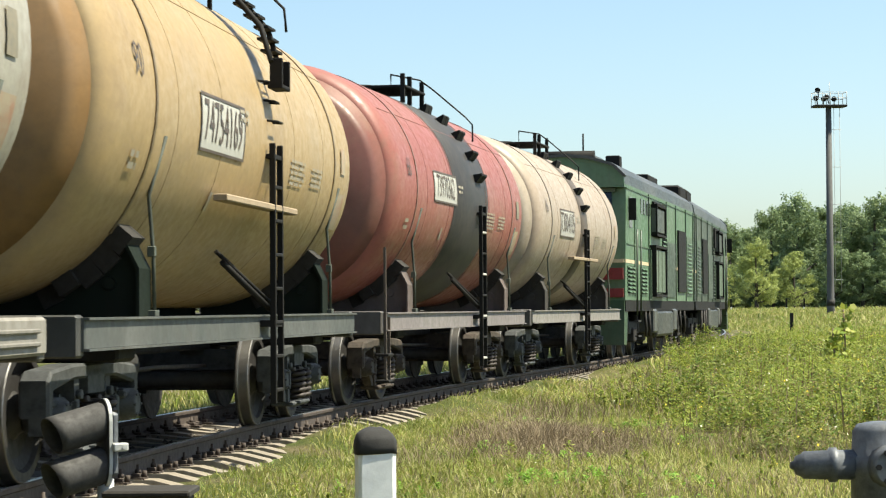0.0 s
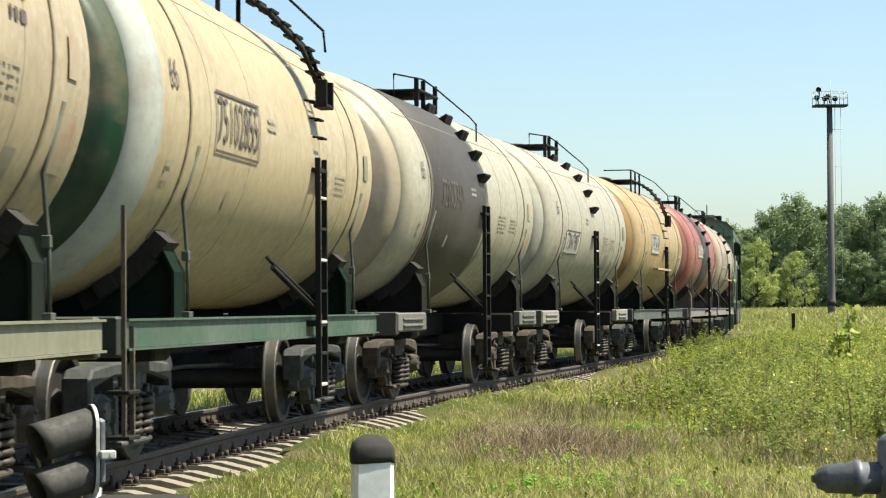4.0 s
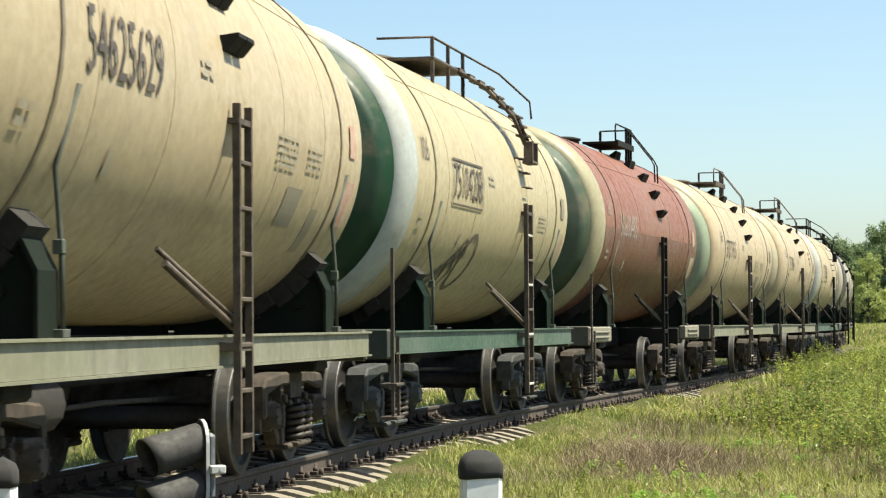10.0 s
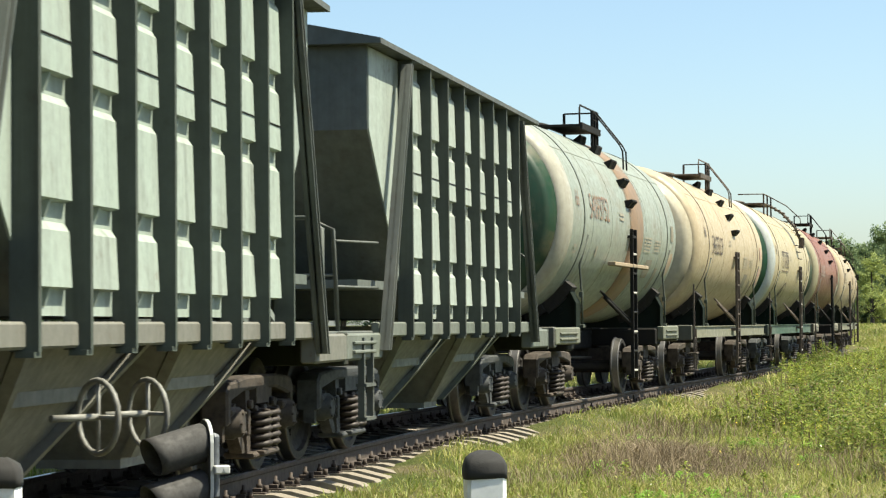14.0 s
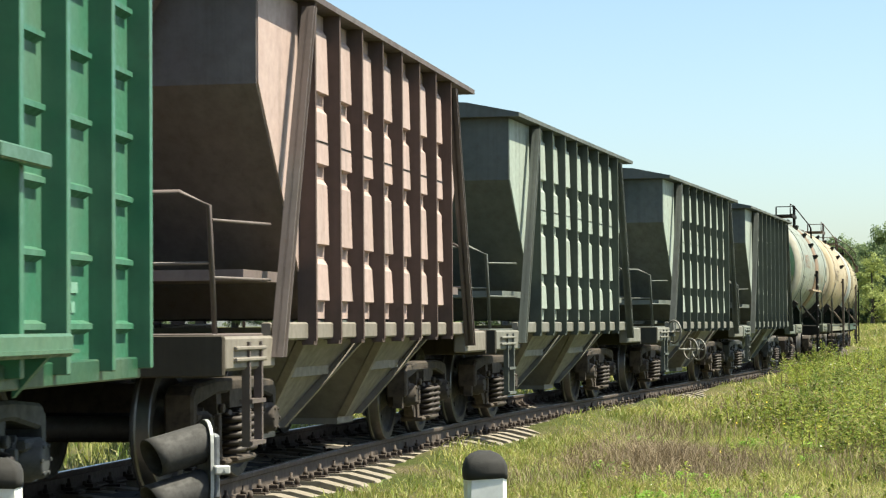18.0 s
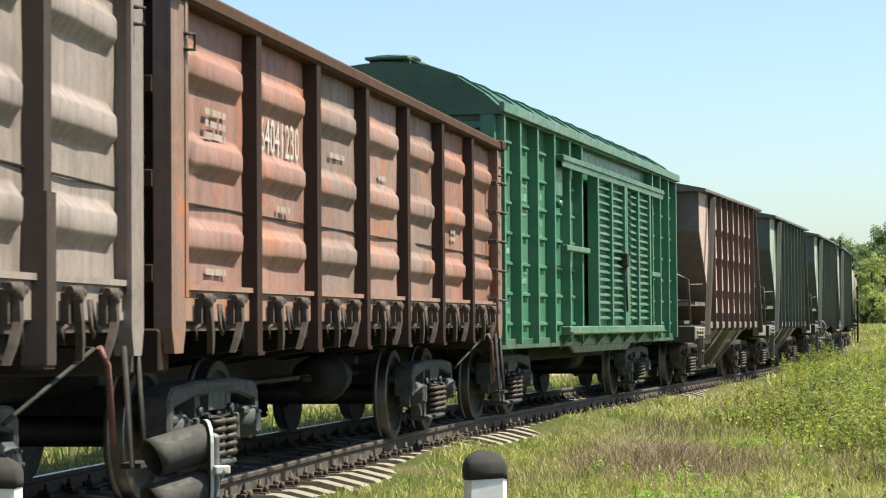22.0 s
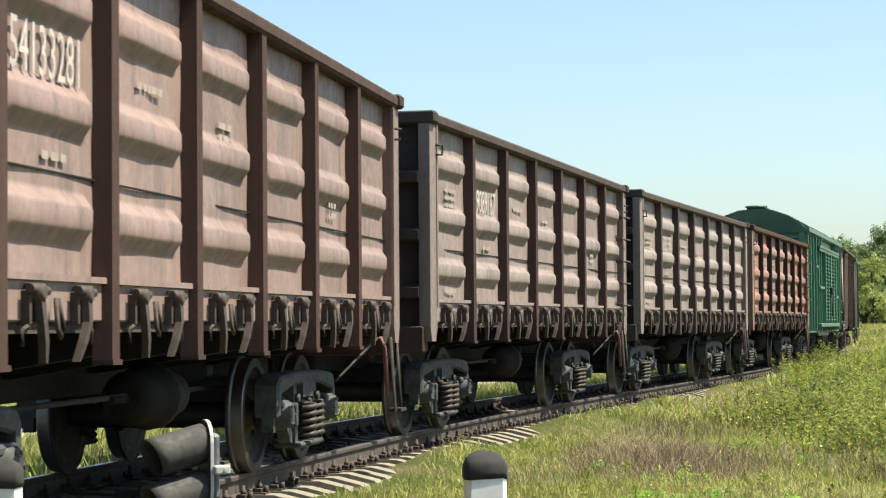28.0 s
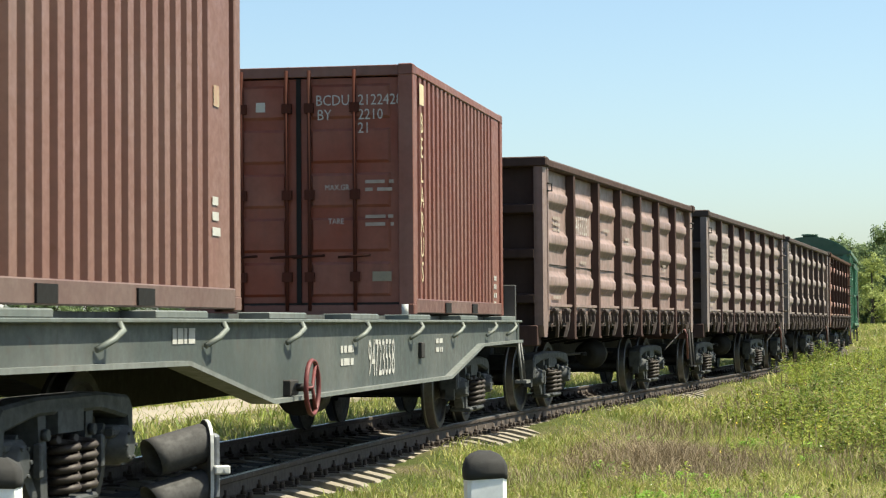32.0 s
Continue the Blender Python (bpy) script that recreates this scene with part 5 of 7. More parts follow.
    part("release_rod", lambda: Geo().tube([(4.6, -1.3, 0.72), (5.7, -1.48, 1.09), (6.66, -0.3, 1.12)], 0.013, 6), IRON, t, key="g_rod")
    part("brake_cylinder", lambda: Geo().lathe([(-0.55, 0.1), (-0.5, 0.19), (-0.1, 0.19), (-0.05, 0.24), (0.05, 0.24), (0.06, 0.17), (0.5, 0.17), (0.52, 0.1)], "x", (0.6, -0.75, 0.72), 16).tube([(-0.3, -0.75, 0.72), (0.2, -0.75, 0.72)], 0.03, 6), BLACK, t, key="g_brk")
    part("air_tank", lambda: Geo().lathe([(-0.55, 0.05), (-0.5, 0.18), (0.5, 0.18), (0.55, 0.05)], "x", (-1.3, 0.7, 0.74), 16).tube([(-4, -0.45, 0.7), (0.1, -0.75, 0.74), (4, -0.45, 0.7)], 0.022, 6), IRON, t, key="g_air")
    f = lambda x, z: Vector((x, -1.446, z))
    if number:
        lettering(t, number, 0.28, (GX[num_panel - 1] + GX[num_panel]) / 2, 2.62, WORN_CHALK, f, "wagon_number", 0.78)
    for i, (k, z, r, w) in enumerate(((0, 2.65, 3, 0.5), (num_panel, 2.62, 1, 0.6), (3, 2.55, 3, 0.4), (num_panel - 1, 2.08, 1, 0.4), (0, 1.56, 1, 0.5), (5, 2.2, 2, 0.3))):
        bars(t, (GX[k] + GX[k + 1]) / 2 + 0.1, z, r, w, 0.045, FAINT, f, seed + i)
    TRAIN.append((t, c, 8.65))
    return t


RUST_T = [(0.46, 0.22, 0.175), (0.50, 0.24, 0.19), (0.36, 0.235, 0.20), (0.48, 0.28, 0.23), (0.36, 0.22, 0.18), (0.46, 0.20, 0.14), (0.42, 0.19, 0.135)]
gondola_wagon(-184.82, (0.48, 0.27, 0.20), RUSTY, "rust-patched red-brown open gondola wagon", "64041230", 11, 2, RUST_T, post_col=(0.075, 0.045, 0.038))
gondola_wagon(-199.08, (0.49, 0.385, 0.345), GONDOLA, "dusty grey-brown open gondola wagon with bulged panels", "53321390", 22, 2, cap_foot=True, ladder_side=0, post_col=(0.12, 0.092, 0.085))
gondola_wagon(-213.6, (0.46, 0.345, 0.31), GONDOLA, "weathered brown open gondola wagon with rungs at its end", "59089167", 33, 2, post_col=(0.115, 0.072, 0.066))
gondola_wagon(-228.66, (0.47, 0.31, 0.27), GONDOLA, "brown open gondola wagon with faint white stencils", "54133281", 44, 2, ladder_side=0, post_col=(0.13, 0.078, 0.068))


# ---- container flat wagon ----
def flat_wagon(c):
    t = thing("flat_wagon", "grey-green container flat wagon with fish-bellied side sills", "flat wagon", "wagons of the train")
    K = (0.09, 0.11, 0.103)
    for s in (-1, 1):
        rot = pose(0, 0, 0, 0, 0, 0 if s < 0 else 180)
        belly = [(-9.9, 1.24), (9.05, 1.24), (9.05, 1.0), (5.9, 0.98), (3.75, 0.66), (-3.75, 0.66), (-5.9, 0.98), (-9.9, 1.0)]
        sl = part("side_sill", Geo().prism(belly, "y", -1.38, -1.34), WAGON, t, at=rot, color=K)
        part("top_flange", Geo().box(-9.9, 9.05, -1.45, -1.2, 1.235, 1.262, 0.006), WAGON, sl, color=(0.17, 0.2, 0.18))
        pts = [(9.05, 1.0), (5.9, 0.98), (3.75, 0.66), (-3.75, 0.66), (-5.9, 0.98), (-9.9, 1.0)]
        g = Geo()
        for (xa, za), (xb, zb) in zip(pts, pts[1:]):
            g.prism([(xa, za - 0.02), (xb, zb - 0.02), (xb, zb + 0.012), (xa, za + 0.012)], "y", -1.46, -1.28)
        part("bottom_flange", g, WAGON, sl, color=(0.26, 0.28, 0.26))
        for x in (-7.4, -5.2, -3.0, -0.6, 1.9, 4.3, 6.6, 8.2):
            part("lashing_hook", lambda: Geo().tube([(-0.16, -1.40, 1.08), (-0.05, -1.47, 1.14), (0.05, -1.49, 1.19), (0.06, -1.46, 1.235)], 0.02, 6), WAGON, t, at=rot @ pose(x, 0, 0), color=(0.30, 0.33, 0.29), key="f_hook")
        part("tag_holder", Geo().box(2.25, 2.42, -1.42, -1.38, 0.88, 1.04, 0.01), IRON, t, at=rot)
        for x in (-8.6, -5.6, -2.8, 0.0, 2.6, 5.6, 8.6):
            part("container_stop", lambda: Geo().box(-0.7, 0.45, -1.36, -1.1, 1.26, 1.315, 0.01), WAGON, t, at=rot @ pose(x, 0, 0), color=(0.19, 0.22, 0.2), key="f_stop")
        part("twist_lock", Geo().tube([(2.25, -1.25, 1.3), (2.25, -1.25, 1.42)], 0.035, 8), GALV, t, at=rot)
    part("deck", Geo().box(-9.9, 9.05, -1.12, 1.12, 1.19, 1.305), WAGON, t, color=(0.10, 0.11, 0.10))
    for x in (-8.0, -6.4, -4.4, -2.2, 0, 2.2, 4.4, 6.4, 8.0):
        part("cross_beam", lambda: Geo().box(-0.06, 0.06, -1.33, 1.33, 0.98, 1.19), BLACK, t, at=pose(x, 0, 0), key="f_beam")
    part("centre_sill", Geo().prism([(-9, 1.19), (9, 1.19), (9, 0.9), (5.8, 0.88), (3.9, 0.6), (-3.9, 0.6), (-5.8, 0.88), (-9, 0.9)], "y", -0.22, 0.22), BLACK, t)
    for q in (-1, 1):
        rot = pose(0, 0, 0) if q > 0 else pose(-0.85, 0, 0, 0, 0, 180)
        part("end_beam", Geo().box(8.98, 9.12, -1.4, 1.4, 0.92, 1.24, 0.02), WAGON, t, at=rot, color=K)
        part("end_board", Geo().box(9.06, 9.12, -1.36, 1.36, 1.24, 1.72, 0.01), WAGON, t, at=rot, color=(0.09, 0.09, 0.085))
        part("corner_step", Geo().tube([(8.7, -1.44, 1.0), (8.74, -1.48, 0.5), (9.0, -1.48, 0.5), (8.9, -1.44, 1.0)], 0.02, 6).box(8.68, 9.05, -1.55, -1.4, 0.46, 0.5), WAGON, t, at=rot, color=(0.3, 0.3, 0.28))
        coupler(t, 9.12 if q > 0 else -9.97, q)
        bogie(t, 7.2 * q, GREY_IRON, GREY_IRON.name)
    w = part("hand_wheel", Geo().rings([[(0.28 * math.cos(2 * math.pi * i / 24) + 0.022 * math.cos(2 * math.pi * j / 6) * math.cos(2 * math.pi * i / 24), 0.022 * math.sin(2 * math.pi * j / 6), 0.28 * math.sin(2 * math.pi * i / 24) + 0.022 * math.cos(2 * math.pi * j / 6) * math.sin(2 * math.pi * i / 24)) for j in range(6)] for i in range(24)], closed=True, smooth=True)
             .tube([(-0.27, 0, 0), (0, 0, 0), (0.13, 0, 0.23)], 0.016, 5).tube([(0, 0, 0), (0.13, 0, -0.23)], 0.016, 5), plain("dull_red_wheel", (0.15, 0.028, 0.028), 0.6, 0.0, 0.5, 16.0), t, "dull red brake hand wheel", at=pose(-3.0, -1.56, 0.74) @ Matrix.Diagonal((0.74, 0.9, 0.74, 1)))
    part("wheel_shaft", Geo().tube([(-3.0, -1.56, 0.74), (-3.0, -1.36, 0.74)], 0.03, 8).box(-3.2, -2.94, -1.44, -1.36, 0.68, 0.8, 0.01), IRON, t)
    f = lambda x, z: Vector((x, -1.386, z))
    lettering(t, "94723558", 0.35, 0.45, 0.90, CHALK, f, "wagon_number", 0.62)
    bars(t, -1.0, 0.98, 2, 0.5, 0.06, CHALK, f, 3)
    bars(t, -5.8, 1.10, 1, 0.5, 0.10, CHALK, f, 4)
    bars(t, 3.4, 1.02, 2, 0.4, 0.05, CHALK, f, 5)
    bars(t, 6.9, 1.12, 1, 0.5, 0.05, CHALK, f, 6)
    part("brake_gear", Geo().lathe([(-0.4, 0.17), (0.4, 0.17)], "x", (-2.6, 0.3, 0.6), 14).tube([(-6, 0.2, 0.7), (6, 0.2, 0.7)], 0.025, 6).lathe([(-0.3, 0.2), (0.3, 0.2)], "x", (1.5, -0.4, 0.55), 14), IRON, t)
    TRAIN.append((t, c, 14.4))
    return t


def freight_container(c, x0, col, label, seed, pale):
    """A 20-foot container, 6.06 x 2.44 x 2.59 m; doors at the rear end, x0 is its rear end on the wagon."""
    t = thing("freight_container", label, "container", "containers on the flat wagon")
    L, W, H, Z = 6.058, 1.219, 2.591, 1.315
    dk = tuple(v * 0.75 for v in col)
    for q in (-1, 1):
        for x in (0.08, L - 0.08):
            part("corner_post", lambda: Geo().box(-0.08, 0.08, -0.08, 0.08, 0.1, H - 0.1, 0.012), CORTEN, t, at=pose(x0 + x, q * (W - 0.08), Z), color=col, key="c_post")
            for z in (0.0, H - 0.118):
                part("corner_casting", lambda: Geo().box(-0.09, 0.09, -0.083, 0.083, 0, 0.118, 0.015), CORTEN, t, at=pose(x0 + x, q * (W - 0.08), Z + z), color=dk, key="c_cast")
        part("top_rail", lambda: Geo().box(0.15, L - 0.15, -0.03, 0.03, H - 0.10, H - 0.01, 0.01), CORTEN, t, at=pose(x0, q * (W - 0.03), Z), color=col, key="c_top")
        part("bottom_rail", lambda: Geo().box(0.15, L - 0.15, -0.03, 0.03, 0.02, 0.17, 0.01), CORTEN, t, at=pose(x0, q * (W - 0.03), Z), color=tuple(0.55 * v + 0.035 for v in col), key="c_bot")
        for x in (1.95, 3.75):
            part("fork_pocket", lambda: Geo().box(-0.17, 0.17, -0.012, 0.012, 0.03, 0.14), BLACK, t, at=pose(x0 + x, q * (W + 0.004), Z), key="c_fork")
        # corrugated side
        pts, x, d = [], 0.16, 0
        while x < L - 0.16:
            flatp = 0.55 if (0.25 < x < 0.4 or 5.1 < x < 5.3) and d == 0 else 0.115
            pts += [(x, d)]
            x += flatp
            pts += [(min(x, L - 0.16), d)]
            x += 0.012
            d = 0.046 if d == 0 else 0
        g = Geo()
        n = len(pts)
        v = [(a, -(W - 0.012 - b), z) for z in (0.16, H - 0.09) for a, b in pts] + [(a, -(W - 0.06), z) for z in (0.16, H - 0.09) for a, b in pts]
        fs = [(i, i + 1, n + i + 1, n + i) for i in range(n - 1)] + [(2 * n + i, 3 * n + i, 3 * n + i + 1, 2 * n + i + 1) for i in range(n - 1)]
        g.add(v, fs)
        m = pose(x0, 0, Z) if q < 0 else pose(x0 + L, 0, Z, 0, 0, 180)
        part("side_wall", g, CORTEN, t, at=m, color=col, key="c_side", label="corrugated side")
    part("roof", lambda: Geo().box(0.02, L - 0.02, -W + 0.02, W - 0.02, H - 0.05, H - 0.02), CORTEN, t, at=pose(x0, 0, Z), color=col, key="c_roof")
    part("floor", lambda: Geo().box(0.05, L - 0.05, -W + 0.05, W - 0.05, 0.08, 0.16), WOOD, t, at=pose(x0, 0, Z), key="c_floor")
    g = Geo()
    v, fs = [], []
    ys = np.linspace(-W + 0.15, W - 0.15, 36)
    v = [(L - 0.03 - 0.04 * (i // 2 % 2), y, z) for z in (0.15, H - 0.1) for i, y in enumerate(ys)]
    part("front_wall", g.add(v, [(i, i + 1, 37 + i, 36 + i) for i in range(35)]), CORTEN, t, at=pose(x0, 0, Z), color=col, key="c_front")
    for nm, za in (("door_header", H - 0.12), ("door_sill", 0.0)):
        part(nm, Geo().box(0, 0.1, -W + 0.15, W - 0.15, za, za + 0.11, 0.01), CORTEN, t, at=pose(x0, 0, Z), color=dk)
    for q in (-1, 1):
        d = part("door_leaf", lambda: Geo().box(0.045, 0.085, 0.02, W - 0.16, 0.13, H - 0.13, 0.01), CORTEN, t, at=pose(x0, 0, Z) if q > 0 else pose(x0, 0, Z) @ Matrix.Diagonal((1, -1, 1, 1)), color=(col[0] * 1.1, col[1] * 0.7, col[2] * 0.42), key="c_door", label="closed ribbed container door")
        for k in range(5):
            part("door_panel", lambda: Geo().rings([[(x, 0.12 + e, 0.03 + e), (x, W - 0.24 - e, 0.03 + e), (x, W - 0.24 - e, 0.40 - e), (x, 0.12 + e, 0.40 - e)] for x, e in ((0.05, 0.0), (0.02, 0.035))]), CORTEN, d, at=pose(0, 0, 0.16 + 0.46 * k), color=(col[0] * 1.05, col[1] * 0.66, col[2] * 0.38), key="c_dpan")
        for y in (0.12, 0.60):
            # rods and handles coloured darker than the doors, as if in shade
            part("lock_rod", lambda: Geo().tube([(-0.0, 0, 0.05), (-0.0, 0, H - 0.05)], 0.02, 6).box(-0.02, 0.05, -0.05, 0.05, 0.35, 0.45).box(-0.02, 0.05, -0.05, 0.05, 1.2, 1.3).box(-0.02, 0.05, -0.05, 0.05, 2.1, 2.2), DARKP, t, at=pose(x0 - 0.0, q * y, Z), color=tuple(v * 0.36 for v in col), key="c_rod")
            part("door_handle", lambda: Geo().tube([(-0.03, 0, 0.62), (-0.04, 0.34, 0.60)], 0.014, 5), DARKP, t, at=pose(x0, q * y - 0.17, Z), color=tuple(v * 0.2 for v in col), key="c_hand")
    part("door_seal", lambda: Geo().box(0.03, 0.06, -0.025, 0.025, 0.13, H - 0.13), BLACK, t, at=pose(x0, 0, Z), key="c_seal")
    # writing on the doors and side
    face = lambda y, z: Vector((x0 + 0.01, -y, Z + z))

    def doors(text, h, y, z):
        cu_fit = lambda a, b: Vector((x0 + 0.008, -a, Z + b))
        return lettering(t, text, h, y, z, CHALK, cu_fit, "door_lettering", 0.85)
    if seed == 1:
        doors("BCDU", 0.115, 0.37, 2.22)
        doors("2122428", 0.115, 0.87, 2.22)
        doors("BY", 0.115, 0.28, 2.07)
        doors("2210", 0.115, 0.77, 2.07)
        doors("21", 0.115, 0.70, 1.93)
        doors("MAX.GR.", 0.06, 0.42, 1.32)
        doors("TARE", 0.06, 0.40, 0.97)
        for i, (y, z) in enumerate(((0.86, 1.36), (0.86, 1.28), (0.86, 1.0), (0.86, 0.92))):
            bars(t, y, z, 1, 0.30, 0.035, FAINT, lambda a, b: Vector((x0 + 0.008, -a, Z + b)), 20 + i)
        part("sticker", patch(-0.45, -0.35, 2.12, 2.22, lambda a, b: Vector((x0 + 0.012, -a, Z + b)), 1, 1), PALE, t)
        part("sticker", patch(-1.0, -0.82, 0.34, 0.58, lambda a, b: Vector((x0 + 0.012, -a, Z + b)), 1, 1), OVERPAINT, t)
        part("data_plate", patch(0.78, 0.98, 0.35, 0.45, lambda a, b: Vector((x0 + 0.012, -a, Z + b)), 1, 1), OVERPAINT, t)
        # upright company word on the flat near panel
        fy = -(W - 0.004)
        for i, ch in enumerate("BELARUS"):
            lettering(t, ch, 0.225, x0 + 0.50, Z + 2.0 - 0.26 * i, pale, lambda a, b: Vector((a, fy, b)), "side_lettering", 0.9)
        part("emblem", patch(x0 + 0.38, x0 + 0.62, Z + 2.2, Z + 2.42, lambda a, b: Vector((a, fy, b)), 1, 1), pale, t)
        bars(t, x0 + 5.42, Z + 0.45, 4, 0.2, 0.06, CHALK, lambda a, b: Vector((a, fy, b)), 31)
    else:
        fy = -(W - 0.004)
        part("sticker", patch(x0 + 5.36, x0 + 5.50, Z + 1.45, Z + 1.60, lambda a, b: Vector((a, fy, b)), 1, 1), ORANGE, t)
        bars(t, x0 + 5.42, Z + 0.75, 3, 0.2, 0.06, CHALK, lambda a, b: Vector((a, fy, b)), 33)
        part("sticker", patch(x0 + 3.62, x0 + 3.68, Z + 2.1, Z + 2.3, lambda a, b: Vector((a, fy, b)), 1, 1), CHALK, t)
    TRAIN.append((t, c, 14.4))
    return t


FLAT_C = -245.42
flat_wagon(FLAT_C)
CREAMY = plain("cream_lettering", (0.62, 0.5, 0.32), 0.7, 0.0, 0.4, 14.0)
freight_container(FLAT_C, 2.9, (0.33, 0.10, 0.066), "red-brown 20-foot container with white door lettering", 1, CREAMY)
freight_container(FLAT_C, -9.85, (0.34, 0.16, 0.12), "faded pinkish brown 20-foot corrugated container", 2, CREAMY)


# ---- diesel locomotive, two sections ----
def locomotive(c, turn, label):
    """One section; its cab at the rear (x = -8.3) when turn is 0."""
    t = thing("diesel_locomotive", label, "locomotive", "locomotive sections")
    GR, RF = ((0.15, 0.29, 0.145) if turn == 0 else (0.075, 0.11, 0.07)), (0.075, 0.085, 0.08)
    rot = pose(0, 0, 0, 0, 0, turn)
    raised = ("roof", "cab_windscreen", "cab_window", "cab_mirror", "port_window", "air_intake", "roof_horn", "exhaust_stack", "roof_fan", "roof_box")
    pt = lambda name, g, mat, col=None, lab="": part(name, g, mat, t, lab, at=rot @ pose(0, 0, 0.42 if name in raised else 0), color=col)
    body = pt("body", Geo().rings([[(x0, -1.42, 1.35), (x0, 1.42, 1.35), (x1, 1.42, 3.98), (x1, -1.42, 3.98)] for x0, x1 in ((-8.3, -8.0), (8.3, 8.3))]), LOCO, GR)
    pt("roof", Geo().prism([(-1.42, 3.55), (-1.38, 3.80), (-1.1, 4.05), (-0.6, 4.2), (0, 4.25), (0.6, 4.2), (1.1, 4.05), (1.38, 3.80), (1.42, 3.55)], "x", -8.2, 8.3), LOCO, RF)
    pt("cab_windscreen", Geo().rings([[(-8.28 + e, -1.15, 2.55), (-8.28 + e, 1.15, 2.55), (-8.09 + e, 1.1, 3.38), (-8.09 + e, -1.1, 3.38)] for e in (0.0, 0.04)]), GLASS)
    for z0, z1 in ((1.82, 2.08), (1.42, 1.62)):
        pt("red_panel", Geo().box(-8.35, -8.27, 0.35, 1.38, z0, z1).box(-8.35, -8.27, -1.38, -0.35, z0, z1), REDP, None, "red-painted end panel")
    pt("end_stripe", Geo().box(-8.33, -8.25, -1.4, 1.4, 2.2, 2.28), CREAMY)
    for s in (-1, 1):
        y0 = s * 1.42
        bx = lambda xa, xb, za, zb, d: Geo().box(xa, xb, min(y0, y0 + s * d), max(y0, y0 + s * d), za, zb)
        pt("cab_window", bx(-7.5, -6.9, 2.6, 3.3, 0.012), GLASS)
        pt("cab_mirror", Geo().box(-7.75, -7.7, y0 + s * 0.02, y0 + s * 0.2, 2.75, 3.25), BLACK)
        pt("cab_door", bx(-6.5, -5.85, 1.45, 3.3, 0.02), LOCO, (0.07, 0.17, 0.07))
        for xa in (-6.55, -5.8):
            pt("door_handrail", Geo().tube([(xa, y0 + s * 0.06, 1.0), (xa, y0 + s * 0.08, 3.0)], 0.02, 6), LOCO, (0.06, 0.10, 0.06))
        for i in range(4):
            pt("port_window", bx(-5.2 + 0.55 * i, -4.9 + 0.55 * i, 3.0, 3.35, 0.015), GLASS)
        pt("side_stripe", bx(-8.2, 8.2, 2.2, 2.28, 0.006), CREAMY)
        for k in range(7):
            pt("louvre", bx(-7.9, -6.7, 1.55 + 0.09 * k, 1.59 + 0.09 * k, 0.025), LOCO, (0.10, 0.22, 0.10))
            pt("louvre", bx(-5.4, -4.2, 1.55 + 0.09 * k, 1.59 + 0.09 * k, 0.025), LOCO, (0.10, 0.22, 0.10))
        pt("air_intake", bx(-2.8, -0.2, 2.75, 3.4, 0.06), BLACK)
        pt("side_door", bx(-3.4, -0.6, 1.4, 2.6, 0.05), LOCO, (0.13, 0.21, 0.12))
        pt("intake_grille", bx(0.6, 2.6, 1.45, 2.9, 0.03), LOCO, (0.06, 0.10, 0.06))
        pt("shutter", bx(3.4, 5.4, 1.6, 3.3, 0.05), BLACK)
        pt("side_door", bx(6.0, 7.6, 1.5, 3.2, 0.02), LOCO, (0.12, 0.2, 0.11))
        for z in (2.62, 3.88):
            pt("side_moulding", bx(-8.0, 8.2, z, z + 0.03, 0.018), LOCO, (0.09, 0.2, 0.09))
        for xa, w, z0, z1, n in ((-7.75, 0.5, 1.55, 2.1, 7), (-7.1, 0.5, 1.55, 2.1, 7), (-5.2, 0.5, 1.55, 2.1, 7), (-4.55, 0.5, 1.55, 2.1, 7), (-0.5, 0.9, 1.5, 3.1, 16), (6.2, 1.2, 1.6, 3.0, 14)):
            pt("louvre_recess", bx(xa, xa + w, z0 - 0.04, z1 + 0.04, 0.012), BLACK)
            for k in range(n):
                z = z0 + (z1 - z0) * k / (n - 1)
                pt("louvre_slat", Geo().prism([(y0, z + 0.03), (y0 + s * 0.05, z - 0.01), (y0 + s * 0.05, z - 0.025), (y0, z - 0.005)], "x", xa + 0.03, xa + w - 0.03), LOCO, GR)
        for xa, xb, za, zb in ((-3.3, -0.75, 1.45, 2.72), (-3.0, -0.9, 2.95, 3.75)):
            pt("cover_frame", Geo().box(xa, xa + 0.06, min(y0, y0 + s * 0.16), max(y0, y0 + s * 0.16), za, zb).box(xb - 0.06, xb, min(y0, y0 + s * 0.16), max(y0, y0 + s * 0.16), za, zb)
               .box(xa, xb, min(y0, y0 + s * 0.16), max(y0, y0 + s * 0.16), za, za + 0.06).box(xa, xb, min(y0, y0 + s * 0.16), max(y0, y0 + s * 0.16), zb - 0.06, zb), BLACK, None, "black framed cover")
            for k in range(3):
                q = xa + (xb - xa) * (k + 0.5) / 3
                pt("cover_panel", Geo().box(q - 0.36, q + 0.36, min(y0, y0 + s * 0.12), max(y0, y0 + s * 0.12), za + 0.1, zb - 0.1, 0.015), LOCO, (0.17, 0.24, 0.15) if za < 2 else (0.09, 0.11, 0.09))
        for x in (-3.6, 0.5, 2.9, 5.7, 7.9):
            pt("side_pillar", bx(x - 0.03, x + 0.03, 1.36, 3.95, 0.03), LOCO, (0.08, 0.13, 0.075))
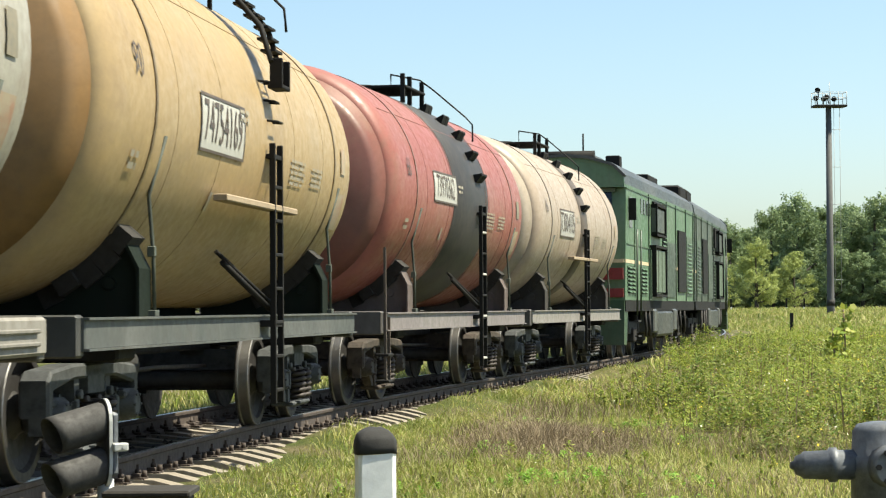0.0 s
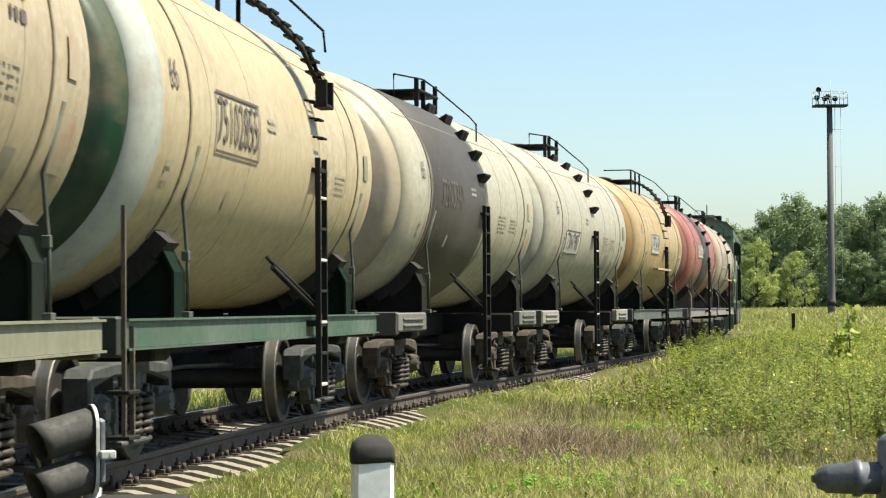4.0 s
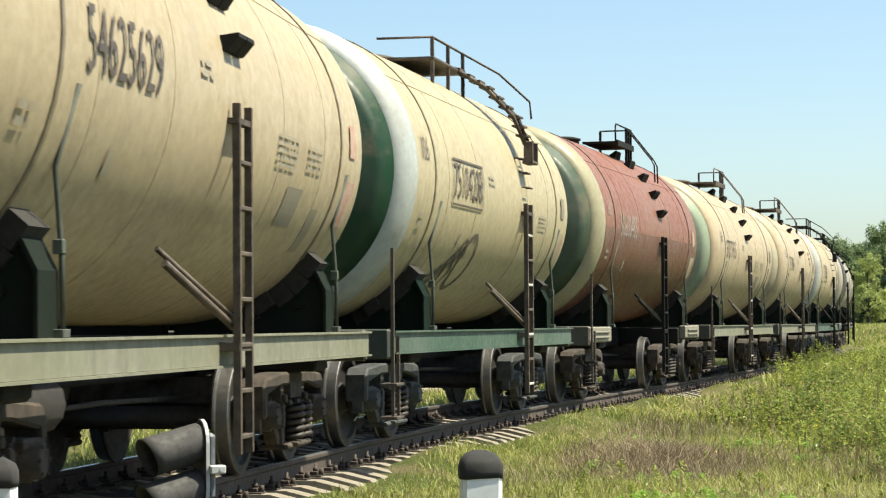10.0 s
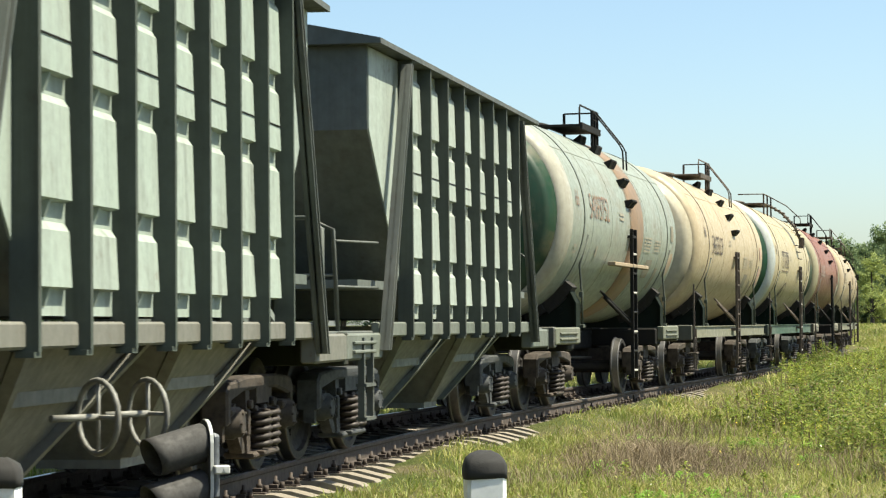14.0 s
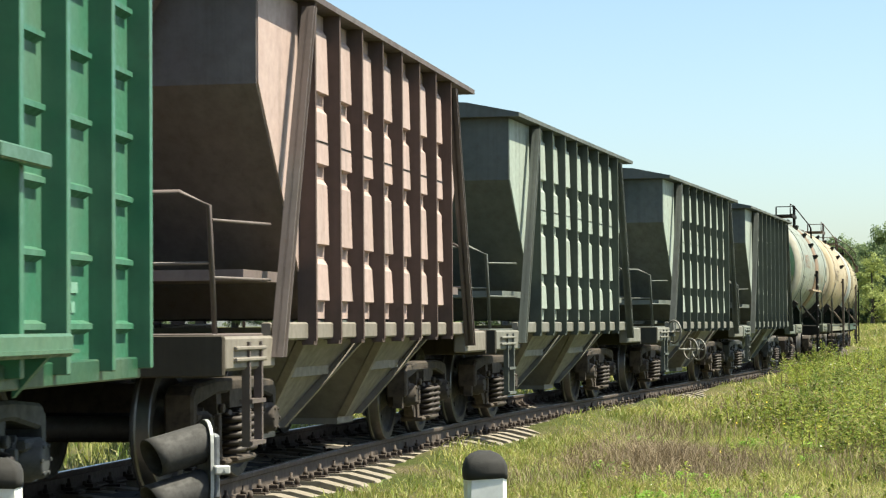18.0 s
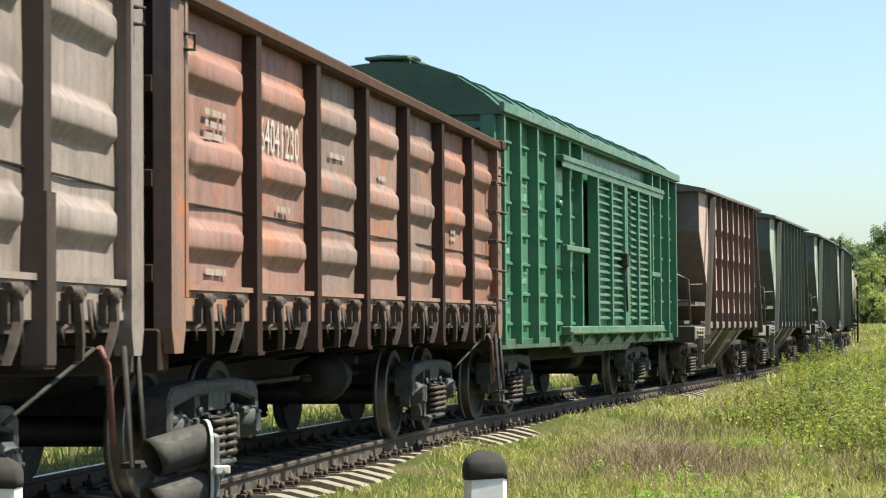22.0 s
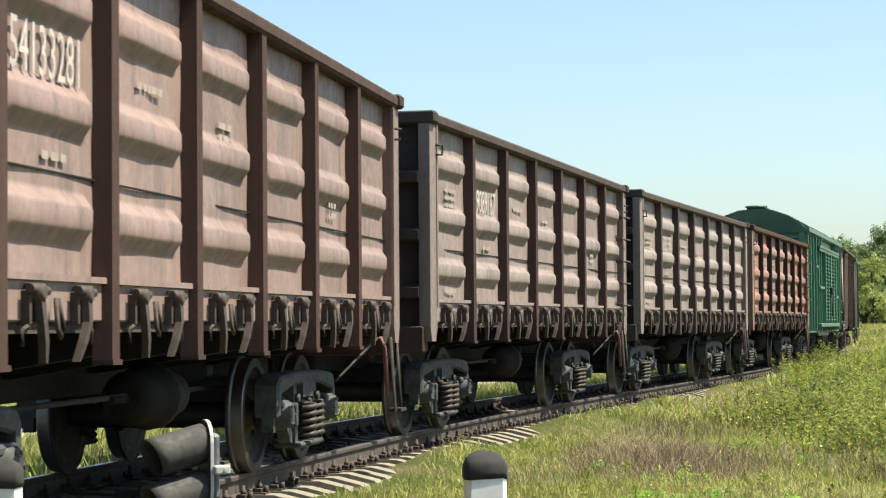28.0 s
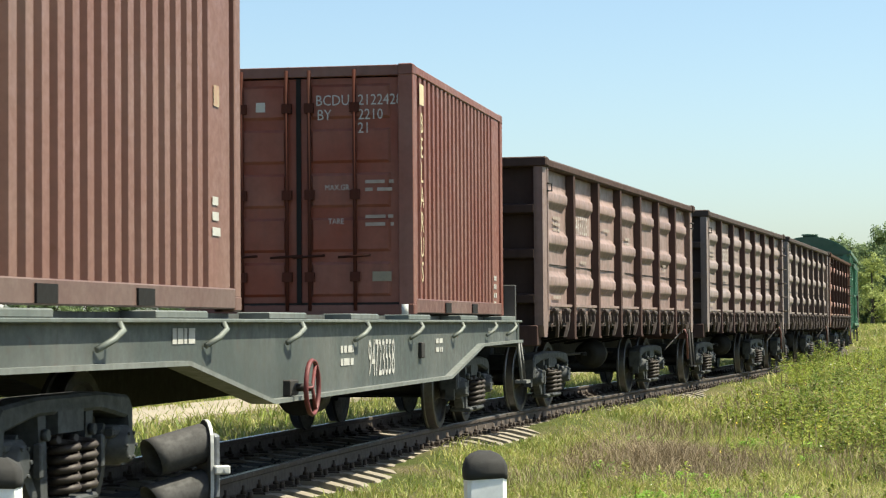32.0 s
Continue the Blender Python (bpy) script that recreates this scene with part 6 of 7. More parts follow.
        for x in (-4.2, -3.4, -2.5, 2.4, 3.3, 4.2, 5.4):
            pt("hanging_pipe", Geo().tube([(x, y0 * 0.98, 1.1), (x + 0.05, y0 * 0.99, 0.7), (x + 0.25, y0 * 0.97, 0.5)], 0.035, 6), IRON)
        for x in (-2.4, 2.4):
            pt("sand_box", Geo().box(x - 0.4, x + 0.4, min(y0 * 0.75, y0 * 1.03), max(y0 * 0.75, y0 * 1.03), 0.55, 1.15, 0.05), LOCO, (0.08, 0.085, 0.08))
        pt("underframe", bx(-8.2, 8.2, 1.1, 1.36, -0.1), BLACK)
        pt("fuel_tank", Geo().box(-1.9, 1.9, min(s * 0.5, s * 1.45), max(s * 0.5, s * 1.45), 0.45, 1.1, 0.06), LOCO, (0.055, 0.06, 0.055))
        pt("cab_step", Geo().box(-6.5, -5.9, min(y0, y0 + s * 0.08), max(y0, y0 + s * 0.08), 0.5, 0.54).box(-6.5, -5.9, min(y0, y0 + s * 0.08), max(y0, y0 + s * 0.08), 0.85, 0.89), IRON)
    pt("cab_front", Geo().prism([(-1.42, 3.90), (-1.40, 4.14), (-1.15, 4.38), (-0.6, 4.55), (0, 4.6), (0.6, 4.55), (1.15, 4.38), (1.40, 4.14), (1.42, 3.90)], "x", -8.26, -8.02), LOCO, GR)
    pt("cab_brow", Geo().prism([(-1.46, 4.16), (-1.2, 4.42), (-0.6, 4.6), (0, 4.66), (0.6, 4.6), (1.2, 4.42), (1.46, 4.16), (1.40, 4.14), (1.15, 4.38), (0.6, 4.55), (0, 4.6), (-0.6, 4.55), (-1.15, 4.38), (-1.40, 4.14)], "x", -8.34, -8.0), LOCO, RF)
    pt("windscreen_frame", Geo().box(-8.30, -8.24, -1.22, 1.22, 2.90, 2.97).box(-8.12, -8.04, -1.18, 1.18, 3.80, 3.88).rings([[(-8.31 + e, -0.04, 2.9), (-8.31 + e, 0.04, 2.9), (-8.12 + e, 0.04, 3.85), (-8.12 + e, -0.04, 3.85)] for e in (0, 0.05)]), LOCO, (0.10, 0.17, 0.09))
    for y in (-0.75, 0.75):
        pt("buffer_lamp", Geo().lathe([(-0.06, 0.1), (0.0, 0.12), (0.1, 0.12)], "x", (-8.36, y, 2.45), 14), PALE)
    pt("gangway_bellows", Geo().box(8.2, 8.45, -1.3, 1.3, 1.2, 4.2, 0.08), BLACK, None, "black folded gangway bellows")
    pt("plough", Geo().prism([(-8.3, 1.35), (-7.6, 1.35), (-7.9, 0.35), (-8.4, 0.35)], "y", -1.4, 1.4), LOCO, (0.05, 0.12, 0.05))
    pt("roof_horn", Geo().tube([(-7.6, -0.4, 4.2), (-7.6, -0.4, 4.75)], 0.02, 6).lathe([(-0.7, 0.14), (0.7, 0.14)], "y", (-7.9, 0, 4.2), 10), BLACK)
    pt("cab_roof_dome", Geo().lathe([(4.1, 0.95), (4.5, 0.9), (4.62, 0.78), (4.70, 0.6), (4.72, 0.02)], "z", (-7.2, 0, 0), 18), LOCO, (0.06, 0.075, 0.065))
    pt("exhaust_stack", Geo().box(-4.9, -4.5, -0.9, -0.55, 4.0, 4.42, 0.03), BLACK)
    for i in range(3):
        pt("roof_fan", Geo().lathe([(4.15, 0.55), (4.32, 0.55), (4.34, 0.4)], "z", (-1.4 + 2.0 * i, 0, 0), 16), BLACK)
    pt("roof_box", Geo().box(2.9, 5.2, -0.7, 0.7, 4.15, 4.42, 0.04).box(6.6, 8.3, -1.2, 1.2, 3.9, 4.3, 0.08), BLACK)
    for q in (-1, 1):
        b = part("bogie", Geo().box(-2.5, 2.5, -0.5, 0.5, 0.62, 0.86, 0.03), BLACK, t, "three-axle diesel bogie", at=pose(4.3 * q, 0, 0))
        for s in (-1, 1):
            part("side_frame", lambda: Geo().box(-2.5, 2.5, -0.07, 0.07, 0.55, 0.85, 0.03).box(-2.1, -1.6, -0.14, 0.1, 0.35, 0.7, 0.04).box(-0.25, 0.25, -0.14, 0.1, 0.35, 0.7, 0.04).box(1.6, 2.1, -0.14, 0.1, 0.35, 0.7, 0.04)
                 .lathe([(0.62, 0.09), (1.0, 0.09)], "z", (-0.95, 0, 0), 10).lathe([(0.62, 0.09), (1.0, 0.09)], "z", (0.95, 0, 0), 10), IRON, b, at=pose(0, 1.03 * s, 0, 0, 0, 0 if s < 0 else 180), key="loco_frame")
        for a in (-1.85, 0, 1.85):
            w = new("wheelset", WHEELSET)
            w.parent = b
            w.matrix_basis = pose(a, 0, 0.475)
            WHEELS.append((w, a))
        coupler(t, 8.35 * q, q)
    TRAIN.append((t, c, 8.6))
    return t


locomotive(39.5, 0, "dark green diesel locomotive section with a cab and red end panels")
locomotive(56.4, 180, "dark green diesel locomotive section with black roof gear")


# ---- ground ----
def track_x(y):
    return np.interp(y, RY, RX)


def lateral(x, y):
    """Distance to the right of the line's middle."""
    return (x - track_x(y)) * np.cos(np.interp(y, RY, RH))


def swell(x, y):
    return 0.035 * np.sin(x * 0.9 + 1.3 * np.sin(y * 0.31)) + 0.03 * np.sin(y * 0.7 + x * 0.37) + 0.015 * np.sin(x * 2.3 - y * 1.9)


def ground_z(x, y):
    far = np.where(y < 60, 0.0, np.where(y < 190, 0.006 * (y - 60), 0.78 + 0.0029 * (np.minimum(y, 420) - 190)))
    lat = np.abs(lateral(x, y))
    near = np.clip((lat - 3.5) / 8.0, 0, 1)
    bed = np.clip((lat - 1.55) / 0.9, 0, 1)
    side = lateral(x, y)
    crumbs = np.clip(0.3 + np.sin(y * 0.83) + 0.7 * np.sin(y * 0.37 + 1.0), 0, 1) * np.clip((y - 17) / 6, 0, 1) * np.clip((side - 0.98) / 0.3, 0, 1) * np.clip((2.6 - side) / 0.8, 0, 1)
    return -0.27 - 0.12 * bed + far * near + swell(x, y) * bed + 0.19 * crumbs


def spread(parts):
    out = []
    for a, b, d in parts:
        out.append(np.arange(a, b, d))
    return np.concatenate(out + [[parts[-1][1]]])


GXS = spread([(-2600, -400, 220), (-400, -60, 34), (-60, -14, 3), (-14, 22, 0.45), (22, 90, 3), (90, 400, 31), (400, 2600, 220)])
GYS = spread([(-400, -40, 36), (-40, 6, 3), (6, 75, 0.45), (75, 220, 3), (220, 440, 10), (440, 3000, 256)])
gx, gy = np.meshgrid(GXS, GYS)
gz = ground_z(gx, gy)
n_x = len(GXS)
ii = np.arange((len(GYS) - 1) * n_x).reshape(-1, n_x)[:, :-1].ravel()
ground_mesh = bpy.data.meshes.new("ground")
ground_mesh.from_pydata(np.stack([gx, gy, gz], -1).reshape(-1, 3).tolist(), [], np.stack([ii, ii + 1, ii + n_x + 1, ii + n_x], -1).tolist())
ground_mesh.polygons.foreach_set("use_smooth", [True] * len(ground_mesh.polygons))


def meadow():
    """Soil, thatch and short turf in patches."""
    m, t, b = material("meadow_soil")
    v = coords(t)
    big, mid, small = noise_tex(t, v, 0.12, 5), noise_tex(t, v, 1.1, 6), noise_tex(t, v, 14.0, 6, 0.75)
    turf = mix(t, ramp(t, small, 0.35, 0.7), (0.045, 0.06, 0.016), (0.09, 0.10, 0.03))
    straw = mix(t, ramp(t, small, 0.35, 0.7), (0.10, 0.078, 0.046), (0.18, 0.145, 0.09))
    c = mix(t, ramp(t, mid, 0.46, 0.62, 0.0, 0.8), turf, straw)
    c = mix(t, ramp(t, big, 0.5, 0.72, 0.0, 0.55), c, (0.14, 0.125, 0.05))
    t.links.new(c, b.inputs["Base Color"])
    b.inputs["Roughness"].default_value = 0.95
    b.inputs["Specular IOR Level"].default_value = 0.1
    bump(t, b, small, 0.8, 0.05)
    return m


MEADOW = meadow()
part("ground", ground_mesh, MEADOW, None)
tagged(bpy.data.objects["ground"], "sunlit rough meadow with soil and short turf", "ground", "", "structure")


# ---- track ----
def strip(s0, s1, step, prof):
    """Draws a cross-section of (off, z) pairs along the line."""
    rings = []
    for s in np.arange(s0, s1 + 0.01, step):
        rings.append([(*line_at(s, o)[:2], z) for o, z in prof])
    return rings


bed = thing("track_bed", "dark oily ballast bed with steel rails and concrete sleepers", "railway track", kind="structure")
gb = Geo()
rings = strip(-40, 170, 0.5, [(-1.9, -0.42), (-1.5, -0.25), (-0.9, -0.225), (0, -0.235), (0.9, -0.25), (1.15, -0.33), (1.42, -0.375), (1.85, -0.45)])
rb = random.Random(4)
rings = [[(x, y, z + rb.uniform(-0.025, 0.02)) for x, y, z in r] for r in rings]
gb.rings(rings, caps=False, smooth=False)
gb.f = [f for i, f in enumerate(gb.f) if i % 8 != 7]
gb.smooth = [False] * len(gb.f)
part("ballast", gb, BALLAST, bed)
RAILP = [(-0.075, -0.18), (0.075, -0.18), (0.075, -0.168), (0.012, -0.15), (0.009, -0.055), (0.034, -0.04), (0.037, -0.012), (0.028, -0.001), (-0.028, -0.001), (-0.037, -0.012), (-0.034, -0.04), (-0.009, -0.055), (-0.012, -0.15), (-0.075, -0.168)]
for o in (-0.797, 0.797):
    rail = part("rail", Geo().rings(strip(-60, 175, 1.0, [(o + a, z) for a, z in RAILP])), RAIL_SIDE, bed, "rusty steel rail")
    part("running_surface", Geo().rings(strip(-60, 175, 1.0, [(o - 0.03, -0.006), (o + 0.03, -0.006), (o + 0.027, 0.0), (o - 0.027, 0.0)])), RAIL_TOP, rail, "polished running surface")


def sleeper():
    r = [(-1.37, 0.15, -0.27), (-1.34, 0.15, -0.245), (-1.08, 0.14, -0.182), (-0.8, 0.135, -0.176), (-0.35, 0.115, -0.225), (0.35, 0.115, -0.225), (0.8, 0.135, -0.176), (1.08, 0.14, -0.182), (1.34, 0.15, -0.245), (1.37, 0.15, -0.27)]
    return Geo().rings([[(-w, y, -0.40), (w, y, -0.40), (w * 0.82, y, z), (-w * 0.82, y, z)] for y, w, z in r])


def fastening():
    """Baseplate with clamp, bolt and nut, beside a rail."""
    g = Geo().box(-0.09, 0.09, -0.10, 0.09, -0.185, -0.165)
    g.box(-0.05, 0.05, -0.06, 0.02, -0.165, -0.13, 0.008)
    g.lathe([(-0.13, 0.026), (-0.10, 0.026), (-0.098, 0.014), (-0.06, 0.014)], "z", (0, -0.03, 0), 6)
    g.lathe([(-0.165, 0.022), (-0.11, 0.022)], "z", (0, -0.085, 0), 6)
    return g


rs = random.Random(9)
for k in range(290):
    s = -11 + 0.55 * k
    x, y, hd = line_at(s)
    m = Matrix.Translation((x, y, rs.uniform(-0.012, 0.006))) @ pose(0, 0, 0, 0, 0, 90 - math.degrees(hd) + rs.uniform(-0.8, 0.8))
    part("sleeper", sleeper, CONCRETE, bed, at=m @ pose(0, 0, 0) , key="sleeper")
    if s < 62:
        for o, f in ((-0.797 - 0.10, 0), (0.797 - 0.10, 180)):
            part("rail_fastening", fastening, RAIL_SIDE, bed, at=m @ pose(0, o, 0, 0, 0, f) if f == 0 else m @ pose(0, o, 0, 0, 0, f), key="fastening")
        if s < 40:
            part("rail_fastening", fastening, RAIL_SIDE, bed, at=m @ pose(0, -0.797 + 0.10, 0, 0, 0, 180), key="fastening")


def scatter_stones(count, s0, s1, o0, o1, seed):
    rnd = np.random.RandomState(seed)
    v, f = [], []
    for i in range(count):
        s, o, r = rnd.uniform(s0, s1), rnd.uniform(o0, o1), rnd.uniform(0.018, 0.042)
        x, y, _ = line_at(s, o)
        z = -0.24 - (max(0, o - 0.9) * 0.25 if o > 0 else max(0, -o - 1.45) * 0.4) + r * 0.2
        n = len(v)
        j = rnd.uniform(0.6, 1.3, (6, 1)) * np.array([(1, 0, 0), (-1, 0, 0), (0, 1, 0), (0, -1, 0), (0, 0, 0.8), (0, 0, -0.8)]) * r + rnd.uniform(-0.3, 0.3, (6, 3)) * r
        v += [(x + a, y + b, z + c) for a, b, c in j]
        f += [(n + a, n + b, n + c) for a, b, c in ((0, 2, 4), (2, 1, 4), (1, 3, 4), (3, 0, 4), (2, 0, 5), (1, 2, 5), (3, 1, 5), (0, 3, 5))]
    return Geo().add(v, f)


part("loose_stones", scatter_stones(5200, -9, 60, -1.75, 1.7, 3), STONE, bed)["kind"] = "stuff"


# ---- grass and weeds ----
def mesh_from(name, v, f):
    me = bpy.data.meshes.new(name)
    nv, nf, k = len(v), len(f), f.shape[1]
    me.vertices.add(nv)
    me.vertices.foreach_set("co", v.astype(np.float32).ravel())
    me.loops.add(nf * k)
    me.loops.foreach_set("vertex_index", f.astype(np.int32).ravel())
    me.polygons.add(nf)
    me.polygons.foreach_set("loop_start", np.arange(0, nf * k, k, dtype=np.int32))
    me.update(calc_edges=True)
    return me


def blades(x, y, z, h, w, lean, rnd):
    """Bent three-point-five blades: two quads' worth in two triangles and a tip."""
    n = len(x)
    a = rnd.uniform(0, 2 * np.pi, n)
    d = rnd.uniform(0, 2 * np.pi, n)
    c, s = np.cos(a) * w / 2, np.sin(a) * w / 2
    lx, ly = np.cos(d) * lean * h, np.sin(d) * lean * h
    p = np.empty((n, 5, 3))
    p[:, 0] = np.stack([x - c, y - s, z], -1)
    p[:, 1] = np.stack([x + c, y + s, z], -1)
    p[:, 2] = np.stack([x + c * 0.8 + lx * 0.3, y + s * 0.8 + ly * 0.3, z + h * 0.55], -1)
    p[:, 3] = np.stack([x - c * 0.8 + lx * 0.3, y - s * 0.8 + ly * 0.3, z + h * 0.55], -1)
    p[:, 4] = np.stack([x + lx, y + ly, z + h * (1 - 0.25 * lean)], -1)
    base = np.arange(n)[:, None, None] * 5
    f = base + np.array([(0, 1, 2), (0, 2, 3), (3, 2, 4)])[None]
    return p.reshape(-1, 3), f.reshape(-1, 3)


def patchy(x, y, k=0.5, ph=0.0):
    return 0.5 + 0.25 * (np.sin(x * 1.7 * k + 2 * np.sin(y * 0.6 * k + ph)) + np.sin(y * 1.1 * k + 1.7 * np.sin(x * 0.9 * k + ph)))


def field(n, y0, y1, left, right, power, rnd):
    """Random points between two edges given as functions of y, denser near by."""
    u = rnd.uniform(0, 1, n)
    y = y0 + (y1 - y0) * u ** power
    a, b = left(y), right(y)
    return a + (b - a) * rnd.uniform(0, 1, n), y


EDGE = lambda off: (lambda y: track_x(y) + off)
REACH = lambda y: 0.265 * y + 0.4
GRASS = leafy("meadow_grass", [(0.16, 0.225, 0.04), (0.28, 0.335, 0.06), (0.39, 0.365, 0.105), (0.46, 0.39, 0.17), (0.33, 0.36, 0.08), (0.56, 0.46, 0.25)])
DRY = leafy("dry_stalks", [(0.27, 0.205, 0.125), (0.17, 0.125, 0.085), (0.38, 0.31, 0.20)], 0.8, 0.2)
WEED = leafy("weed_leaves", [(0.14, 0.205, 0.03), (0.24, 0.31, 0.048), (0.35, 0.385, 0.07), (0.42, 0.38, 0.105)])
BLOOM = plain("yellow_blossom", (0.72, 0.52, 0.03), 0.7, 0.0, 0.2, 6.0)
PALEBLOOM = plain("pale_blossom", (0.66, 0.64, 0.52), 0.7, 0.0, 0.2, 6.0)
rg = np.random.RandomState(21)


def keep(mask, *arrays):
    return [a[mask] for a in arrays]


vs, fs, off = [], [], 0
for n, y0, y1, lo, hi, pw, hmin, hmax, wd in ((190000, 11.5, 36, EDGE(1.5), REACH, 1.15, 0.04, 0.17, 0.010), (120000, 34, 100, EDGE(1.7), REACH, 1.3, 0.08, 0.26, 0.026), (60000, 15, 90, lambda y: track_x(y) - 13, EDGE(-1.75), 1.2, 0.1, 0.4, 0.02),
                                               (50000, 95, 330, lambda y: track_x(y) + 2.5, lambda y: 0.27 * y + 2, 1.3, 0.2, 0.55, 0.08), (30000, 12, 62, EDGE(1.42), EDGE(2.3), 1.1, 0.03, 0.13, 0.012)):
    x, y = field(n, y0, y1, lo, hi, pw, rg)
    dens = patchy(x, y, 1.0) * 0.6 + patchy(x, y, 3.1, 1.0) * 0.4
    worn = np.clip((np.abs(lateral(x, y)) - 1.3) / 1.3, 0.16, 1)
    ok = rg.uniform(0, 1, n) < np.clip(0.35 + dens, 0, 1) * worn
    x, y, dens = keep(ok, x, y, dens)
    h = (hmin + (hmax - hmin) * rg.uniform(0, 1, len(x)) ** 1.6) * (0.6 + 0.7 * dens)
    v, f = blades(x, y, ground_z(x, y) - 0.02, h, wd * rg.uniform(0.6, 1.4, len(x)), rg.uniform(0.25, 1.1, len(x)), rg)
    vs.append(v)
    fs.append(f + off)
    off += len(v)
part("grass", mesh_from("grass", np.concatenate(vs), np.concatenate(fs)), GRASS, None)
tagged(bpy.data.objects["grass"], "sunlit yellow-green meadow grass beside the track", "grass", "", "stuff")

# dry stalks
x, y = field(46000, 13, 85, EDGE(2.4), REACH, 1.25, rg)
p = patchy(x, y, 0.8, 2.0)
x, y, p = keep(rg.uniform(0, 1, len(x)) < np.clip((p - 0.42) * 3, 0.06, 1), x, y, p)
v, f = blades(x, y, ground_z(x, y) - 0.02, rg.uniform(0.1, 0.42, len(x)) * np.clip(y / 28, 0.7, 1.2), 0.006 * np.clip(y / 20, 1, 4), rg.uniform(0.3, 1.2, len(x)), rg)
r_, a_ = rg.uniform(0, 1, 5200) ** 0.7, rg.uniform(0, 2 * np.pi, 5200)
bx, by = 2.45 + 1.15 * r_ * np.cos(a_), 25.4 + 3.2 * r_ * np.sin(a_)
v2, f2_ = blades(bx, by, ground_z(bx, by) - 0.02, rg.uniform(0.12, 0.46, 5200) * (1.15 - 0.6 * r_), 0.008, rg.uniform(0.3, 1.4, 5200), rg)
v, f = np.concatenate([v, v2]), np.concatenate([f, f2_ + len(v)])
part("dry_stalks", mesh_from("dry_stalks", v, f), DRY, None)
tagged(bpy.data.objects["dry_stalks"], "dry brown stalks among the meadow grass", "dry grass", "", "stuff")


def plants(px, py, h, leaves, size, spread_, rnd):
    """Leafy weeds: rhombic leaves along upright stems."""
    n = len(px)
    k = leaves
    t = rnd.uniform(0.12, 1, (n, k))
    ang = rnd.uniform(0, 2 * np.pi, (n, k))
    r = spread_ * (1.15 - t) * rnd.uniform(0.2, 1, (n, k)) * h[:, None]
    cx, cy = px[:, None] + np.cos(ang) * r, py[:, None] + np.sin(ang) * r
    cz = ground_z(px, py)[:, None] + t * h[:, None]
    L = size[:, None] * rnd.uniform(0.6, 1.4, (n, k))
    d = np.stack([np.cos(ang), np.sin(ang), rnd.uniform(-0.5, 0.9, (n, k))], -1)
    d /= np.linalg.norm(d, axis=-1, keepdims=True)
    side = np.stack([-np.sin(ang), np.cos(ang), rnd.uniform(-0.4, 0.4, (n, k))], -1)
    c = np.stack([cx, cy, cz], -1)
    L = L[..., None]
    q = np.stack([c - d * L * 0.5, c + side * L * 0.22, c + d * L * 0.5, c - side * L * 0.22], 2).reshape(-1, 3)
    f = (np.arange(n * k)[:, None] * 4 + np.array([0, 1, 2, 3])[None])
    return q, f


def weed_area(x, y):
    """Where tall weeds stand: to the right, from 20 m on."""
    a = x / y
    return np.clip((a - 0.138 + 0.03 * np.clip((y - 26) / 24, 0, 1) - 0.022 * np.sin(y * 0.31) - 0.012 * np.sin(y * 0.83)) / 0.06, 0, 1) * np.clip((y - 21) / 9, 0.05, 1)


x, y = field(10500, 17, 85, EDGE(2.3), REACH, 1.15, rg)
x, y = keep(rg.uniform(0, 1, len(x)) < np.maximum(weed_area(x, y), 0.09 * (patchy(x, y, 1.4) > 0.6)) * (0.2 + 0.8 * patchy(x, y, 0.9, 0.5)), x, y)
h = rg.uniform(0.14, 0.74, len(x)) * (0.4 + 0.6 * weed_area(x, y)) * (0.35 + 1.1 * patchy(x, y, 0.75, 1.0))
q, f = plants(x, y, h, 92, 0.027 + 0.0006 * y, 0.5, rg)
part("weeds", mesh_from("weeds", q, f), WEED, None)
tagged(bpy.data.objects["weeds"], "tall leafy green weeds in the meadow", "weeds", "", "stuff")
vst, fst = blades(x, y, ground_z(x, y) - 0.02, h * 1.05, 0.012 + 0.0003 * y, 0.1 + 0 * x, rg)
part("weed_stems", mesh_from("weed_stems", vst, fst), DRY, None)
tagged(bpy.data.objects["weed_stems"], "thin brownish stems of the weeds", "weeds", "", "stuff")


cx_, cy_ = field(105, 23, 75, lambda y: 0.15 * y, REACH, 1.1, rg)
cx_, cy_ = keep(rg.uniform(0, 1, len(cx_)) < 0.15 + 0.85 * weed_area(cx_, cy_), cx_, cy_)
n_ = len(cx_)
tall = np.repeat(rg.uniform(0.4, 0.88, n_), 22)
x = np.repeat(cx_, 22) + rg.normal(0, 0.26, n_ * 22)
y = np.repeat(cy_, 22) + rg.normal(0, 0.34, n_ * 22)
q, f = plants(x, y, tall * rg.uniform(0.55, 1.05, len(x)), 70, 0.034 + 0.0007 * y, 0.34, rg)
part("bushy_weeds", mesh_from("bushy_weeds", q, f), leafy("bushy_leaves", [(0.08, 0.135, 0.024), (0.16, 0.235, 0.038), (0.25, 0.31, 0.056), (0.33, 0.335, 0.085), (0.27, 0.20, 0.10), (0.13, 0.20, 0.034)]), None)
tagged(bpy.data.objects["bushy_weeds"], "bushy yellow-green weed clumps standing above the meadow", "weeds", "", "stuff")

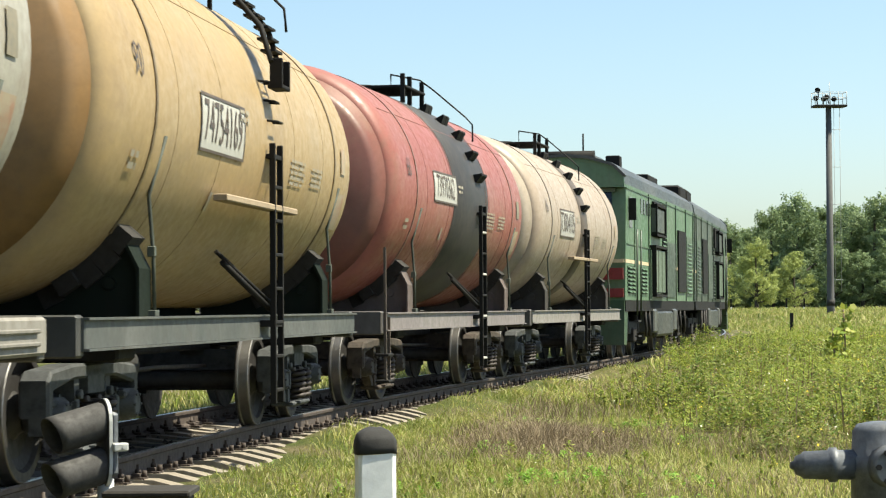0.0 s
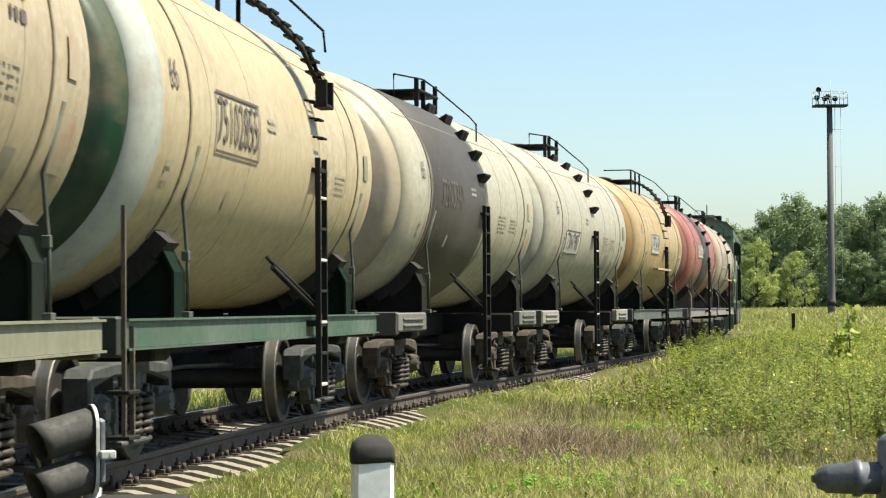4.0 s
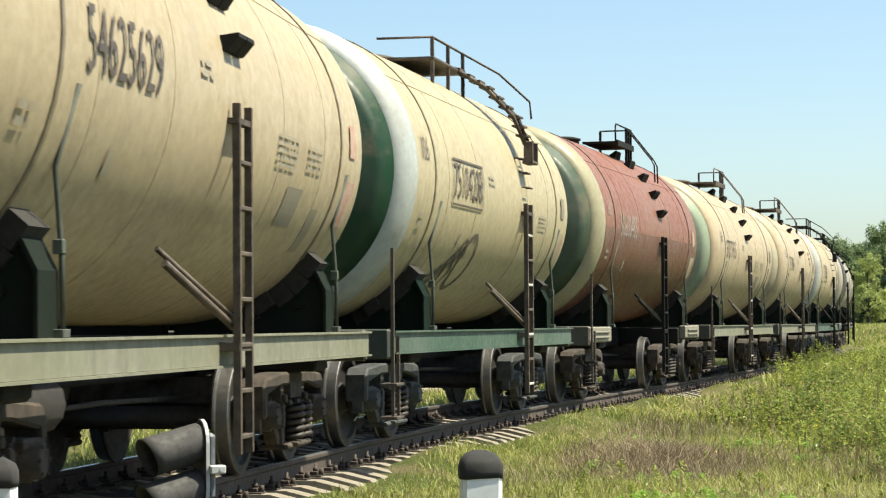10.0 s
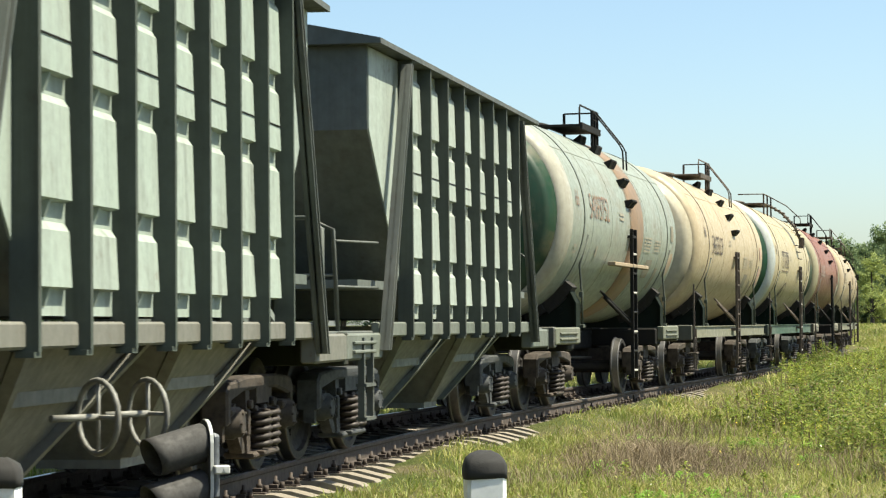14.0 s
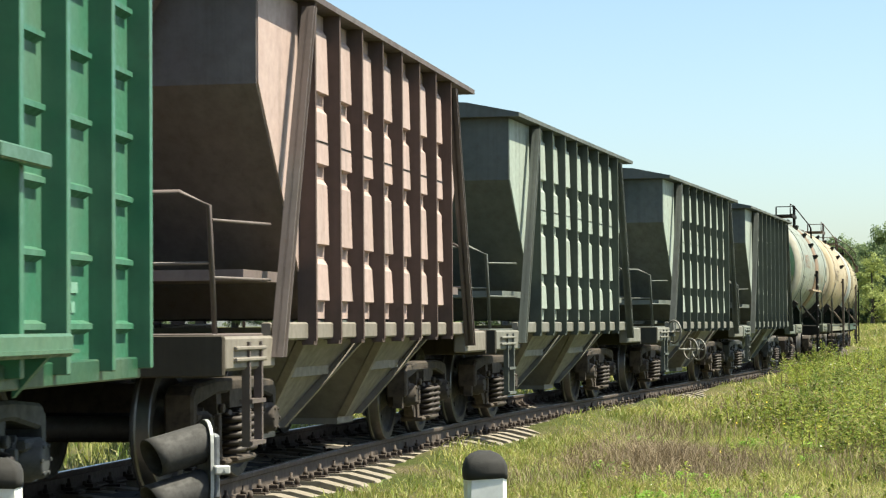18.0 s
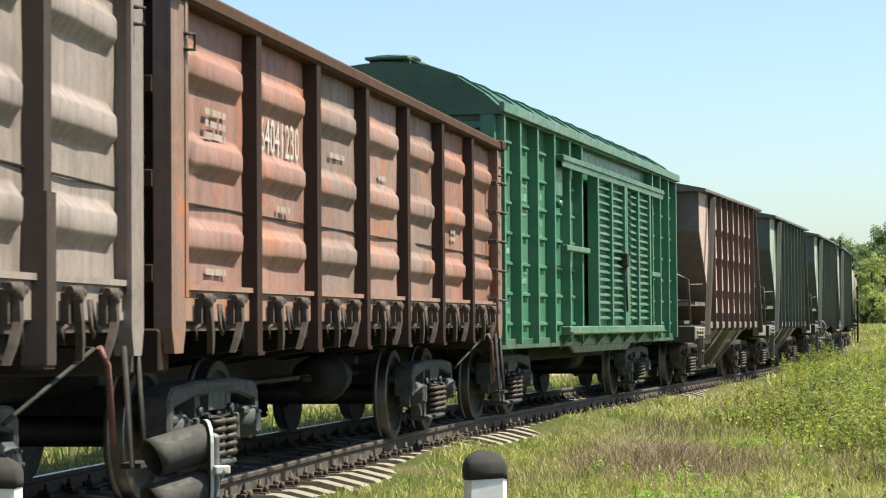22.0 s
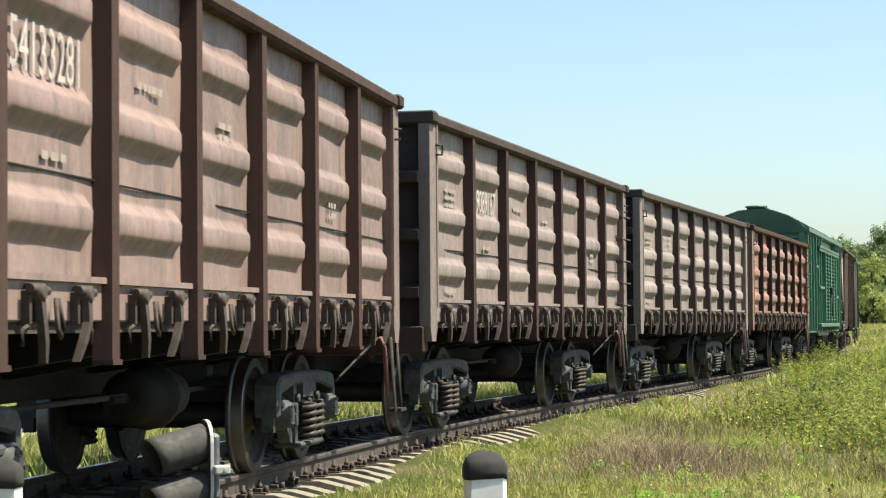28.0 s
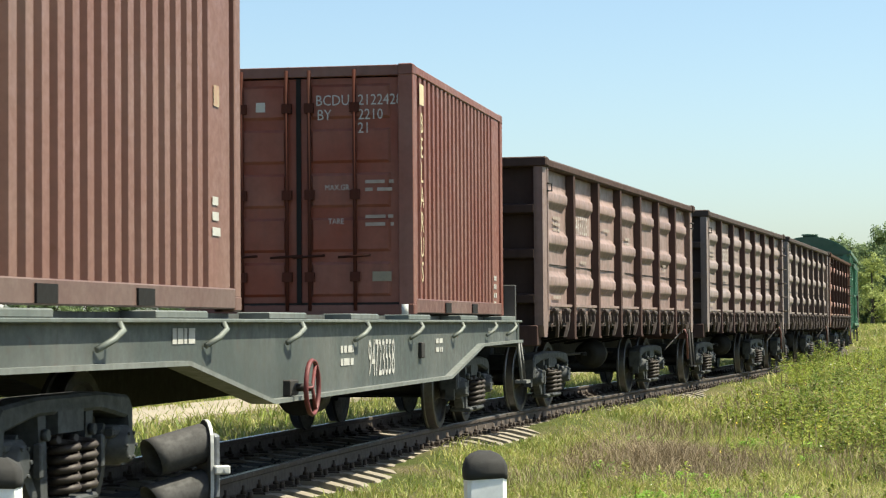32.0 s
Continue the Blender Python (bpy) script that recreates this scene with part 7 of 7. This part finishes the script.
cx_, cy_ = field(15, 15.5, 30, EDGE(2.6), EDGE(5.5), 1.0, rg)
x = np.repeat(cx_, 16) + rg.normal(0, 0.16, 15 * 16)
y = np.repeat(cy_, 16) + rg.normal(0, 0.22, 15 * 16)
q, f = plants(x, y, rg.uniform(0.05, 0.14, len(x)), 26, 0.045 + 0 * x, 0.9, rg)
part("broadleaf_clumps", mesh_from("broadleaf_clumps", q, f), leafy("lush_leaves", [(0.16, 0.30, 0.04), (0.24, 0.42, 0.055), (0.33, 0.48, 0.08)]), None)
tagged(bpy.data.objects["broadleaf_clumps"], "low bright green broad-leaved clumps in the turf", "weeds", "", "stuff")


def blossoms(x, y, z, r, rnd, face=None):
    """Five-sided leaves or petals; face: the way that each one looks."""
    n = len(x)
    nrm = rnd.normal(0, 1, (n, 3)) + np.array([0, -0.6, 1.2]) if face is None else face + rnd.normal(0, 0.45, (n, 3))
    nrm /= np.linalg.norm(nrm, axis=1, keepdims=True)
    a = np.cross(nrm, np.array([0.3, 0.9, 0.1]))
    a /= np.linalg.norm(a, axis=1, keepdims=True)
    b = np.cross(nrm, a)
    c = np.stack([x, y, z], -1)
    q = np.stack([c + (math.cos(t) * a + math.sin(t) * b) * r[:, None] for t in np.arange(5) * 2 * math.pi / 5], 1).reshape(-1, 3)
    return q, np.arange(n * 5).reshape(-1, 5)


SEEDHEAD = plain("rusty_seed_heads", (0.17, 0.085, 0.04), 0.85, 0.0, 0.5, 9.0)
for nm, mat, n, amp, lab in (("seed_heads", SEEDHEAD, 2600, 0.012, "rust-brown seed heads on the taller weeds"), ("yellow_blossoms", BLOOM, 1300, 0.011, "small yellow wild blossoms on the weeds"), ("pale_blossoms", PALEBLOOM, 1100, 0.011, "small pale wild blossoms on the weeds")):
    x, y = field(n, 19, 80, EDGE(2.6), REACH, 1.2, rg)
    x, y = keep(rg.uniform(0, 1, len(x)) < (0.06 + weed_area(x, y)) * patchy(x, y, 1.2, 3.0), x, y)
    q, f = blossoms(x, y, ground_z(x, y) + rg.uniform(0.15, 0.6, len(x)) * (0.4 + 0.6 * weed_area(x, y)), amp * (0.6 + y / 45) * rg.uniform(0.6, 1.3, len(x)), rg)
    part(nm, mesh_from(nm, q, f), mat, None)
    tagged(bpy.data.objects[nm], lab, "wildflowers", "", "stuff")


def sapling(x, y, h, seed):
    t = thing("sapling", "slender green sapling above the meadow weeds", "sapling", m=pose(x, y, float(ground_z(np.array([x]), np.array([y]))[0])))
    r = np.random.RandomState(seed)
    part("stem", Geo().tube([(0, 0, -0.05), (0.03, 0.02, h * 0.5), (0.0, 0.05, h)], 0.018, 6), DRY, t)
    n = 90
    tt = r.uniform(0.25, 1, n)
    q, f = blossoms(r.normal(0, 0.13, n) * (1.2 - tt * 0.7), r.normal(0, 0.13, n), tt * h, 0.06 * r.uniform(0.6, 1.4, n), r)
    part("leaves", mesh_from("leaves", q, f), WEED, t)


for i, (px, py, ph) in enumerate(((10.28, 44.5, 1.62), (9.95, 44.0, 1.15), (10.5, 45.5, 1.0))):
    sapling(px, py, ph, i)

# pale sandy way on the other side of the line
gw = Geo().rings(strip(-20, 90, 1.5, [(-8.2, -0.30), (-7.6, -0.22), (-6.4, -0.22), (-5.9, -0.30), (-5.9, -0.5), (-8.2, -0.5)]))
solid("field_path", gw, plain("pale_sand", (0.30, 0.255, 0.19), 0.95, 0.0, 0.4, 6.0, (0.19, 0.15, 0.105), 0.02), "pale sandy path beyond the track", "path", "structure")


# ---- distant wood ----
BARK = plain("bark", (0.085, 0.07, 0.055), 0.9, 0.0, 0.5, 3.0)
# leaf colours are paled and greyed to carry the haze of distance
LEAVES = [leafy("oak_leaves", [(0.16, 0.22, 0.11), (0.22, 0.29, 0.135), (0.28, 0.345, 0.155)], 0.6, 0.35), leafy("willow_leaves", [(0.27, 0.33, 0.11), (0.36, 0.41, 0.13), (0.43, 0.45, 0.15)], 0.6, 0.35),
          leafy("poplar_leaves", [(0.145, 0.20, 0.105), (0.195, 0.26, 0.13), (0.245, 0.31, 0.145)], 0.6, 0.35)]


def tree_parts(kind, seed):
    """Trunk with limbs, and a crown of leaf clumps on them; height 1 m, scaled when placed."""
    r = np.random.RandomState(seed)
    g = Geo()
    g.rings([[(0.028 * k * math.cos(a) + 0.01 * z, 0.028 * k * math.sin(a), z) for a in np.arange(8) * math.pi / 4] for z, k in ((-0.01, 1.3), (0.1, 0.9), (0.35, 0.7), (0.6, 0.45), (0.85, 0.15))])
    lobes = []
    low = {0: 0.07, 1: 0.06, 2: 0.07}[kind]
    count = {0: 34, 1: 32, 2: 30}[kind]
    for i in range(count):
        t = (i + r.uniform(0, 1)) / count
        z = low + (0.9 - low) * min(1, t)
        w = {0: 0.27, 1: 0.33, 2: 0.17}[kind] * math.sin(math.pi * min(0.95, 0.26 + 0.70 * min(1, t))) ** 0.8
        a, d = r.uniform(0, 2 * math.pi), w * r.uniform(0.35, 1.0)
        lobes.append((d * math.cos(a), d * math.sin(a), z, r.uniform(0.075, 0.14)))
    for x, y, z, c in lobes[:14]:
        g.tube([(0.005, 0, max(0.1, z * 0.6)), (x * 0.6, y * 0.6, z * 0.88), (x, y, z)], 0.007, 5)
    ps, ds = [], []
    for x, y, z, c in lobes:
        for k in range(10):                     # small sprays on each lobe
            u = r.normal(0, 1, 3)
            u /= np.linalg.norm(u)
            m, e = np.array([x, y, z]) + u * c * r.uniform(0.5, 1.0) * np.array([1.1, 1.1, 0.8]), c * r.uniform(0.28, 0.5)
            d = r.normal(0, 1, (46, 3))
            d /= np.linalg.norm(d, axis=1, keepdims=True)
            ps.append(m + d * e * r.uniform(0.3, 1.1, (46, 1)))
            ds.append(d * 0.55 + u * 0.8)
    ps, ds = np.concatenate(ps), np.concatenate(ds)
    q, f = blossoms(ps[:, 0], ps[:, 1], ps[:, 2], r.uniform(0.004, 0.010, len(ps)), r, ds)
    return g.mesh("trunk"), mesh_from("crown", q, f)


TREES = [(k, *tree_parts(k, 50 + i)) for i, k in enumerate((0, 0, 1, 1, 2, 0))]
KIND = ("broad dark green oak in the distant wood", "light yellow-green willow at the wood's edge", "tall dark green poplar in the distant wood")


def tree(x, y, h, i, rz, wide=1.0):
    k, trunk, crown = TREES[i]
    t = thing("tree", KIND[k], "tree", "trees of the distant wood", pose(x, y, float(ground_z(np.array([x]), np.array([y]))[0]) - 0.1, 0, 0, rz))
    for nm, me, mat in (("trunk", trunk, BARK), ("crown", crown, LEAVES[k])):
        part(nm, me, mat, t, at=Matrix.Diagonal((h * wide, h * wide, h, 1)), key=("tree", nm, i))


rt = random.Random(12)
# slope (x over y), distance, height, kind
EDGE_TREES = [(0.172, 330, 9.5, 2, 1.15), (0.190, 325, 10.5, 3, 1.1), (0.207, 335, 9.0, 2, 1.1), (0.163, 380, 14.5, 0, 1.1), (0.178, 385, 15.0, 1, 1.1), (0.197, 372, 17.5, 0, 1.0), (0.209, 366, 19.5, 5, 0.95), (0.222, 372, 18.0, 1, 1.0),
              (0.233, 355, 16.5, 4, 1.3), (0.244, 350, 18.5, 0, 1.05), (0.258, 345, 20.5, 5, 1.05), (0.272, 350, 21.0, 0, 1.0), (0.287, 345, 20.0, 1, 1.1), (0.226, 340, 10.0, 5, 1.2), (0.238, 338, 9.0, 0, 1.3), (0.252, 336, 11.0, 1, 1.2), (0.268, 335, 12.0, 5, 1.2)]
for a, d, h, k, w in EDGE_TREES:
    tree(a * d, d, h, k, rt.uniform(0, 360), w)
for k in range(40):
    a = 0.125 + 0.0045 * k + rt.uniform(-0.002, 0.002)
    d = rt.uniform(390, 430)
    tree(a * d, d, rt.uniform(13.5, 17.5) if a < 0.2 else rt.uniform(16, 20), rt.choice((0, 1, 4, 5)), rt.uniform(0, 360), rt.uniform(1.0, 1.3))
for k in range(34):
    a = 0.135 + 0.005 * k
    d = rt.uniform(372, 386)
    tree(a * d, d, rt.uniform(4.5, 7.5), rt.choice((0, 1, 5)), rt.uniform(0, 360), 1.5)
for k in range(26):                       # the wood goes on behind the train
    a = -0.30 + 0.016 * k
    d = rt.uniform(400, 440)
    tree(a * d, d, rt.uniform(13, 17), rt.choice((0, 1, 4, 5)), rt.uniform(0, 360), 1.3)


# ---- floodlight mast ----
def light_mast(x, y):
    t = thing("light_mast", "tall grey floodlight mast with a railed lamp platform", "light mast", m=pose(x, y, float(ground_z(np.array([x]), np.array([y]))[0])))
    H = 17.7
    mast = plain("mast_concrete", (0.10, 0.098, 0.095), 0.8, 0.0, 0.4, 4.0, (0.06, 0.06, 0.06))
    part("column", Geo().lathe([(-0.3, 0.34), (0.9, 0.34), (0.95, 0.32), (3.0, 0.30), (H, 0.24)], "z", (0, 0, 0), 20), mast, t)
    part("collar", Geo().lathe([(0.8, 0.37), (1.3, 0.37)], "z", (0, 0, 0), 20), IRON, t)
    part("platform", Geo().box(-1.35, 1.45, -0.8, 0.8, H, H + 0.18, 0.03), IRON, t)
    for px, py in ((-1.3, -0.75), (0, -0.75), (1.4, -0.75), (-1.3, 0.75), (0, 0.75), (1.4, 0.75), (0.7, -0.75), (-0.65, -0.75)):
        part("railing_post", lambda: Geo().tube([(0, 0, 0), (0, 0, 1.1)], 0.03, 6), GALV, t, at=pose(px, py, H + 0.15), key="mast_post")
    for z in (0.6, 1.1):
        part("railing", lambda: Geo().tube([(-1.3, -0.75, 0), (1.4, -0.75, 0), (1.4, 0.75, 0), (-1.3, 0.75, 0), (-1.3, -0.75, 0)], 0.025, 6), GALV, t, at=pose(0, 0, H + 0.15 + z), key="mast_rail")
    for px, py, z, a in ((-1.15, -0.6, 0.55, 30), (-0.95, -0.3, 1.25, 150), (-0.55, -0.6, 0.5, -20), (-0.2, -0.5, 0.65, 60), (0.35, -0.6, 0.5, -10)):
        l = part("floodlight", lambda: Geo().lathe([(-0.15, 0.10), (-0.08, 0.18), (0.1, 0.24), (0.16, 0.24)], "y", (0, 0, 0), 14), BLACK, t, at=pose(px, py, H + 0.2 + z, -12, 0, a), key="mast_lamp")
        part("lamp_bracket", lambda: Geo().box(-0.04, 0.04, -0.04, 0.04, -0.6, -0.2), IRON, l, key="mast_brk")
    part("antenna", Geo().tube([(0.1, 0, H), (0.1, 0, H + 2.2)], 0.02, 5), GALV, t)
    for px in (0.45, 0.95):
        part("ladder_rail", lambda: Geo().tube([(0, 0, 2.0), (0, 0, H)], 0.022, 5), GALV, t, at=pose(px, 0, 0), key="mast_lad")
    for k in range(5):
        part("ladder_hoop", lambda: Geo().tube([(0.2, 0, 0), (1.1, 0, 0)], 0.022, 5), GALV, t, at=pose(0, 0, 3.0 + 3.2 * k), key="mast_hoop")


light_mast(42.5, 190.0)


def marker_post(x, y, h, w, label):
    t = thing("marker_post", label, "post", m=pose(x, y, float(ground_z(np.array([x]), np.array([y]))[0])))
    part("shaft", Geo().box(-w / 2, w / 2, -w / 2, w / 2, -0.1, h, 0.01), BLACK, t)
    part("white_foot", Geo().box(-w / 2 - 0.006, w / 2 + 0.006, -w / 2 - 0.006, w / 2 + 0.006, -0.1, h * 0.22, 0.01), WHITE, t)


marker_post(22.07, 107.0, 1.2, 0.15, "black wooden marker post with a white foot in the meadow")
for a, d in ((0.1785, 310), (0.2035, 300), (0.2115, 305), (0.252, 300)):
    marker_post(a * d, d, 1.5, 0.2, "dark distant fence post at the wood's edge")


# ---- crossing bollards ----
def bollard(x, y, rz):
    t = thing("bollard", "white concrete crossing bollard with a chipped black top", "bollard", "crossing bollards", pose(x, y, -0.42, 0, 0, rz))
    r = random.Random(int(y * 100))

    def shaft(z0, z1, w0, w1, n):
        rr = []
        for k in range(n + 1):
            u = k / n
            w = w0 + (w1 - w0) * u
            rr.append([(px * w + r.uniform(-0.003, 0.003), py * w + r.uniform(-0.003, 0.003), z0 + (z1 - z0) * u) for px, py in ((-1, -0.8), (-0.8, -1), (0.8, -1), (1, -0.8), (1, 0.8), (0.8, 1), (-0.8, 1), (-1, 0.8))])
        return rr
    part("shaft", Geo().rings(shaft(0, 0.91, 0.105, 0.098, 6)), WHITE, t)
    cap = []
    corners = ((-1, -0.8), (-0.8, -1), (0, -1.01), (0.8, -1), (1, -0.8), (1.01, 0), (1, 0.8), (0.8, 1), (0, 1.01), (-0.8, 1), (-1, 0.8), (-1.01, 0))
    for z, w in ((0.872, 0.104), (0.90, 0.1045), (0.935, 0.102), (0.962, 0.090), (0.984, 0.066), (1.0, 0.03)):
        cap.append([(px * w * r.uniform(0.985, 1.015), py * w * r.uniform(0.985, 1.015), z + r.uniform(-0.005, 0.005) - (r.uniform(0, 0.015) if z < 0.89 else 0)) for px, py in corners])
    part("black_top", Geo().rings(cap, smooth=True), TAR, t)


bollard(0.203, 11.3, 6)
bollard(-2.155, 11.0, 4)


# ---- dwarf signal beside the track ----
def dwarf_signal(x, y):
    t = thing("dwarf_signal", "two-lamp dwarf railway signal with sooty hoods and a pale rim", "railway signal", m=pose(x, y, 0, 0, 0, 22))
    # hoods look along -x of the signal
    for z in (0.545, 0.285):
        g = Geo()
        rings = []
        for k in range(7):
            u = k / 6
            ring = []
            for j in range(20):
                a = 2 * math.pi * j / 20
                reach = -0.34 * u - 0.02 * u * math.sin(a)
                ring.append((reach, 0.114 * math.cos(a), 0.114 * math.sin(a)))
            rings.append(ring)
        inner = [[(px, py * 0.93, pz * 0.93) for px, py, pz in rg_] for rg_ in reversed(rings)]
        h = part("lamp_hood", Geo().rings(rings + inner, caps=False, smooth=True), HOOD, t, at=pose(-0.02, 0, z, 0, -13, 12), key="hood")
        part("lens", lambda: Geo().lathe([(-0.05, 0.085), (-0.04, 0.09), (0.0, 0.09)], "x", (0, 0, 0), 16), GLASS, h, key="lens")
    outline = [(0.13 * math.cos(radians(a)), 0.545 + 0.13 * math.sin(radians(a))) for a in range(0, 181, 20)] + [(0.13 * math.cos(radians(a)), 0.285 + 0.13 * math.sin(radians(a))) for a in range(180, 361, 20)]
    part("back_plate", Geo().prism(outline, "x", -0.02, 0.0), HOOD, t)
    part("plate_rim", Geo().rings([[(q, u * k, 0.4075 + (w - 0.4075) * k2) for u, w in outline] for q, k, k2 in ((-0.016, 1.0, 1.0), (0.004, 1.0, 1.0), (0.004, 1.04, 1.015), (-0.016, 1.04, 1.015))], closed=True), GALV, t, "pale painted rim")
    part("rear_housing", Geo().box(0.0, 0.05, -0.10, 0.10, 0.22, 0.60, 0.02), GREYP, t)
    part("clamp", Geo().box(0.0, 0.09, -0.17, -0.11, 0.37, 0.42, 0.008).tube([(0.06, -0.18, 0.395), (0.06, -0.08, 0.395)], 0.012, 6), GALV, t)
    part("stand", Geo().lathe([(-0.45, 0.06), (0.2, 0.05)], "z", (0.0, 0, 0), 12), GALV, t)
    part("foot_block", Geo().box(-0.2, 0.2, -0.2, 0.2, -0.5, -0.22, 0.02), CONCRETE, t)


dwarf_signal(-1.36, 13.0)
solid("cable_box", Geo().box(-0.22, 0.22, -0.2, 0.2, -0.6, 0.0, 0.02).box(-0.25, 0.25, -0.23, 0.23, 0.0, 0.04, 0.012), WOOD, "dark weathered trackside cable box with a lid", "cable box", m=pose(-1.06, 12.6, 0.135, 0, 0, -4))


# ---- barrier gear at the edge of the crossing ----
def barrier_gear(x, y):
    t = thing("barrier_gear", "grey cast barrier mechanism with a stub shaft", "barrier mechanism", m=pose(x, y, 0))
    z = 0.592
    part("stub_shaft", Geo().lathe([(-0.215, 0.012), (-0.20, 0.018), (-0.195, 0.035), (-0.17, 0.045), (-0.165, 0.052), (-0.07, 0.056), (-0.065, 0.066), (-0.04, 0.066), (-0.035, 0.056), (0.08, 0.06)], "x", (0, 0, z), 20), GREYP, t)
    part("housing", Geo().lathe([(-0.1, 0.13), (0.55, 0.125), (0.56, 0.135), (0.62, 0.135), (0.63, 0.122), (0.72, 0.118), (0.745, 0.10), (0.755, 0.05)], "z", (0.145, 0, 0), 24).lathe([(-0.16, 0.07), (-0.10, 0.09)], "y", (0.145, 0, z), 18), GREYP, t)
    for k in range(6):
        a = k * math.pi / 3
        part("bolt", lambda: Geo().lathe([(-0.18, 0.012), (-0.15, 0.012)], "y", (0, 0, 0), 6), IRON, t, at=pose(0.145 + 0.06 * math.cos(a), 0.01, z + 0.06 * math.sin(a)), key="gear_bolt")
    part("base", Geo().box(-0.12, 0.45, -0.25, 0.3, -0.45, -0.1, 0.02), CONCRETE, t)


barrier_gear(1.925, 8.0)


# ---- everything that moves: the train along the line, and its wheels ----
def motions():
    for wagon, place, base in TRAIN:
        walk(wagon, [(k * 0.5, on_line(place + gone(k * 0.5), base)) for k in range(65)])
    turns = [(k / 15, math.degrees(gone(k / 15) / 0.475)) for k in range(481)]
    for wheelset, along in WHEELS:
        walk(wheelset, [(t, pose(along, 0, 0.475, 0, a, 0)) for t, a in turns])


motions()
